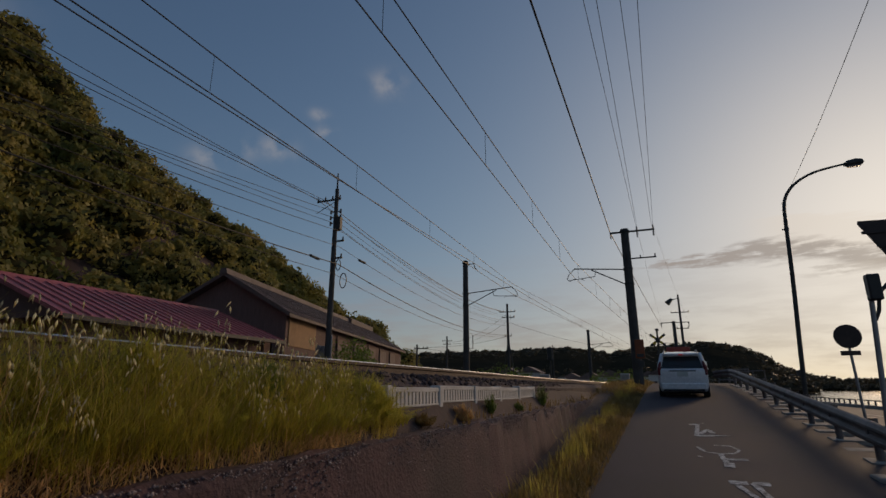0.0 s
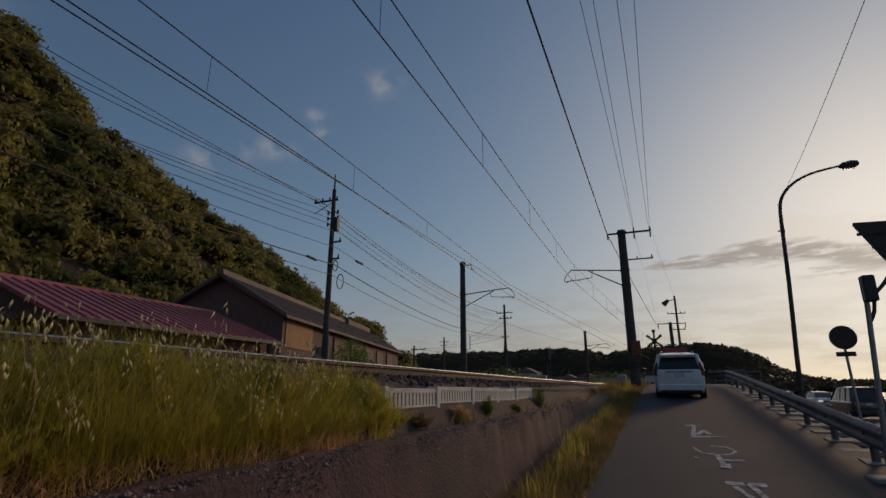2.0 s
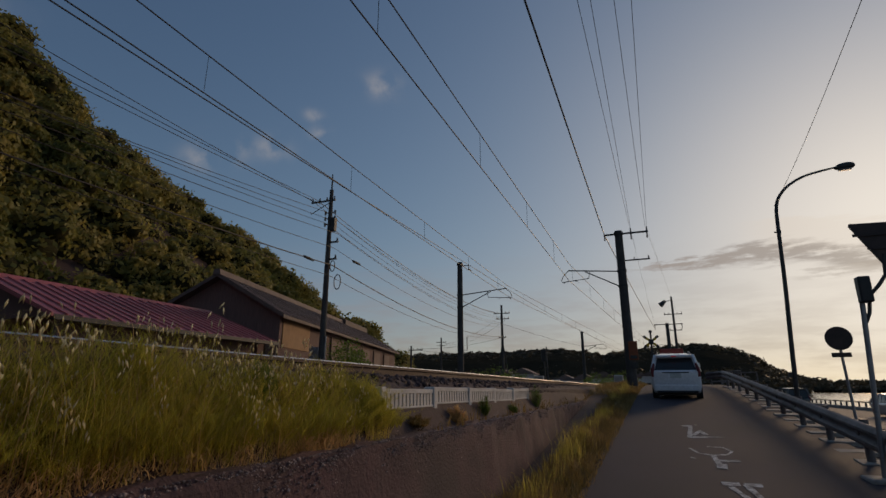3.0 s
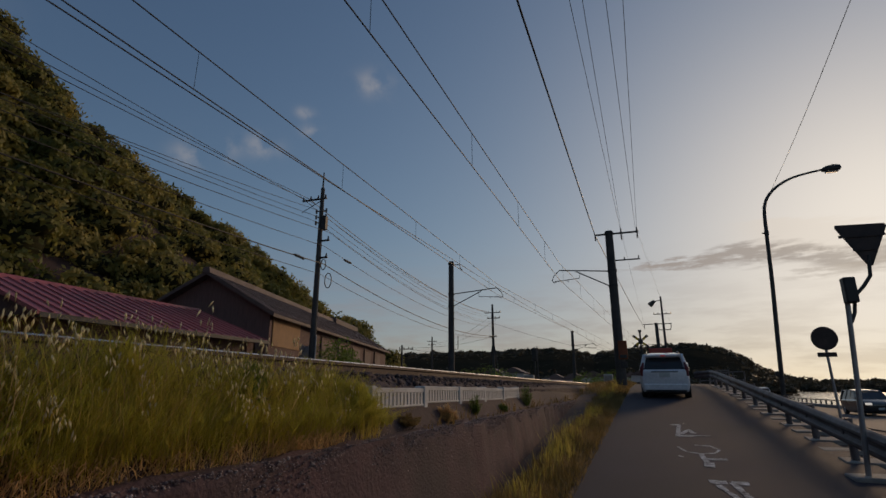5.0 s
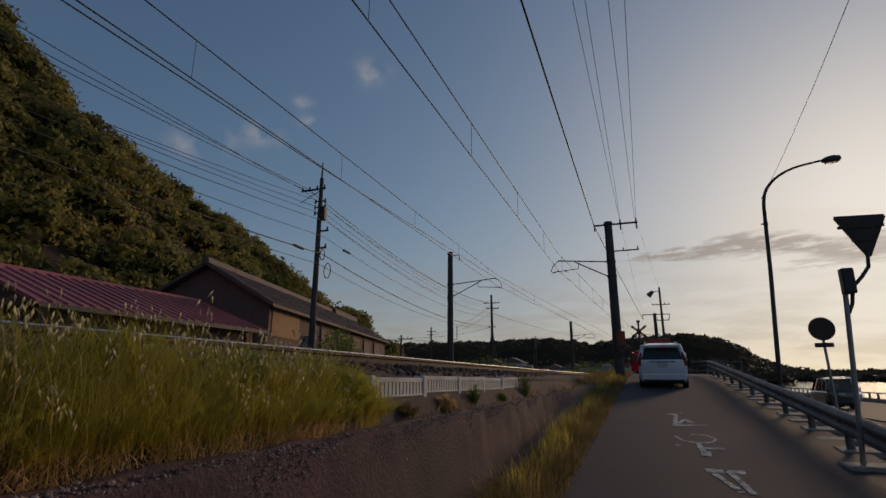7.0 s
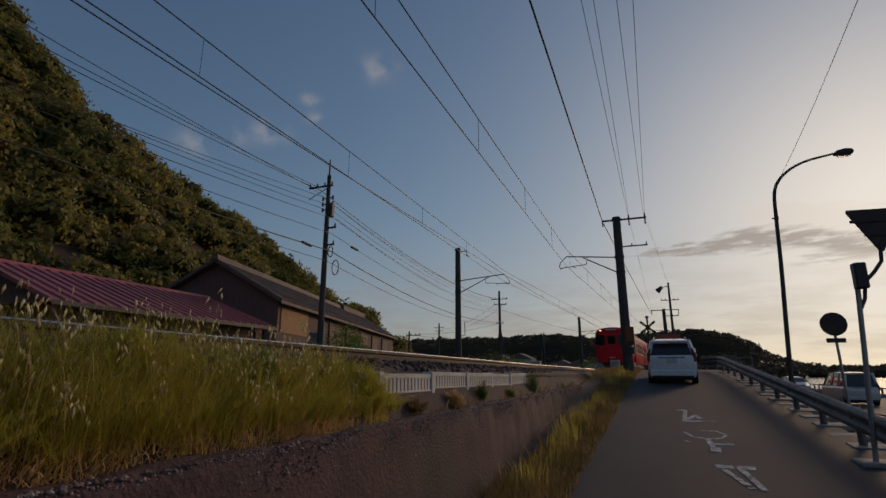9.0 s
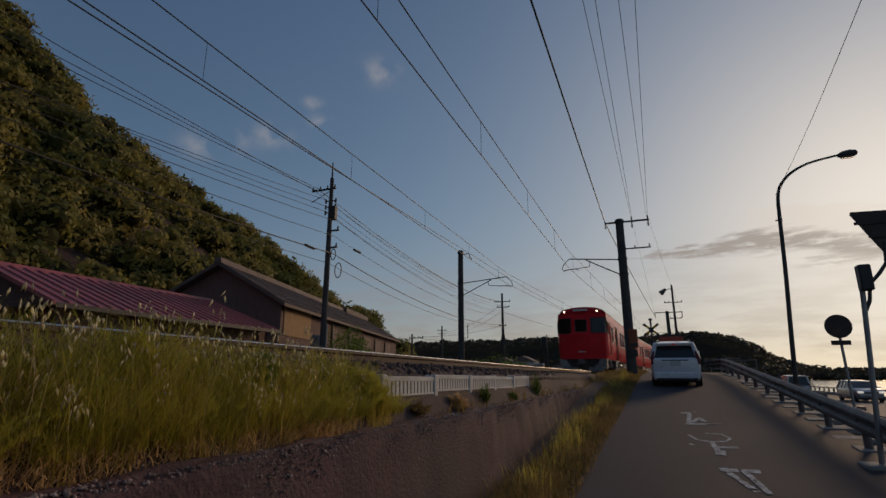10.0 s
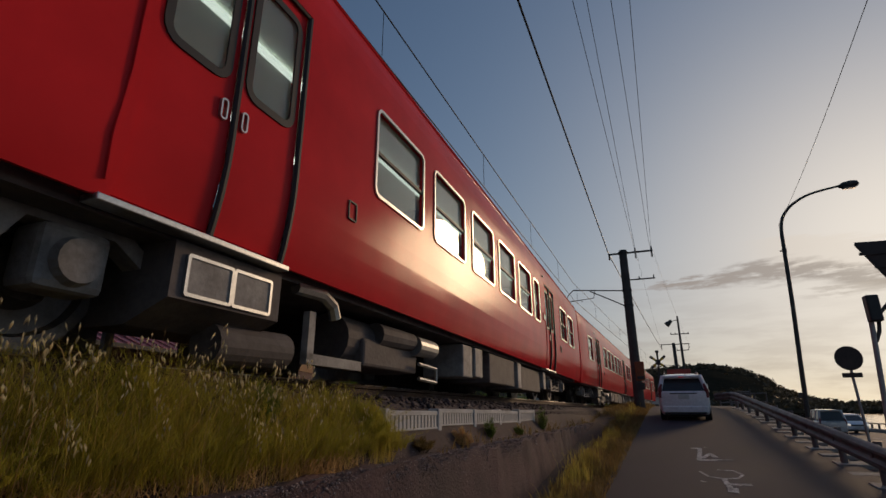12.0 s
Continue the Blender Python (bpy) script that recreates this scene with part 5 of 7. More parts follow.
def build_yard():
    """Shrubs by the pole, stacked things and small houses far along the line."""
    rng = np.random.default_rng(5)
    for x, y, r in ((-13.95, 22.0, 1.2), (-14.9, 24.6, 1.0)):
        root = thing("bush", (x, y, 1.5), "dense green bush beside the warehouse", "bush", "bushes")
        bm = B()
        for k in range(5):
            cyl(bm, (0, 0, -0.1), (0.4 * math.cos(k * 1.3), 0.4 * math.sin(k * 1.3), 1.3), 0.05, 0.02, 6)
        part("stem", bm, "trunk", root)
        v, f = leaves([(0, 0, r * 0.9), (0.3, 0.3, r * 1.5), (-0.3, -0.2, r * 0.6)], [r, r * 0.7, r * 0.8], 900, 0.06, rng, 1.0, False)
        quads("foliage", v, f, "shrub_leaf", parent=root)
    for x, y, r in ((-11.5, 47, 1.2), (-13.5, 50, 1.5), (-10.0, 45, 0.9), (-16, 52, 1.3), (-5.0, 60, 1.2), (-1.8, 56, 1.2), (-3.3, 64, 1.3)):
        root = thing("bush", (x, y, 1.5), "rounded green bush beyond the tracks", "bush", "bushes beyond the tracks")
        bm = B()
        for k in range(4):
            cyl(bm, (0, 0, -0.1), (0.4 * math.cos(k * 1.6), 0.4 * math.sin(k * 1.6), 1.0), 0.05, 0.02, 6)
        part("stem", bm, "trunk", root)
        v, f = leaves([(0, 0, r * 0.7), (r * 0.7, 0.3, r * 0.5), (-r * 0.7, -0.2, r * 0.5)], [r, r * 0.7, r * 0.7], 420, 0.09, rng, 0.9, False)
        quads("foliage", v, f, "shrub_leaf", parent=root)
    # a tree with a dark crown at the end of the wooded slope
    for x, y, h in ((-47.0, 62.0, 14.5), (-45.5, 59.5, 13.5), (-43.5, 59.0, 12.0)):
        root = thing("tree", (x, y, 1.5), "dark broadleaf tree at the foot of the wooded slope", "tree", "trees at the slope")
        bm = B()
        cyl(bm, (0, 0, -0.3), (0.3, 0.2, h * 0.6), 0.28, 0.12, 8)
        for k in range(6):
            a = k * 1.05
            cyl(bm, (0.2, 0.1, h * (0.4 + 0.04 * k)), (2.2 * math.cos(a), 2.2 * math.sin(a), h * (0.62 + 0.05 * k)), 0.10, 0.03, 6)
        part("trunk", bm, "trunk", root)
        cs = [(2.0 * math.cos(k * 0.9) * (0.4 + 0.6 * rng.random()), 2.0 * math.sin(k * 0.9), h * (0.62 + 0.38 * rng.random())) for k in range(9)]
        v, f = leaves(cs, [rng.uniform(0.9, 1.5) for _ in cs], 380, 0.17, rng, 0.8, False)
        quads("crown", v, f, "hill_leaf", parent=root)
    # trackside cabinets and a signal by the crossing
    for x, y, w, h in ((-9.8, 52.0, 0.5, 1.3), (-8.6, 55.0, 0.4, 1.0), (-6.9, 50.0, 0.35, 0.8), (-1.7, 39.0, 0.3, 1.0)):
        root = thing("relay_cabinet", (x, y, 1.7), "pale steel trackside cabinet", "cabinet", "trackside cabinets")
        bm = B()
        box(bm, -w, w, -0.25, 0.25, 0.1, h, 0.02)
        part("body", bm, "panel_concrete", root)
        bm = B()
        box(bm, -w + 0.05, w - 0.05, -0.27, -0.25, 0.18, h - 0.08, 0.005)
        part("door", bm, "kerb_concrete", root)
        bm = B()
        box(bm, -w - 0.05, w + 0.05, -0.3, 0.3, -0.1, 0.1)
        part("plinth", bm, "kerb_concrete", root)
    root = thing("railway_signal", (-8.9, 50.5, 1.7), "dark railway colour-light signal on a slim mast", "signal")
    bm = B()
    cyl(bm, (0, 0, 0), (0, 0, 3.9), 0.07, None, 8)
    part("mast", bm, "steel_dark", root)
    bm = B()
    box(bm, -0.25, 0.25, -0.2, 0.0, 2.6, 3.8, 0.1)
    part("signal_head", bm, "black_paint", root)
    # small far houses under the hill
    rr = random.Random(9)
    for k in range(9):
        x, y = -62 + k * 8.5 + rr.uniform(-2, 2), 190 + rr.uniform(-25, 25)
        w, d, h = rr.uniform(3.5, 5), rr.uniform(3.5, 5), rr.uniform(3.0, 5.2)
        root = thing("house", (x, y, 1.5), "small distant house with dark tiled roof and pale walls", "house", "distant houses")
        bm = B()
        box(bm, -w, w, -d, d, 0, h)
        part("wall", bm, "panel_concrete", root)
        bm = B()
        extrude(bm, [(-w - 0.6, h), (w + 0.6, h), (0, h + w * 0.55)], -d - 0.5, d + 0.5)
        part("roof", bm, "roof_tile", root)
        for j in range(3):
            bm = B()
            box(bm, -w * 0.7 + j * w * 0.6, -w * 0.7 + j * w * 0.6 + 1.1, -d - 0.04, -d + 0.02, 1.0, 2.2)
            part("window", bm, "car_glass", root)


build_shed()
build_warehouse()
build_yard()

# ---- ramp furniture ----


def build_guard_rail():
    root = thing("guard_rail", (0, 0, 0), "weathered galvanised steel guard rail along the ramp edge", "guard rail")

    def top(y):
        return 0.0733 * y + 0.58 if y < 26 else 0.0733 * 26 + 0.58 + 0.05 * (y - 26)

    prof = [(0.0, 0.0), (0.035, -0.02), (0.075, -0.07), (0.075, -0.11), (0.02, -0.155), (0.02, -0.195), (0.075, -0.24), (0.075, -0.28), (0.035, -0.33), (0.0, -0.35),
            (-0.006, -0.35), (0.028, -0.327), (0.066, -0.277), (0.066, -0.243), (0.012, -0.198), (0.012, -0.152), (0.066, -0.107), (0.066, -0.073), (0.028, -0.023), (-0.006, 0.0)]
    sections = [(-3.0, 5.0), (5.0, 9.0), (9.0, 13.0), (13.0, 17.0), (17.0, 21.0), (21.0, 25.0), (25.0, 28.5)]
    for a, b in sections:
        bm = B()
        rings = []
        for y in (a, (a + b) / 2, b + 0.06):
            rings.append([bm.verts.new((ramp_r(y) + 0.06 - u, y, top(y) + v)) for u, v in prof])
        n = len(prof)
        for p, q in zip(rings, rings[1:]):
            for k in range(n):
                bm.faces.new((p[k], p[(k + 1) % n], q[(k + 1) % n], q[k]))
        part("beam", bm, "guard", root)
    bm = B()
    rings = []
    for x, y, z in ((ramp_r(28.4) + 0.06, 28.4, top(28.4)), (ramp_r(28.4) + 0.06 - 0.25, 29.0, top(28.4) - 0.02), (ramp_r(28.4) + 0.06 - 0.6, 29.3, top(28.4) - 0.05)):
        rings.append([bm.verts.new((x - u, y, z + v)) for u, v in prof])
    for p, q in zip(rings, rings[1:]):
        for k in range(len(prof)):
            bm.faces.new((p[k], p[(k + 1) % len(prof)], q[(k + 1) % len(prof)], q[k]))
    part("end_beam", bm, "guard", root)
    for k in range(14):
        y = 1.92 + 1.96 * k
        bm = B()
        cyl(bm, (ramp_r(y) + 0.13, y, ramp_z(y) - 0.3), (ramp_r(y) + 0.13, y, top(y) + 0.02), 0.057, None, 12)
        post = part("post", bm, "guard", root)
        bm = B()
        box(bm, ramp_r(y) + 0.02, ramp_r(y) + 0.09, y - 0.04, y + 0.04, top(y) - 0.24, top(y) - 0.10)
        part("spacer", bm, "guard", post)
    # concrete footing slabs at the posts
    bm = B()
    box(bm, -0.16, 0.42, -0.20, 0.20, -0.10, 0.035, 0.015)
    me = bpy.data.meshes.new("footing_slab")
    bm.to_mesh(me)
    bm.free()
    me.materials.append(M["kerb_concrete"])
    grp = thing("kerb", (0, 0, 0), "pale concrete footing slabs along the guard rail", "kerb", kind="structure")
    rr = random.Random(4)
    for k in range(28):
        y = 0.94 + 0.98 * k
        piece("slab", me, grp, Matrix.Translation((ramp_r(y) + 0.10 + rr.uniform(-0.05, 0.05), y, ramp_z(y) - 0.01 + rr.uniform(-0.015, 0.02))) @ Matrix.Rotation(math.atan(0.0713), 4, "X") @ Matrix.Rotation(rr.uniform(-0.06, 0.06), 4, "Z") @ Matrix.Diagonal((1, 1.0 if k % 2 else 0.75, 1, 1)))


def build_signs():
    z0 = ramp_z(8.57)
    root = thing("stop_sign", (2.71, 8.57, z0), "inverted triangular sign seen from behind on a bent steel pole", "traffic sign")
    bm = B()
    pipe(bm, [(0.02, 0, -0.1), (0.185, 0, 2.2), (0.205, 0, 2.62)], [0.032, 0.032, 0.032], 10)
    part("pole", bm, "steel_galv", root)
    bm = B()
    pipe(bm, [(0.19, 0.0, 2.02), (0.25, 0, 2.15), (0.29, 0, 2.38), (0.42, 0, 2.52), (0.52, 0, 2.66), (0.55, 0, 2.95)], 0.025, 8)
    part("sign_arm", bm, "steel_dark", root)
    bm = B()
    tri = [(0.23, 3.42), (0.81, 3.40), (0.83, 3.36), (0.575, 2.80), (0.525, 2.80), (0.22, 3.38)]
    extrude(bm, tri, -0.012, 0.012)
    sign = part("sign_plate", bm, "sign_back", root, "grey metal back of a triangular sign")
    bm = B()
    box(bm, 0.24, 0.79, -0.03, -0.012, 3.22, 3.26)
    box(bm, 0.38, 0.64, -0.03, -0.012, 3.02, 3.06)
    part("stiffener", bm, "sign_back", sign)
    bm = B()
    box(bm, 0.15, 0.30, -0.13, 0.02, 2.28, 2.64, 0.02)
    part("control_box", bm, "black_paint", root, "black control box")
    bm = B()
    box(bm, -0.18, 0.22, -0.22, 0.22, -0.12, 0.05, 0.03)
    part("footing", bm, "kerb_concrete", root, "pale concrete footing")
    rr = thing("round_sign", (4.90, 16.53, 0.1), "round sign seen from behind on a thin pole", "traffic sign")
    bm = B()
    cyl(bm, (0.06, 0, -0.3), (0, 0, 3.1), 0.035, None, 10)
    part("pole", bm, "steel_galv", rr)
    bm = B()
    cyl(bm, (0, -0.04, 2.95), (0, -0.055, 2.95), 0.31, None, 32)
    sg = part("sign_plate", bm, "sign_back", rr, "dark round sign back")
    bm = B()
    box(bm, -0.22, 0.22, -0.035, -0.02, 3.05, 3.08)
    box(bm, -0.22, 0.22, -0.035, -0.02, 2.82, 2.85)
    part("stiffener", bm, "steel_dark", sg)
    bm = B()
    box(bm, -0.22, 0.22, -0.05, -0.03, 2.46, 2.58, 0.01)
    part("supplement_plate", bm, "sign_back", rr)


def build_lamp():
    root = thing("street_lamp", (5.40, 24.2, 0.0), "tall slender street lamp with curved arm", "street lamp")
    bm = B()
    arm = [(0, 0, -0.2), (0.17, 0, 3.0), (0.36, 0, 6.0), (0.47, 0, 8.3), (0.53, 0, 9.15), (0.70, 0, 9.68), (1.12, 0, 10.15), (1.80, 0, 10.50), (2.75, 0, 10.68), (3.05, 0, 10.71)]
    fine, rad = [], []
    for i in range(len(arm) - 1):
        p0, p1, p2, p3 = (np.array(arm[min(max(i + j, 0), len(arm) - 1)]) for j in (-1, 0, 1, 2))
        for u in np.linspace(0, 1, 4, endpoint=False):
            fine.append(tuple(0.5 * (2 * p1 + (p2 - p0) * u + (2 * p0 - 5 * p1 + 4 * p2 - p3) * u * u + (3 * p1 - p0 - 3 * p2 + p3) * u ** 3)))
            rad.append(0.095 - 0.058 * (i + u) / (len(arm) - 1))
    pipe(bm, fine, rad, 12)
    part("pole", bm, "steel_dark", root)
    bm = B()
    pipe(bm, [(2.85, 0, 10.66), (3.02, 0, 10.69), (3.28, 0, 10.72), (3.50, 0, 10.72), (3.56, 0, 10.72)], [0.06, 0.14, 0.16, 0.12, 0.04], 12)
    part("lamp_head", bm, "steel_dark", root)
    bm = B()
    box(bm, 2.98, 3.42, -0.1, 0.1, 10.53, 10.60, 0.02)
    part("lens", bm, "insulator", root)
    bm = B()
    cyl(bm, (0.465, 0, 8.05), (0.47, 0, 8.22), 0.085, None, 12)
    cyl(bm, (0.30, 0, 8.14), (0.42, 0, 8.14), 0.03, None, 6)
    part("clamp_band", bm, "steel_dark", root)
    bm = B()
    box(bm, -0.08, 0.06, -0.05, 0.05, 2.2, 2.4)
    part("switch_box", bm, "steel_dark", root)


def build_crossing():
    root = thing("crossing_signal", (0.72, 41.5, 1.95), "level crossing warning signal with black and yellow crossed boards", "crossing signal")
    bm = B()
    cyl(bm, (0, 0, -0.2), (0, 0, 3.9), 0.07, None, 10)
    part("pole", bm, "black_paint", root)
    for s in (-1, 1):
        bm = B()
        m = Matrix.Translation((0, -0.09 - 0.02 * s, 3.2)) @ Matrix.Rotation(s * radians(40), 4, "Y")
        bmesh.ops.create_cube(bm, size=1.0, matrix=m @ Matrix.Diagonal((1.35, 0.03, 0.17, 1)))
        board = part("crossed_board", bm, "black_paint", root)
        for k in (-1, 1):
            bm = B()
            bmesh.ops.create_cube(bm, size=1.0, matrix=m @ Matrix.Translation((k * 0.32, -0.003, 0)) @ Matrix.Diagonal((0.22, 0.034, 0.172, 1)))
            part("yellow_stripe", bm, "yellow", board)
    for z in (2.2, 1.7):
        bm = B()
        cyl(bm, (0, -0.05, z), (0, -0.25, z), 0.16, None, 14)
        part("signal_lamp", bm, "black_paint", root)
    bm = B()
    cyl(bm, (0, 0, 3.9), (0, 0, 4.05), 0.14, 0.12, 10)
    part("bell", bm, "black_paint", root)
    red = thing("warning_board", (2.05, 42.0, 1.9), "red board on posts beside the level crossing", "sign board")
    bm = B()
    for x in (-0.55, 0.55):
        cyl(bm, (x, 0, -0.2), (x, 0, 2.6), 0.04, None, 8)
    part("post", bm, "steel_dark", red)
    bm = B()
    box(bm, -0.8, 0.8, -0.05, 0.0, 2.1, 2.75, 0.02)
    part("board", bm, "red_plastic", red)
    # pipe railings beside the crossing
    for x, y, w in ((4.3, 33.0, 1.6), (5.4, 36.0, 2.0)):
        f = thing("railing", (x, y, 1.7), "pale pipe railing at the crossing approach", "railing", "crossing railings")
        for z in (0.45, 0.95):
            bm = B()
            cyl(bm, (-w / 2, 0, z), (w / 2, 0.6, z + 0.1), 0.035, None, 8)
            part("rail", bm, "guard", f)
        for k in range(4):
            bm = B()
            u = k / 3
            cyl(bm, (-w / 2 + w * u, 0.6 * u, -0.8), (-w / 2 + w * u, 0.6 * u, 0.98 + 0.1 * u), 0.035, None, 8)
            part("post", bm, "guard", f)


def build_sea_rail():
    root = thing("sea_railing", (17.9, 0, 0), "dark low railing along the sea wall", "railing")
    bm = B()
    box(bm, -0.25, 0.25, -30, 220, -0.6, 0.22, 0.02)
    part("sea_wall", bm, "kerb_concrete", root)
    for z in (0.70,):
        bm = B()
        box(bm, -0.06, 0.06, -30, 220, z - 0.10, z)
        part("top_rail", bm, "steel_dark", root)
    bm = B()
    box(bm, -0.05, 0.05, -0.09, 0.09, 0.2, 0.62)
    me = bpy.data.meshes.new("post")
    bm.to_mesh(me)
    bm.free()
    me.materials.append(M["steel_dark"])
    for k in range(100):
        piece("post", me, root, pose(0, -20 + k * 1.6, 0))


build_guard_rail()
build_signs()
build_lamp()
build_crossing()
build_sea_rail()

# ---- the train ----
CAR_L, HW, SIDE_B, SIDE_T = 20.8, 1.36, 0.66, 3.17
WIN_Z = (1.64, 2.53)
WINDOWS = [(2.02, 3.06)] + [(6.30 + 1.43 * k, 7.38 + 1.43 * k) for k in range(5)] + [(13.42, 14.0)] + [(16.95, 18.03), (18.40, 19.48)]
DOORS = [(3.95, 5.21), (14.75, 16.01)]


def cells(bm, ys, zs, holes, place):
    """A wall of cells with holes left open; place(y, z) gives the point."""
    grid = {}

    def v(i, j):
        if (i, j) not in grid:
            grid[i, j] = bm.verts.new(place(ys[i], zs[j]))
        return grid[i, j]

    for i in range(len(ys) - 1):
        for j in range(len(zs) - 1):
            cy, cz = (ys[i] + ys[i + 1]) / 2, (zs[j] + zs[j + 1]) / 2
            if any(a < cy < b and c < cz < d for a, b, c, d in holes):
                continue
            bm.faces.new((v(i, j), v(i + 1, j), v(i + 1, j + 1), v(i, j + 1)))
    return bm


def side_x(z):
    """The body side curves in a little at its foot and its top."""
    if z < 1.30:
        return HW - 0.075 * ((1.30 - z) / 0.64) ** 2
    if z > 2.7:
        return HW - 0.05 * ((z - 2.7) / 0.47) ** 2
    return HW


def solid(bm, t=0.05):
    bmesh.ops.recalc_face_normals(bm, faces=bm.faces)
    bmesh.ops.solidify(bm, geom=bm.faces[:], thickness=t)
    return bm


def roof_z(x):
    u = min(abs(x) / (HW - 0.05), 1.0)
    return SIDE_T + 0.40 * math.sqrt(max(1 - u ** 2.3, 0.0))


FRONT = [(-1.36, 0.44), (-1.27, 0.20), (-1.05, 0.07), (-0.42, 0.0), (0.42, 0.0), (1.05, 0.07), (1.27, 0.20), (1.36, 0.44)]


def build_bogie(root, y):
    bg = part("bogie_frame", bogie_frame(), "train_grey", root, "dusty grey bogie side frames")
    bg.matrix_basis = pose(0, y, 0)
    for a in (-1.05, 1.05):
        bm = B()
        cyl(bm, (-0.62, a, 0.41), (0.62, a, 0.41), 0.07, None, 10)
        w = part("wheelset", bm, "wheel_steel", root)
        w.matrix_basis = pose(0, y, 0)
        for s in (-1, 1):
            bm = B()
            # tread, flange, dished web and hub turned as one profile
            prof = [(0.46, 0.10), (0.46, 0.45), (0.50, 0.45), (0.505, 0.41), (0.62, 0.40), (0.62, 0.34), (0.57, 0.32), (0.56, 0.20), (0.62, 0.16), (0.68, 0.16), (0.68, 0.07)]
            rings = [[bm.verts.new((s * u, a + q * math.cos(k * math.pi / 14), 0.41 + q * math.sin(k * math.pi / 14))) for k in range(28)] for u, q in prof]
            for p, q in zip(rings, rings[1:]):
                for k in range(28):
                    bm.faces.new((p[k], p[(k + 1) % 28], q[(k + 1) % 28], q[k]))
            part("wheel", bm, "wheel_steel", w)
        for s in (-1, 1):
            bm = B()
            box(bm, min(s * 0.78, s * 1.02), max(s * 0.78, s * 1.02), a - 0.17, a + 0.17, 0.26, 0.58, 0.04)
            cyl(bm, (s * 1.0, a, 0.41), (s * 1.07, a, 0.41), 0.13, 0.11, 18)
            ab = part("axle_box", bm, "train_grey", root)
            ab.matrix_basis = pose(0, y, 0)
    for s in (-1, 1):
        for a in (-0.30, 0.30):
            bm = B()
            pts = [(s * 0.96 + 0.09 * math.cos(k * 0.9), a + 0.09 * math.sin(k * 0.9), 0.22 + 0.42 * k / 34) for k in range(35)]
            pipe(bm, pts, 0.018, 5)
            sp = part("coil_spring", bm, "train_under", root)
            sp.matrix_basis = pose(0, y, 0)


def bogie_frame():
    bm = B()
    for s in (-1, 1):
        x0, x1 = sorted((s * 0.84, s * 0.98))
        # side frame with raised ends over the axle boxes
        extr = [(-1.55, 0.48), (-1.30, 0.66), (-0.75, 0.66), (-0.5, 0.40), (0.5, 0.40), (0.75, 0.66), (1.30, 0.66), (1.55, 0.48), (1.5, 0.42), (1.25, 0.58), (0.82, 0.58), (0.62, 0.24), (-0.62, 0.24), (-0.82, 0.58), (-1.25, 0.58), (-1.5, 0.42)]
        extrude(bm, extr, x0, x1, "x")
    box(bm, -0.9, 0.9, -0.2, 0.2, 0.35, 0.60)
    return bm


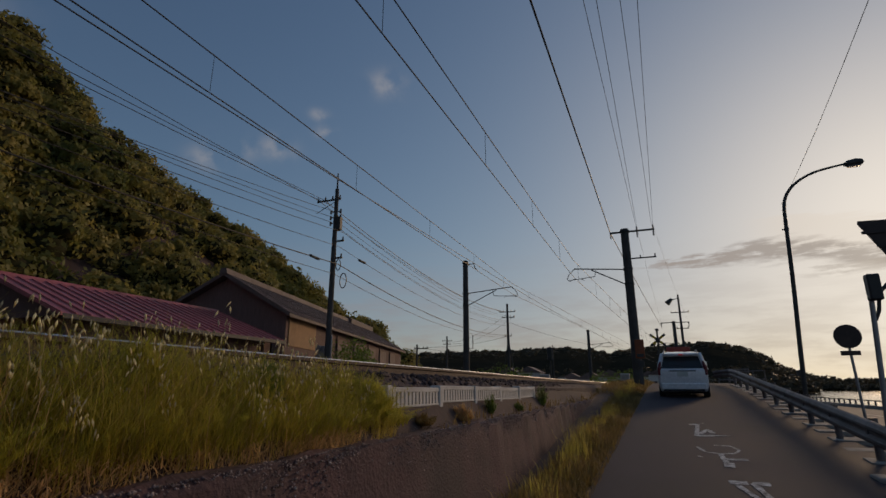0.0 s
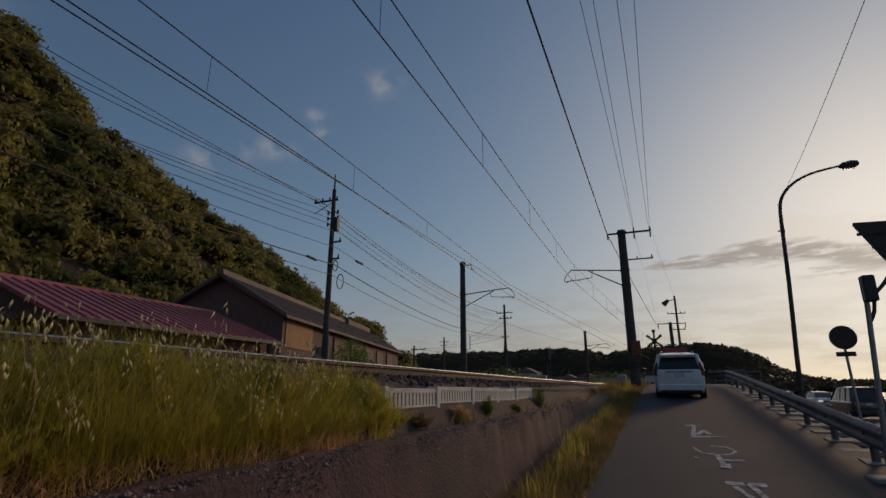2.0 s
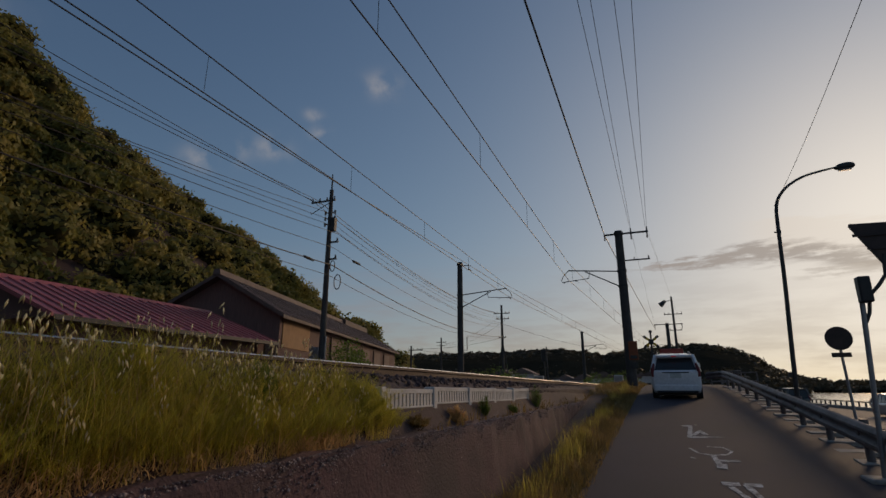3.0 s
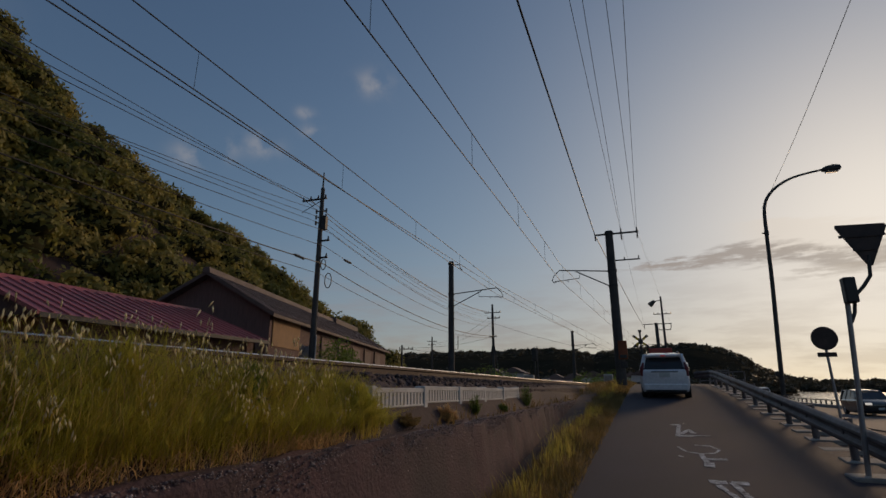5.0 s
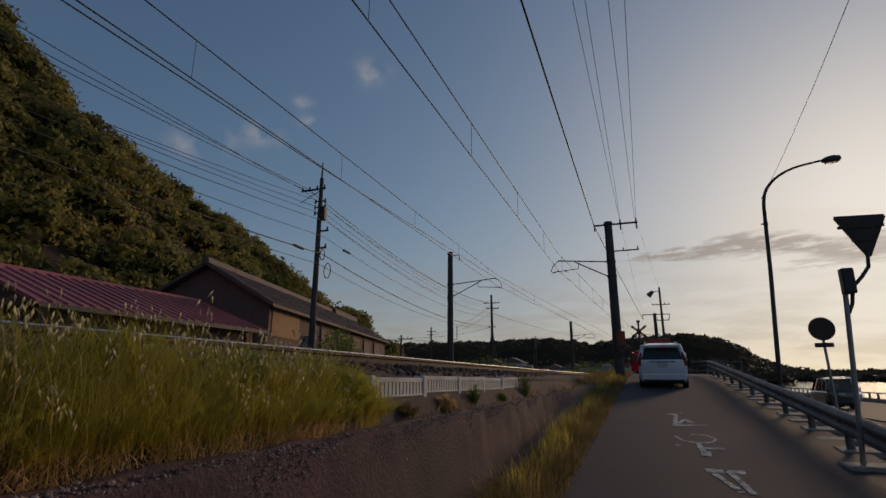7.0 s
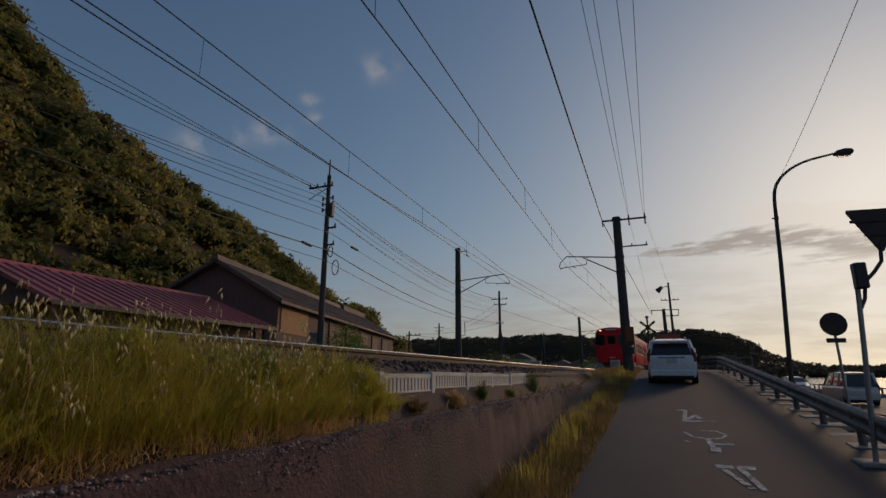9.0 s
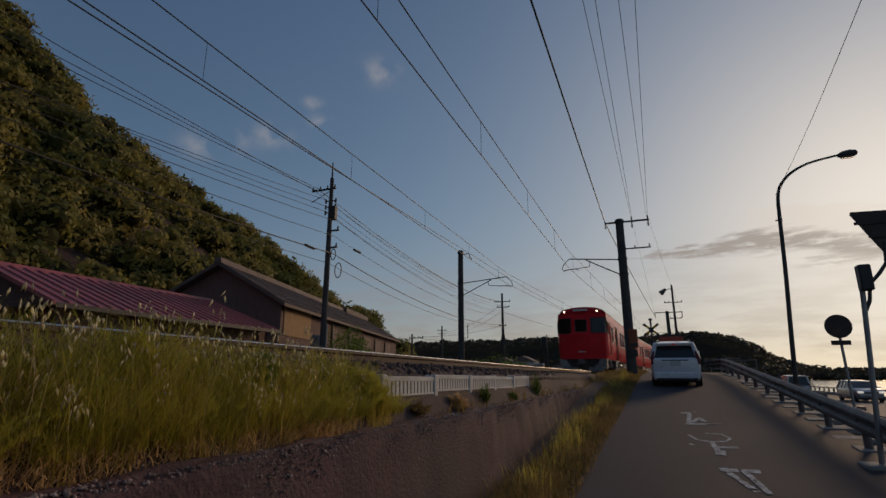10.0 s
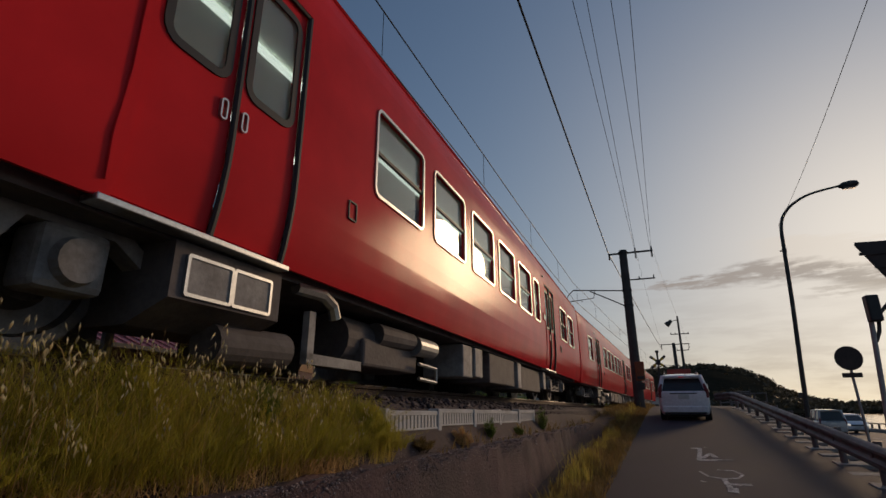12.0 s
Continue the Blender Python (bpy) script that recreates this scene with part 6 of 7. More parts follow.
def build_railcar(cab):
    """One diesel railcar; the cab end is at y = 0, the rails at z = 0."""
    root = thing("railcar", (0, 0, 0), "bright red diesel railcar with lit headlamps and silver window frames" if cab else "bright red diesel railcar coupled behind the leading car", "train", "train cars")
    y_start = 0.44 if cab else 0.05
    # side walls with window and door openings
    for s in (-1, 1):
        holes = [(a, b, *WIN_Z) for a, b in WINDOWS] + [(a, b, 0.68, 2.70) for a, b in DOORS]
        if cab:
            holes += [(0.50, 0.76, 2.0, 2.72), (0.82, 1.10, 2.0, 2.72), (1.18, 1.76, 0.90, 2.74)]
        ys = sorted({y_start, CAR_L, *[h[0] for h in holes], *[h[1] for h in holes]})
        zs = [0.66, 0.72, 0.80, 0.95, 1.12, 1.30, 1.64, 2.53, 2.70, 2.86, 3.02, 3.17]
        if cab:
            zs = sorted({*zs, 0.68, 0.90, 2.0, 2.72, 2.74})
        else:
            zs = sorted({*zs, 0.68})
        bm = B()
        cells(bm, ys, zs, holes, lambda y, z: (s * side_x(z), y, z))
        part("side_wall", solid(bm), "train_red", root, smooth=False)
        # window frames and panes
        for a, b in WINDOWS:
            w, h, cy, cz = b - a + 0.05, WIN_Z[1] - WIN_Z[0] + 0.05, (a + b) / 2, sum(WIN_Z) / 2
            bm = B()
            ring_frame(bm, w, h, 0.10, 0.032, 0.018, lambda u, v, d: (s * (HW + d - 0.002), cy + u, cz + v))
            fr = part("window_frame", bm, "alu", root)
            bm = B()
            box(bm, s * HW - 0.045, s * HW - 0.035, a, b, *WIN_Z)
            pane = part("window_pane", bm, "train_glass", fr)
            pane.visible_shadow = False
            if b - a > 0.8:
                bm = B()
                box(bm, min(s * (HW - 0.03), s * HW), max(s * (HW - 0.03), s * HW), a, b, cz - 0.02, cz + 0.015)
                part("sash_bar", bm, "train_seam", fr)
        # double doors
        for a, b in DOORS:
            mid = (a + b) / 2
            for p, q in ((a + 0.03, mid - 0.015), (mid + 0.015, b - 0.03)):
                bm = B()
                wy0, wy1 = p + 0.075, q - 0.075
                cells(bm, [p, wy0, wy1, q], [0.70, 0.85, 0.95, 1.12, 1.30, 1.66, 2.56, 2.68], [(wy0, wy1, 1.66, 2.56)], lambda y, z: (s * (side_x(z) - 0.035), y, z))
                leaf = part("door_leaf", solid(bm, 0.03), "train_red", root)
                bm = B()
                cy, cz = (wy0 + wy1) / 2, 2.11
                ring_frame(bm, wy1 - wy0 + 0.06, 0.96, 0.12, 0.055, 0.012, lambda u, v, d: (s * (HW - 0.036 + d), cy + u, cz + v))
                part("door_window_gasket", bm, "train_seam", leaf)
                bm = B()
                box(bm, s * (HW - 0.05) - 0.004, s * (HW - 0.05) + 0.004, wy0, wy1, 1.66, 2.56)
                part("door_pane", bm, "train_glass", leaf).visible_shadow = False
                bm = B()
                hy = q - 0.07 if q < mid else p + 0.07
                ring_frame(bm, 0.055, 0.14, 0.025, 0.012, 0.02, lambda u, v, d: (s * (HW - 0.034 + d), hy + u, 1.45 + v))
                part("door_handle", bm, "alu", leaf)
            bm = B()
            for yy in (b - 0.012, mid):
                pipe(bm, [(s * (side_x(z) - 0.016), yy, z) for z in (0.68, 0.80, 0.95, 1.12, 1.30, 2.0, 2.69)], 0.022, 6)
            pipe(bm, [(s * (side_x(2.69) - 0.016), a, 2.69), (s * (side_x(2.69) - 0.016), b, 2.69)], 0.018, 6)
            part("door_seal", bm, "train_seam", root)
            bm = B()
            pipe(bm, [(s * (side_x(z) - 0.020), a + 0.012, z) for z in (0.68, 0.80, 0.95, 1.12, 1.30, 2.0, 2.69)], 0.020, 6)
            part("door_seal", bm, "train_red", root)
            bm = B()
            box(bm, min(s * (HW - 0.17), s * (HW - 0.05)), max(s * (HW - 0.17), s * (HW - 0.05)), a - 0.05, b + 0.05, 0.635, 0.672, 0.006)
            part("door_step", bm, "alu", root)
            bm = B()
            pipe(bm, [(s * (HW + 0.008), a - 0.05, 2.1), (s * (HW + 0.008), a - 0.05, 1.3), (s * (side_x(0.95) + 0.008), a - 0.06, 0.95), (s * (side_x(0.74) + 0.008), a - 0.03, 0.74)], 0.008, 5)
            part("conduit", bm, "train_red", root)
            bm = B()
            box(bm, s * HW - 0.012, s * HW + 0.012, a - 0.33, a - 0.11, 1.785, 1.895)
            plate = part("number_plate", bm, "grey_bar", root, "small pale plate with plain bars")
            bm = B()
            ring_frame(bm, 0.29, 0.17, 0.01, 0.028, 0.016, lambda u, v, d: (s * (HW + d), a - 0.22 + u, 1.84 + v))
            part("plate_frame", bm, "train_red", plate)
            for v, w in ((1.862, 0.085), (1.818, 0.07)):
                bm = B()
                box(bm, s * HW - 0.014, s * HW + 0.014, a - 0.22 - w, a - 0.22 + w, v - 0.009, v + 0.009)
                part("bar", bm, "plastic", plate)
            bm = B()
            ring_frame(bm, 0.13, 0.17, 0.015, 0.014, 0.012, lambda u, v, d: (s * (HW + d), b + 0.72 + u, 1.32 + v))
            part("hatch", bm, "train_seam", root)
            bm = B()
            cyl(bm, (s * HW, a - 0.2, 2.84), (s * (HW + 0.03), a - 0.2, 2.84), 0.035, 0.02, 10)
            part("door_lamp", bm, "red_plastic", root)
        if cab:
            for a, b in ((0.50, 0.76), (0.82, 1.10)):
                bm = B()
                ring_frame(bm, b - a + 0.05, 0.77, 0.09, 0.045, 0.014, lambda u, v, d: (s * (HW + d - 0.002), (a + b) / 2 + u, 2.36 + v))
                fr = part("cab_window_gasket", bm, "train_seam", root)
                bm = B()
                box(bm, s * HW - 0.045, s * HW - 0.035, a, b, 2.0, 2.72)
                part("cab_side_pane", bm, "train_glass", fr).visible_shadow = False
            bm = B()
            cells(bm, [1.20, 1.29, 1.66, 1.74], [0.92, 1.75, 2.55, 2.72], [(1.29, 1.66, 1.75, 2.55)], lambda y, z: (s * (side_x(z) - 0.03), y, z))
            cd = part("crew_door", solid(bm, 0.03), "train_red", root)
            bm = B()
            box(bm, s * (HW - 0.05) - 0.004, s * (HW - 0.05) + 0.004, 1.29, 1.66, 1.75, 2.55)
            part("crew_door_pane", bm, "train_glass", cd).visible_shadow = False
            bm = B()
            box(bm, s * (HW - 0.02) - 0.02, s * (HW - 0.02) + 0.02, 1.18, 1.76, 0.885, 0.91)
            part("door_sill", bm, "alu", cd)
            bm = B()
            ring_frame(bm, 0.62, 1.88, 0.04, 0.025, 0.012, lambda u, v, d: (s * (HW + d - 0.012), 1.47 + u, 1.82 + v))
            part("door_seal", bm, "train_seam", cd)
            bm = B()
            for yy in (1.16, 1.78):
                pipe(bm, [(s * (HW + 0.04), yy, 1.1), (s * (HW + 0.05), yy, 1.6), (s * (HW + 0.04), yy, 2.1)], 0.012, 6)
            part("grab_rail", bm, "train_red", cd)
            bm = B()
            cyl(bm, (s * (HW - 0.02), 1.66, 1.55), (s * (HW + 0.04), 1.66, 1.55), 0.025, None, 8)
            box(bm, s * HW + 0.0 - 0.02, s * HW + 0.02, 1.60, 1.72, 1.46, 1.50)
            part("handle", bm, "alu", cd)
            bm = B()
            for yy in (1.28, 1.62):
                cyl(bm, (s * 1.30, yy, 0.66), (s * 1.30, yy, 0.18), 0.012, None, 6)
            for z in (0.42, 0.18):
                cyl(bm, (s * 1.30, 1.28, z), (s * 1.30, 1.62, z), 0.012, None, 6)
            lad = part("step_ladder", bm, "train_grey", root)
            bm = B()
            for yy in (1.28, 1.62):
                box(bm, s * 1.30 - 0.03, s * 1.30 + 0.03, yy - 0.035, yy + 0.035, 0.50, 0.66, 0.01)
            part("ladder_bracket", bm, "panel_concrete", lad)
            bm = B()
            box(bm, s * HW - 0.006, s * HW + 0.008, 0.98, 1.07, 1.62, 1.73)
            part("small_plate", bm, "grey_bar", root)
    # roof
    bm = B()
    n = 20
    xs = [(-(HW - 0.05) + (HW - 0.05) * 2 * k / n) for k in range(n + 1)]
    ys = [y_start, 0.9, CAR_L]
    cells(bm, xs, ys, [], lambda x, y: (x, y if y > 0.45 or not cab else 0.56, roof_z(x)))
    part("roof", solid(bm, 0.04), "train_roof", root, smooth=True)
    for s in (-1, 1):
        bm = B()
        pipe(bm, [(s * (HW - 0.055), y_start, SIDE_T + 0.015), (s * (HW - 0.055), CAR_L, SIDE_T + 0.015)], 0.022, 6)
        part("rain_gutter", bm, "train_red", root)
    for k in range(5):
        bm = B()
        cyl(bm, (0, 3.0 + 3.6 * k, roof_z(0) - 0.03), (0, 3.0 + 3.6 * k, roof_z(0) + 0.12), 0.26, 0.18, 14)
        part("roof_vent", bm, "train_roof", root)
    # floor, inner lining, seats
    bm = B()
    box(bm, -1.16, 1.16, 0.3, CAR_L - 0.05, 0.78, 0.90)
    part("floor", bm, "interior", root)
    bm = B()
    box(bm, -1.28, 1.28, 0.5, CAR_L - 0.05, 2.92, 2.96)
    part("inner_ceiling", bm, "interior", root)
    bm = B()
    box(bm, -1.31, 1.31, CAR_L - 0.06, CAR_L, SIDE_B, SIDE_T)
    extrude(bm, [(x, roof_z(x)) for x in xs] + [(xs[-1], SIDE_T), (xs[0], SIDE_T)], CAR_L - 0.06, CAR_L)
    part("end_wall", bm, "train_red", root)
    bm = B()
    box(bm, -1.28, 1.28, 1.85, 1.90, 0.9, 2.9)
    part("bulkhead", bm, "interior", root)
    for s in (-1, 1):
        bm = B()
        box(bm, s * 0.55 - 0.03, s * 0.55 + 0.03, 2.2, CAR_L - 0.6, 2.86, 2.90)
        part("ceiling_tube", bm, "tube", root, "lit fluorescent ceiling tube")
    for k in range(6):
        for s in (-1, 1):
            bm = B()
            y = 6.1 + 1.43 * k
            box(bm, min(s * 0.45, s * 1.26), max(s * 0.45, s * 1.26), y - 0.07, y + 0.07, 0.9, 1.95, 0.03)
            part("seat_back", bm, "seat", root)
    # front or plain end
    if cab:
        build_cab_front(root)
    else:
        bm = B()
        box(bm, -1.31, 1.31, 0.0, 0.06, SIDE_B, SIDE_T)
        extrude(bm, [(x, roof_z(x)) for x in xs] + [(xs[-1], SIDE_T), (xs[0], SIDE_T)], 0.0, 0.06)
        part("end_wall", bm, "train_red", root)
        bm = B()
        for k in range(5):
            box(bm, -0.5 - 0.02 * (k % 2), 0.5 + 0.02 * (k % 2), -0.45 + 0.09 * k, -0.38 + 0.09 * k, 0.75, 2.85)
        part("gangway_bellows", bm, "train_seam", root)
    # underframe
    bm = B()
    box(bm, -1.18, 1.18, 0.5, CAR_L - 0.4, 0.62, 0.78)
    part("sill", bm, "train_under", root)
    build_bogie(root, 3.0)
    build_bogie(root, CAR_L - 3.2)
    for s in (-1, 1):
        def under(name, x0, x1, y0, y1, z0, z1, m, bev=0.02):
            bm = B()
            a, b = sorted((s * x0, s * x1))
            box(bm, a, b, y0, y1, z0, z1, bev)
            return part(name, bm, m, root)
        bm = B()
        extrude(bm, [(s * 0.55, 0.62), (s * 1.22, 0.62), (s * 1.22, 0.30), (s * 0.92, 0.17), (s * 0.55, 0.17)], 4.42, 5.30)
        rb = part("radiator_box", bm, "train_under", root)
        bm = B()
        for y0, y1 in ((4.50, 4.85), (4.85, 5.20)):
            ring_frame(bm, y1 - y0, 0.24, 0.02, 0.02, 0.015, lambda u, v, d: (s * (1.222 + d), (y0 + y1) / 2 + u, 0.44 + v))
        part("radiator_frame", bm, "alu", rb)
        bm = B()
        for y0, y1 in ((4.51, 4.84), (4.86, 5.19)):
            box(bm, s * 1.225 - 0.004, s * 1.225 + 0.004, y0, y1, 0.33, 0.55)
        part("radiator_mesh", bm, "train_grey", rb)
        bm = B()
        cyl(bm, (s * 1.02, 4.9, 0.12), (s * 1.02, 5.6, 0.14), 0.13, None, 18)
        part("air_tank", bm, "train_under", root)
        bm = B()
        pipe(bm, [(s * 1.15, 5.55, 0.60), (s * 1.18, 5.85, 0.60), (s * 1.18, 6.0, 0.54), (s * 1.18, 6.05, 0.44)], 0.05, 8)
        part("duct", bm, "alu", root)
        bm = B()
        for y0, y1, z0, z1 in ((5.75, 5.83, 0.10, 0.46), (5.75, 6.55, 0.06, 0.14)):
            box(bm, s * 1.12 - 0.03, s * 1.12 + 0.03, y0, y1, z0, z1)
        part("bracket_frame", bm, "train_grey", root, "pale grey bracket frame")
        bm = B()
        cyl(bm, (s * 0.8, 6.5, 0.36), (s * 0.8, 8.0, 0.36), 0.24, None, 20)
        box(bm, s * 0.8 - 0.28, s * 0.8 + 0.28, 6.7, 7.9, 0.12, 0.38, 0.03)
        cyl(bm, (s * 1.02, 7.0, 0.45), (s * 1.08, 7.7, 0.45), 0.12, 0.10, 12)
        part("engine", bm, "train_under", root)
        bm = B()
        cyl(bm, (s * 1.1, 7.75, 0.42), (s * 1.1, 8.25, 0.42), 0.11, None, 16)
        part("filter_drum", bm, "steel_galv", root)
        bm = B()
        pipe(bm, [(s * 1.15, 7.8, 0.22), (s * 1.15, 8.3, 0.20), (s * 1.15, 8.3, 0.04), (s * 1.15, 7.8, 0.06)], 0.02, 6)
        part("pipe_loop", bm, "alu", root)
        under("equipment_box", 0.6, 1.2, 9.15, 9.55, 0.16, 0.60, "train_grey")
        under("equipment_box", 0.6, 1.22, 9.62, 9.98, 0.18, 0.60, "train_grey")
        under("battery_box", 0.5, 1.2, 10.4, 12.0, 0.14, 0.60, "train_under")
        under("equipment_box", 0.6, 1.22, 12.2, 12.5, 0.12, 0.60, "train_grey")
        under("fuel_tank", 0.4, 1.15, 12.8, 14.6, 0.12, 0.58, "train_under")
        under("equipment_box", 0.7, 1.2, 14.8, 15.1, 0.2, 0.6, "train_grey")
    bm = B()
    box(bm, -0.25, 0.25, CAR_L - 0.3, CAR_L + 0.25, 0.48, 0.70, 0.04)
    part("coupler", bm, "train_grey", root)
    return root


def build_cab_front(root):
    """The gangway front: swept corners, two windscreens, centre door window, roof headlamps, skirt."""
    def fy(x, z):
        u = abs(x)
        y = 0.0
        for (xa, ya), (xb, yb) in zip(FRONT[4:], FRONT[5:]):
            if xa <= u <= xb:
                y = ya + (yb - ya) * (u - xa) / (xb - xa)
        lean = max(z - 1.95, 0.0) * 0.13 + max(z - 2.95, 0.0) * 0.45
        return y + lean
    xs = [-1.36, -1.33, -1.27, -1.05, -0.55, -0.42, -0.30, 0.30, 0.42, 0.55, 1.05, 1.27, 1.33, 1.36]
    zs = [0.66, 0.80, 1.2, 1.6, 1.95, 2.08, 2.15, 2.80, 2.90, 3.02, 3.17]
    holes = [(-1.33, -0.55, 2.08, 2.90), (0.55, 1.33, 2.08, 2.90), (-0.30, 0.30, 2.15, 2.80)]
    bm = B()
    cells(bm, xs, zs, holes, lambda x, z: (x * (side_x(z) / HW), fy(x, z), z))
    part("cab_front", solid(bm, 0.04), "train_red", root)
    bm = B()
    top = [x * 0.96 for x in (-1.36, -1.05, -0.75, -0.42, 0, 0.42, 0.75, 1.05, 1.36)]
    a = [bm.verts.new((x, fy(x / 0.96, 3.17), 3.165)) for x in top]
    b = [bm.verts.new((x, fy(x / 0.96, 3.17) + 0.10, lerp(3.17, roof_z(x), 0.72))) for x in top]
    c = [bm.verts.new((x, 0.62, roof_z(x) + 0.002)) for x in top]
    for p, q in ((a, b), (b, c)):
        for k in range(len(top) - 1):
            bm.faces.new((p[k], p[k + 1], q[k + 1], q[k]))
    part("front_hood", solid(bm, 0.03), "train_red", root, smooth=True)
    # windscreens wrap the corners
    for s in (-1, 1):
        bm = B()
        cols = [s * u for u in (0.55, 0.82, 1.05, 1.27, 1.33)]
        cells(bm, cols, [2.08, 2.90], [], lambda x, z: (x, fy(x, z) + 0.025, z))
        ws = part("windscreen", bm, "cab_glass", root)
        ws.visible_shadow = False
        bm = B()
        for z in (2.08, 2.90):
            pipe(bm, [(x, fy(x, z) - 0.004, z) for x in cols], 0.024, 6)
        for x in (cols[0], cols[-1]):
            pipe(bm, [(x, fy(x, z) - 0.004, z) for z in (2.08, 2.5, 2.90)], 0.024, 6)
        part("windscreen_gasket", bm, "train_seam", ws)
        bm = B()
        pipe(bm, [(s * 1.10, fy(1.1, 2.05) - 0.03, 2.05), (s * 0.98, fy(0.98, 2.4) - 0.03, 2.45), (s * 0.93, fy(0.93, 2.7) - 0.03, 2.80)], 0.012, 5)
        pipe(bm, [(s * 1.02, fy(1.0, 2.2) - 0.035, 2.12), (s * 0.80, fy(0.8, 2.1) - 0.03, 2.02)], 0.01, 5)
        part("wiper", bm, "train_seam", ws)
        # headlamp pods on the roof corner
        bm = B()
        cyl(bm, (s * 0.90, 0.22, 3.28), (s * 0.90, 0.52, 3.28), 0.125, 0.11, 18)
        pod = part("headlamp_pod", bm, "train_red", root)
        bm = B()
        ring_frame(bm, 0.25, 0.25, 0.12, 0.05, 0.03, lambda u, v, d: (s * 0.90 + u, 0.222 - d, 3.28 + v))
        part("headlamp_rim", bm, "train_seam", pod)
        bm = B()
        cyl(bm, (s * 0.90, 0.205, 3.28), (s * 0.90, 0.218, 3.28), 0.042, None, 14)
        part("headlamp", bm, "head_lamp", pod, "lit warm headlamp")
        bm = B()
        cyl(bm, (s * 1.0, fy(1.0, 1.72) - 0.03, 1.72), (s * 1.0, fy(1.0, 1.72) + 0.02, 1.72), 0.085, 0.09, 16)
        tl = part("tail_lamp_rim", bm, "train_red", root)
        bm = B()
        cyl(bm, (s * 1.0, fy(1.0, 1.72) - 0.036, 1.72), (s * 1.0, fy(1.0, 1.72) - 0.03, 1.72), 0.06, None, 14)
        part("tail_lamp", bm, "red_plastic", tl)
        bm = B()
        pipe(bm, [(s * 1.12, fy(1.12, 1.2) - 0.04, 1.2), (s * 1.12, fy(1.12, 1.5) - 0.06, 1.5), (s * 1.12, fy(1.12, 1.8) - 0.04, 1.8)], 0.012, 6)
        part("grab_rail", bm, "train_red", root)
    bm = B()
    box(bm, -0.30, 0.30, 0.06, 0.075, 2.15, 2.80)
    cd = part("centre_window", bm, "cab_glass", root)
    bm = B()
    for x in (-0.42, 0.42):
        box(bm, x - 0.018, x + 0.018, -0.022, 0.01, 0.70, 2.05)
    box(bm, -0.42, 0.42, -0.02, 0.01, 1.93, 1.96)
    part("gangway_frame", bm, "train_red", root)
    bm = B()
    ring_frame(bm, 0.66, 0.71, 0.08, 0.05, 0.02, lambda u, v, d: (u, 0.075 - d + v * 0.10, 2.475 + v))
    part("centre_gasket", bm, "train_seam", cd)
    bm = B()
    box(bm, -0.48, 0.48, 0.18, 0.50, 3.27, 3.47, 0.03)
    dest = part("destination_box", bm, "train_red", root)
    bm = B()
    box(bm, -0.40, 0.40, 0.168, 0.178, 3.30, 3.42)
    part("destination_glass", bm, "grey_bar", dest, "pale destination blind")
    bm = B()
    box(bm, -0.20, 0.20, -0.012, 0.0, 1.02, 1.08)
    part("front_plate", bm, "grey_bar", root, "pale plate with plain bars")
    # skirt, plough, coupler, hoses
    for s in (-1, 1):
        bm = B()
        pts = [(s * 0.30, 0.02), (s * 1.00, 0.04), (s * 1.16, 0.22), (s * 1.28, 0.65), (s * 0.90, 0.65), (s * 0.80, 0.42), (s * 0.62, 0.26), (s * 0.30, 0.20)]
        extrude(bm, pts, 0.10, 0.18)
        sk = part("skirt", bm, "train_grey", root, "pale grey front skirt")
        bm = B()
        extrude(bm, [(0.14, 0.65), (0.85, 0.65), (0.55, 0.30), (0.30, 0.12), (0.14, 0.10)], min(s * 1.21, s * 1.25), max(s * 1.21, s * 1.25), "x")
        part("skirt_side", bm, "train_grey", sk)
        bm = B()
        box(bm, s * 1.24 - 0.02, s * 1.24 + 0.02, 0.32, 0.60, 0.42, 0.58)
        part("step_opening", bm, "train_seam", sk)
    bm = B()
    extrude(bm, [(-1.02, -0.10), (1.02, -0.10), (1.08, 0.05), (-1.08, 0.05)], 0.02, 0.16)
    part("plough", bm, "train_under", root)
    bm = B()
    box(bm, -0.12, 0.12, -0.34, 0.5, 0.40, 0.60, 0.04)
    box(bm, -0.17, 0.15, -0.52, -0.34, 0.36, 0.64, 0.05)
    part("coupler", bm, "train_under", root)
    bm = B()
    box(bm, -1.1, 1.1, 0.35, 0.6, 0.15, 0.66)
    part("end_sill", bm, "train_under", root)
    for x in (-0.62, -0.42, 0.40, 0.58):
        bm = B()
        pipe(bm, [(x, 0.05, 0.62), (x, -0.08, 0.50), (x * 0.95, -0.08, 0.30), (x * 0.85, 0.02, 0.24)], 0.022, 6)
        part("brake_hose", bm, "train_seam", root)


# ---- road vehicles ----


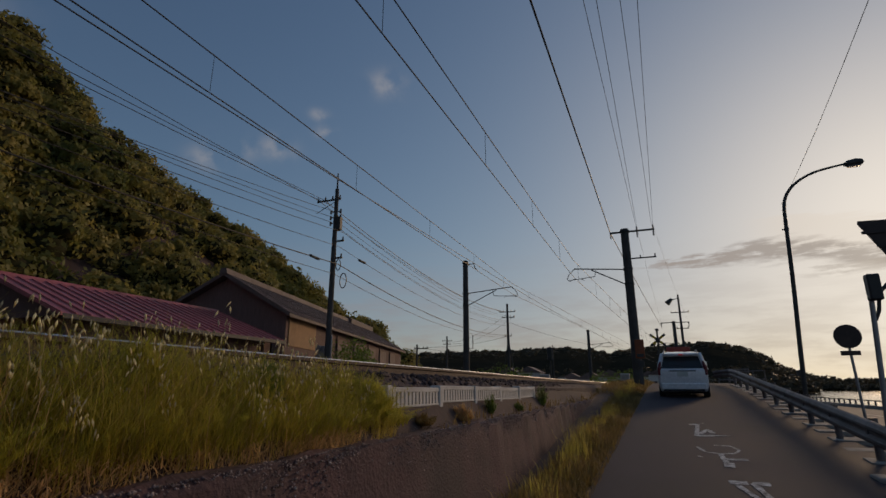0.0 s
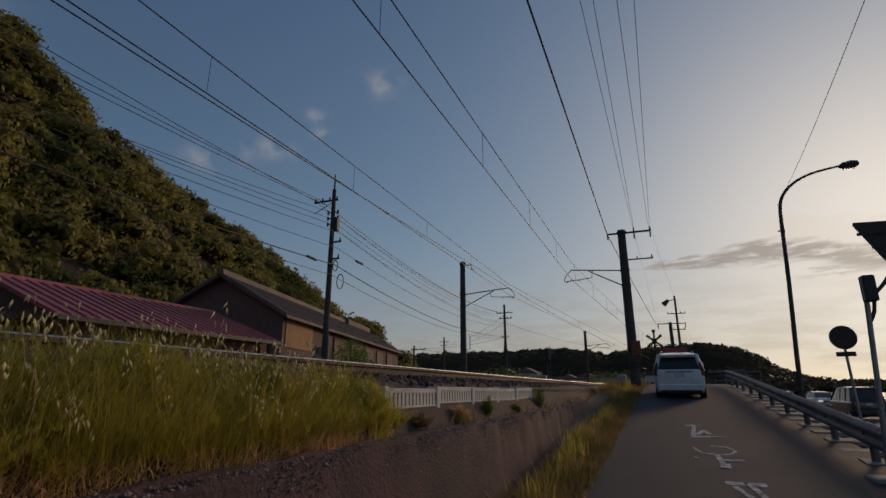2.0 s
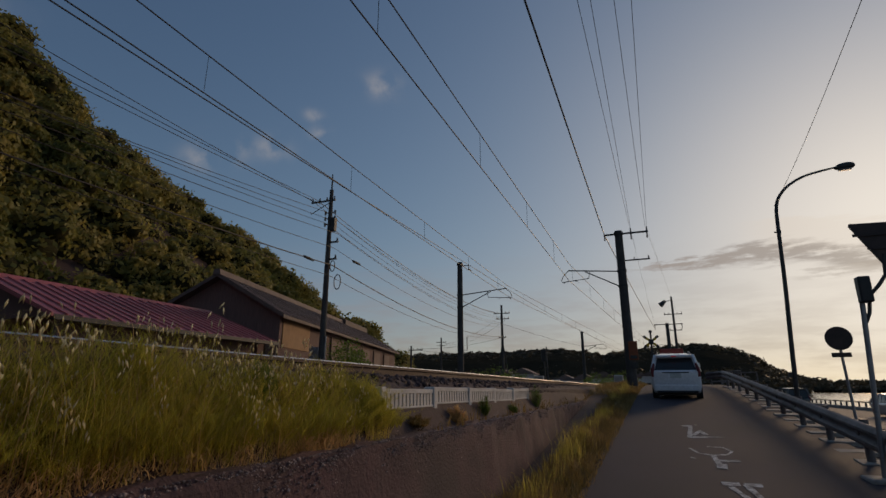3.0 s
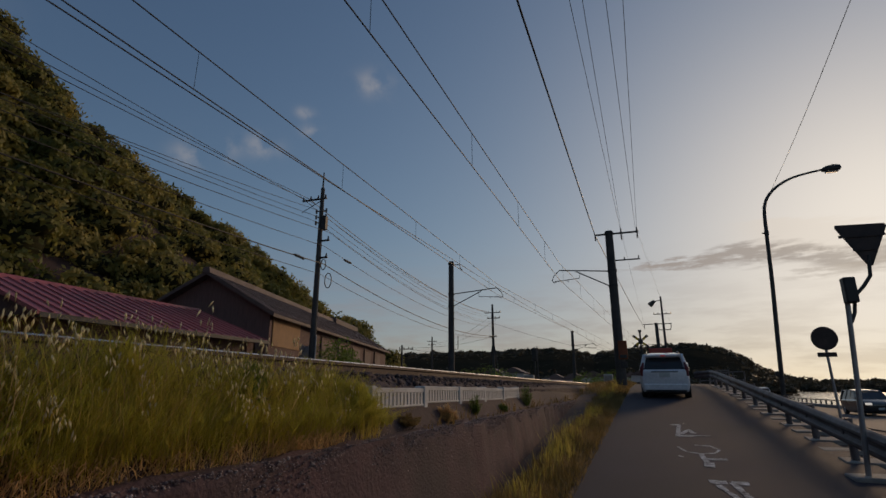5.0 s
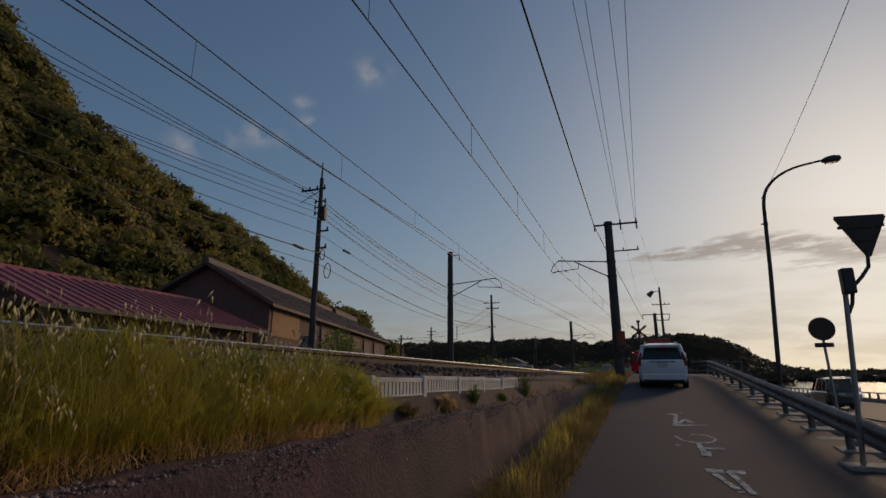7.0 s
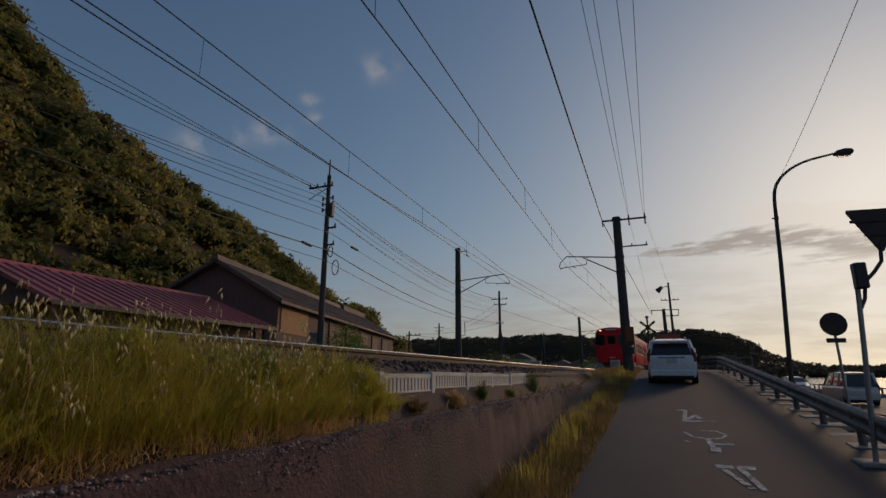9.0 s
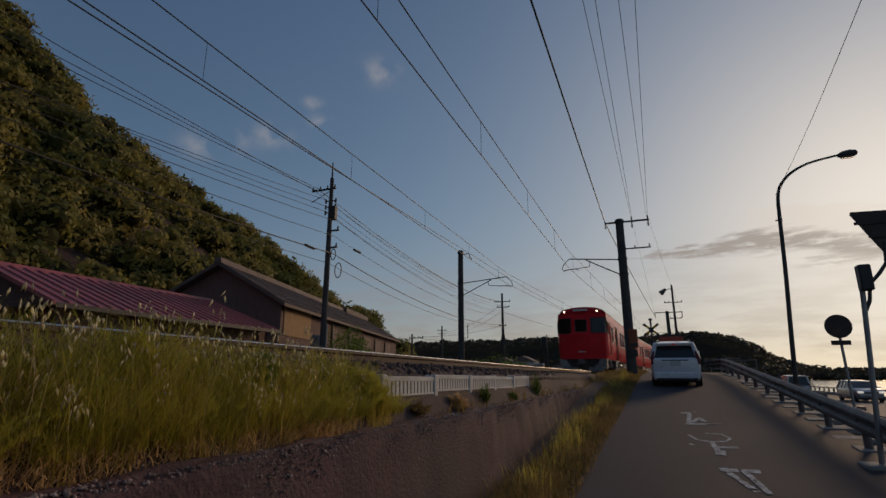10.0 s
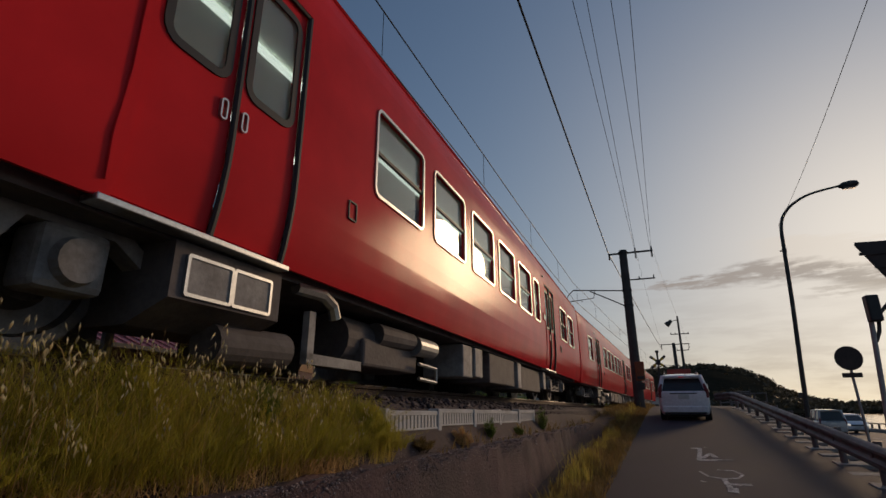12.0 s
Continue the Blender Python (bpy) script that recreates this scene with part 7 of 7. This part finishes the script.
def build_vehicle(name, label, paint, L, W, H, belt, hood, hood_z, rear_slope, front_slope, group="", brake=False, rack=False, front_lamps=False):
    """A car seen from behind at y = 0, its nose at y = L. hood: length of the bonnet (0 for a van)."""
    root = thing(name, (0, 0, 0), label, "car", group)
    hw = W / 2

    def loft(sections, m, nm, parent=root, lab="", smooth=False):
        bm = B()
        rings = [[bm.verts.new(p) for p in sec] for sec in sections]
        k = len(rings[0])
        for a, b in zip(rings, rings[1:]):
            for i in range(k):
                bm.faces.new((a[i], a[(i + 1) % k], b[(i + 1) % k], b[i]))
        bm.faces.new(rings[0][::-1])
        bm.faces.new(rings[-1])
        bmesh.ops.recalc_face_normals(bm, faces=bm.faces)
        if smooth:
            bmesh.ops.bevel(bm, geom=[e for e in bm.edges], offset=0.025, segments=2, affect="EDGES", profile=0.5)
        return part(nm, bm, m, parent, lab, smooth=smooth)

    def sec(y, w, z0, z1, tuck=0.06):
        return [(-w + tuck, y, z0), (w - tuck, y, z0), (w, y, z0 + 0.22), (w, y, z1 - 0.12), (w - 0.05, y, z1), (-w + 0.05, y, z1), (-w, y, z1 - 0.12), (-w, y, z0 + 0.22)]

    by = L - hood
    body = [sec(0.0, hw * 0.90, 0.34, belt - 0.04), sec(0.10, hw * 0.97, 0.24, belt), sec(0.7, hw, 0.20, belt), sec(by - 0.4, hw, 0.20, belt)]
    if hood:
        body += [sec(by + 0.3, hw, 0.20, hood_z + 0.02), sec(L - 0.35, hw * 0.95, 0.22, hood_z - 0.10), sec(L - 0.05, hw * 0.84, 0.30, hood_z - 0.24)]
    else:
        body += [sec(L - 0.25, hw * 0.98, 0.22, belt - 0.05), sec(L, hw * 0.90, 0.30, belt - 0.25)]
    loft(body, paint, "body", smooth=True)
    tw = hw * 0.76
    zt = H - 0.035

    def gsec(y, w0, w1, z1):
        return [(-w0, y[0], belt - 0.02), (w0, y[0], belt - 0.02), (w1, y[1], z1), (-w1, y[1], z1)]
    g = [gsec((0.10, 0.10 + rear_slope), hw * 0.93, tw * 0.97, zt - 0.06), gsec((0.45, 0.45 + rear_slope), hw * 0.95, tw, zt),
         gsec((by - 0.7, by - 0.7 - front_slope * 0.6), hw * 0.95, tw, zt), gsec((by + (0.15 if hood else -0.12), by - front_slope), hw * 0.90, tw * 0.95, zt - 0.06)]
    loft(g, "car_glass", "glasshouse", lab="dark tinted windows")
    r0, r1 = 0.10 + rear_slope, by - front_slope
    bm = B()
    rings = []
    for y, w, z in ((r0 - 0.10, tw * 0.93, zt - 0.05), (r0 + 0.12, tw * 0.99, zt), ((r0 + r1) / 2, tw * 1.0, H), (r1 - 0.1, tw * 0.98, zt), (r1 + 0.08, tw * 0.95, zt - 0.06)):
        rings.append([bm.verts.new(p) for p in ((-w, y, z - 0.05), (w, y, z - 0.05), (w * 0.97, y, z - 0.01), (w * 0.6, y, z + 0.015), (-w * 0.6, y, z + 0.015), (-w * 0.97, y, z - 0.01))])
    for a, b in zip(rings, rings[1:]):
        for i in range(6):
            bm.faces.new((a[i], a[(i + 1) % 6], b[(i + 1) % 6], b[i]))
    bm.faces.new(rings[0][::-1])
    bm.faces.new(rings[-1])
    part("roof", bm, paint, root)
    for s in (-1, 1):
        # pillars along the glass corners
        for y0, y1, wdt in ((0.12, 0.12 + rear_slope, 0.075), (by + (0.12 if hood else -0.14), by - front_slope, 0.045), ((by + 0.45) / 2, (by + 0.45) / 2, 0.05), (1.0 + 0.1 * L / 4, 1.0 + 0.1 * L / 4 + rear_slope * 0.5, 0.06)):
            bm = B()
            pipe(bm, [(s * hw * 0.925, y0, belt - 0.04), (s * (tw * 0.985), y1, zt - 0.02)], wdt, 6)
            part("pillar", bm, paint, root)
        bm = B()
        box(bm, s * hw - 0.02 + s * 0.06, s * hw + 0.02 + s * 0.10, by - 0.15, by + 0.02, belt - 0.02, belt + 0.14, 0.02)
        part("mirror", bm, paint, root)
        bm = B()
        pipe(bm, [(s * hw * 0.83, 0.16, belt + 0.22), (s * hw * 0.90, 0.06, belt + 0.02), (s * hw * 0.90, 0.035, belt - 0.22)], [0.035, 0.065, 0.05], 8)
        part("tail_lamp", bm, "tail_lamp", root, "red tail lamp")
        if front_lamps:
            bm = B()
            box(bm, s * hw * 0.72 - 0.17, s * hw * 0.72 + 0.17, L - 0.14, L - 0.0, (hood_z if hood else belt) - 0.32, (hood_z if hood else belt) - 0.18, 0.03)
            part("head_lamp", bm, "car_lamp", root, "clear head lamp")
        for y in (0.72, L - 0.80):
            bm = B()
            cyl(bm, (s * (hw - 0.20), y, 0.30), (s * (hw - 0.005), y, 0.30), 0.305, None, 22)
            w = part("wheel", bm, "tyre", root)
            bm = B()
            cyl(bm, (s * (hw - 0.02), y, 0.30), (s * (hw + 0.004), y, 0.30), 0.19, 0.17, 18)
            part("rim", bm, "steel_galv", w)
    bm = B()
    box(bm, -hw * 0.88, hw * 0.88, -0.06, 0.12, 0.30, 0.52, 0.04)
    part("rear_bumper", bm, paint, root)
    bm = B()
    box(bm, -hw * 0.80, hw * 0.80, -0.065, 0.08, 0.26, 0.33, 0.02)
    part("bumper_valance", bm, "plastic", root)
    bm = B()
    box(bm, -0.17, 0.17, -0.015, 0.02, belt - 0.26, belt - 0.10, 0.005)
    part("number_plate", bm, "grey_bar", root, "plain pale plate")
    bm = B()
    box(bm, -0.42, 0.42, -0.01, 0.03, belt - 0.095, belt - 0.06, 0.01)
    part("tailgate_trim", bm, "plastic", root)
    bm = B()
    box(bm, -hw * 0.7, hw * 0.7, 0.02 + rear_slope * 0.7, rear_slope + 0.22, zt - 0.07, zt + 0.0, 0.02)
    part("roof_spoiler", bm, paint, root)
    bm = B()
    box(bm, -0.07, 0.07, rear_slope * 0.7 - 0.005, rear_slope * 0.7 + 0.03, zt - 0.055, zt - 0.02)
    part("high_brake_lamp", bm, "brake_lamp" if brake else "red_plastic", root, "lit red high brake lamp" if brake else "")
    bm = B()
    pipe(bm, [(0.05, 0.06, belt + 0.04), (-0.05, 0.10, belt + 0.10), (-0.38, 0.09, belt + 0.13)], 0.012, 5)
    part("rear_wiper", bm, "plastic", root)
    bm = B()
    box(bm, -hw * 0.85, hw * 0.85, 0.3, L - 0.3, 0.16, 0.26)
    part("underbody", bm, "plastic", root)
    if front_lamps:
        bm = B()
        box(bm, -0.17, 0.17, L + 0.0, L + 0.03, 0.42, 0.55)
        part("front_plate", bm, "grey_bar", root)
        bm = B()
        box(bm, -hw * 0.5, hw * 0.5, L - 0.03, L + 0.01, 0.58, 0.68, 0.02)
        part("grille", bm, "plastic", root)
    if rack:
        for s in (-1, 1):
            bm = B()
            pipe(bm, [(s * tw * 0.88, r0 + 0.15, H - 0.03), (s * tw * 0.88, r0 + 0.25, H + 0.05), (s * tw * 0.88, r1 - 0.2, H + 0.05), (s * tw * 0.88, r1 - 0.1, H - 0.03)], 0.016, 6)
            part("roof_rail", bm, "steel_galv", root)
    return root


front_car = build_railcar(True)
second_car = build_railcar(False)
third_car = build_railcar(False)
white_car = build_vehicle("hatchback", "white hatchback with roof rails waiting on the narrow ramp", "car_white", 4.1, 1.60, 1.53, 1.00, 0.95, 0.95, 0.42, 0.75, brake=True, rack=True)
white_car.matrix_basis = Matrix.Translation((1.0, 19.6, ramp_z(19.6) - 0.02)) @ Matrix.Rotation(math.atan(0.0713), 4, "X") @ Matrix.Rotation(radians(-2.5), 4, "Z")
G = "passing traffic"
traffic = dict(
    a1=build_vehicle("hatchback", "silver hatchback driving along the seaside road", "car_silver", 3.9, 1.65, 1.50, 0.95, 0.9, 0.92, 0.3, 0.7, G),
    a2=build_vehicle("minivan", "black minivan driving along the seaside road", "car_black", 4.6, 1.70, 1.85, 1.05, 0.7, 1.02, 0.18, 0.8, G),
    a3=build_vehicle("kei_van", "black boxy minicar driving along the seaside road", "car_black", 3.4, 1.475, 1.78, 1.02, 0.45, 0.98, 0.08, 0.4, G),
    a4=build_vehicle("minivan", "silver minivan driving along the seaside road", "car_silver", 4.6, 1.70, 1.87, 1.05, 0.6, 1.02, 0.15, 0.8, G),
    a5=build_vehicle("minivan", "grey minivan driving along the seaside road", "car_silver", 4.5, 1.70, 1.82, 1.05, 0.6, 1.02, 0.15, 0.8, G),
    o1=build_vehicle("sedan", "silver car coming along the seaside road", "car_silver", 4.3, 1.69, 1.48, 0.92, 1.05, 0.92, 0.55, 0.8, G, front_lamps=True),
    o2=build_vehicle("suv", "dark sport utility car coming along the seaside road", "car_black", 4.4, 1.75, 1.68, 1.05, 1.0, 1.03, 0.3, 0.7, G, front_lamps=True),
    o3=build_vehicle("kei_van", "white boxy minivan coming along the seaside road", "car_white", 3.4, 1.475, 1.88, 1.02, 0.35, 0.98, 0.06, 0.4, G, front_lamps=True),
    o4=build_vehicle("sedan", "silver grey car coming along the seaside road", "car_silver", 4.4, 1.72, 1.50, 0.93, 1.05, 0.93, 0.5, 0.8, G, front_lamps=True),
    o5=build_vehicle("hatchback", "white car coming along the seaside road", "car_white", 3.9, 1.68, 1.50, 0.94, 0.9, 0.92, 0.3, 0.7, G, front_lamps=True),
)


def rail_pose(y):
    """A railcar whose cab end stands at y on the near track."""
    a, b = y + 3.0, y + CAR_L - 3.2
    p, q = Vector((TRACKS[0] + bend(a), a, RAIL_Z)), Vector((TRACKS[0] + bend(b), b, RAIL_Z))
    turn = -math.degrees(math.atan2(q.x - p.x, q.y - p.y))
    m = Matrix.Rotation(radians(turn), 4, "Z")
    return Matrix.Translation(p) @ m @ Matrix.Translation((0, -3.0, 0))


def front_y(t):
    return 3.85 - 15.9 * (t - 11.6)


# time at which each car passes the reference line y = 30 on its lane, and its speed (away +, coming -)
PASSING = {
    "a1": (11.8, 0.16, 14.9),
    "a2": (11.8, 1.45, 13.9),
    "a3": (11.8, 6.52, 17.0),
    "a4": (11.8, 8.52, 14.3),
    "a5": (11.8, 10.99, 15.5),
    "o1": (14.8, 3.81, -17.0),
    "o2": (14.8, 6.06, -15.3),
    "o3": (14.8, 8.45, -13.6),
    "o4": (14.8, 11.23, -16.3),
    "o5": (14.8, 13.48, -17.0),
}


def motions():
    times = [k * 0.5 for k in range(25)]
    for k, car in enumerate((front_car, second_car, third_car)):
        walk(car, [(t, rail_pose(front_y(t) + k * (CAR_L + 0.5))) for t in times])
    for key, (x, t30, v) in PASSING.items():
        rows = []
        for t in (0, 3, 6, 9, 12):
            y = 30 + v * (t - t30)
            rows.append((t, pose(x, y, 0.0, 0, 0, 0 if v > 0 else 180)))
        walk(traffic[key], rows)


motions()
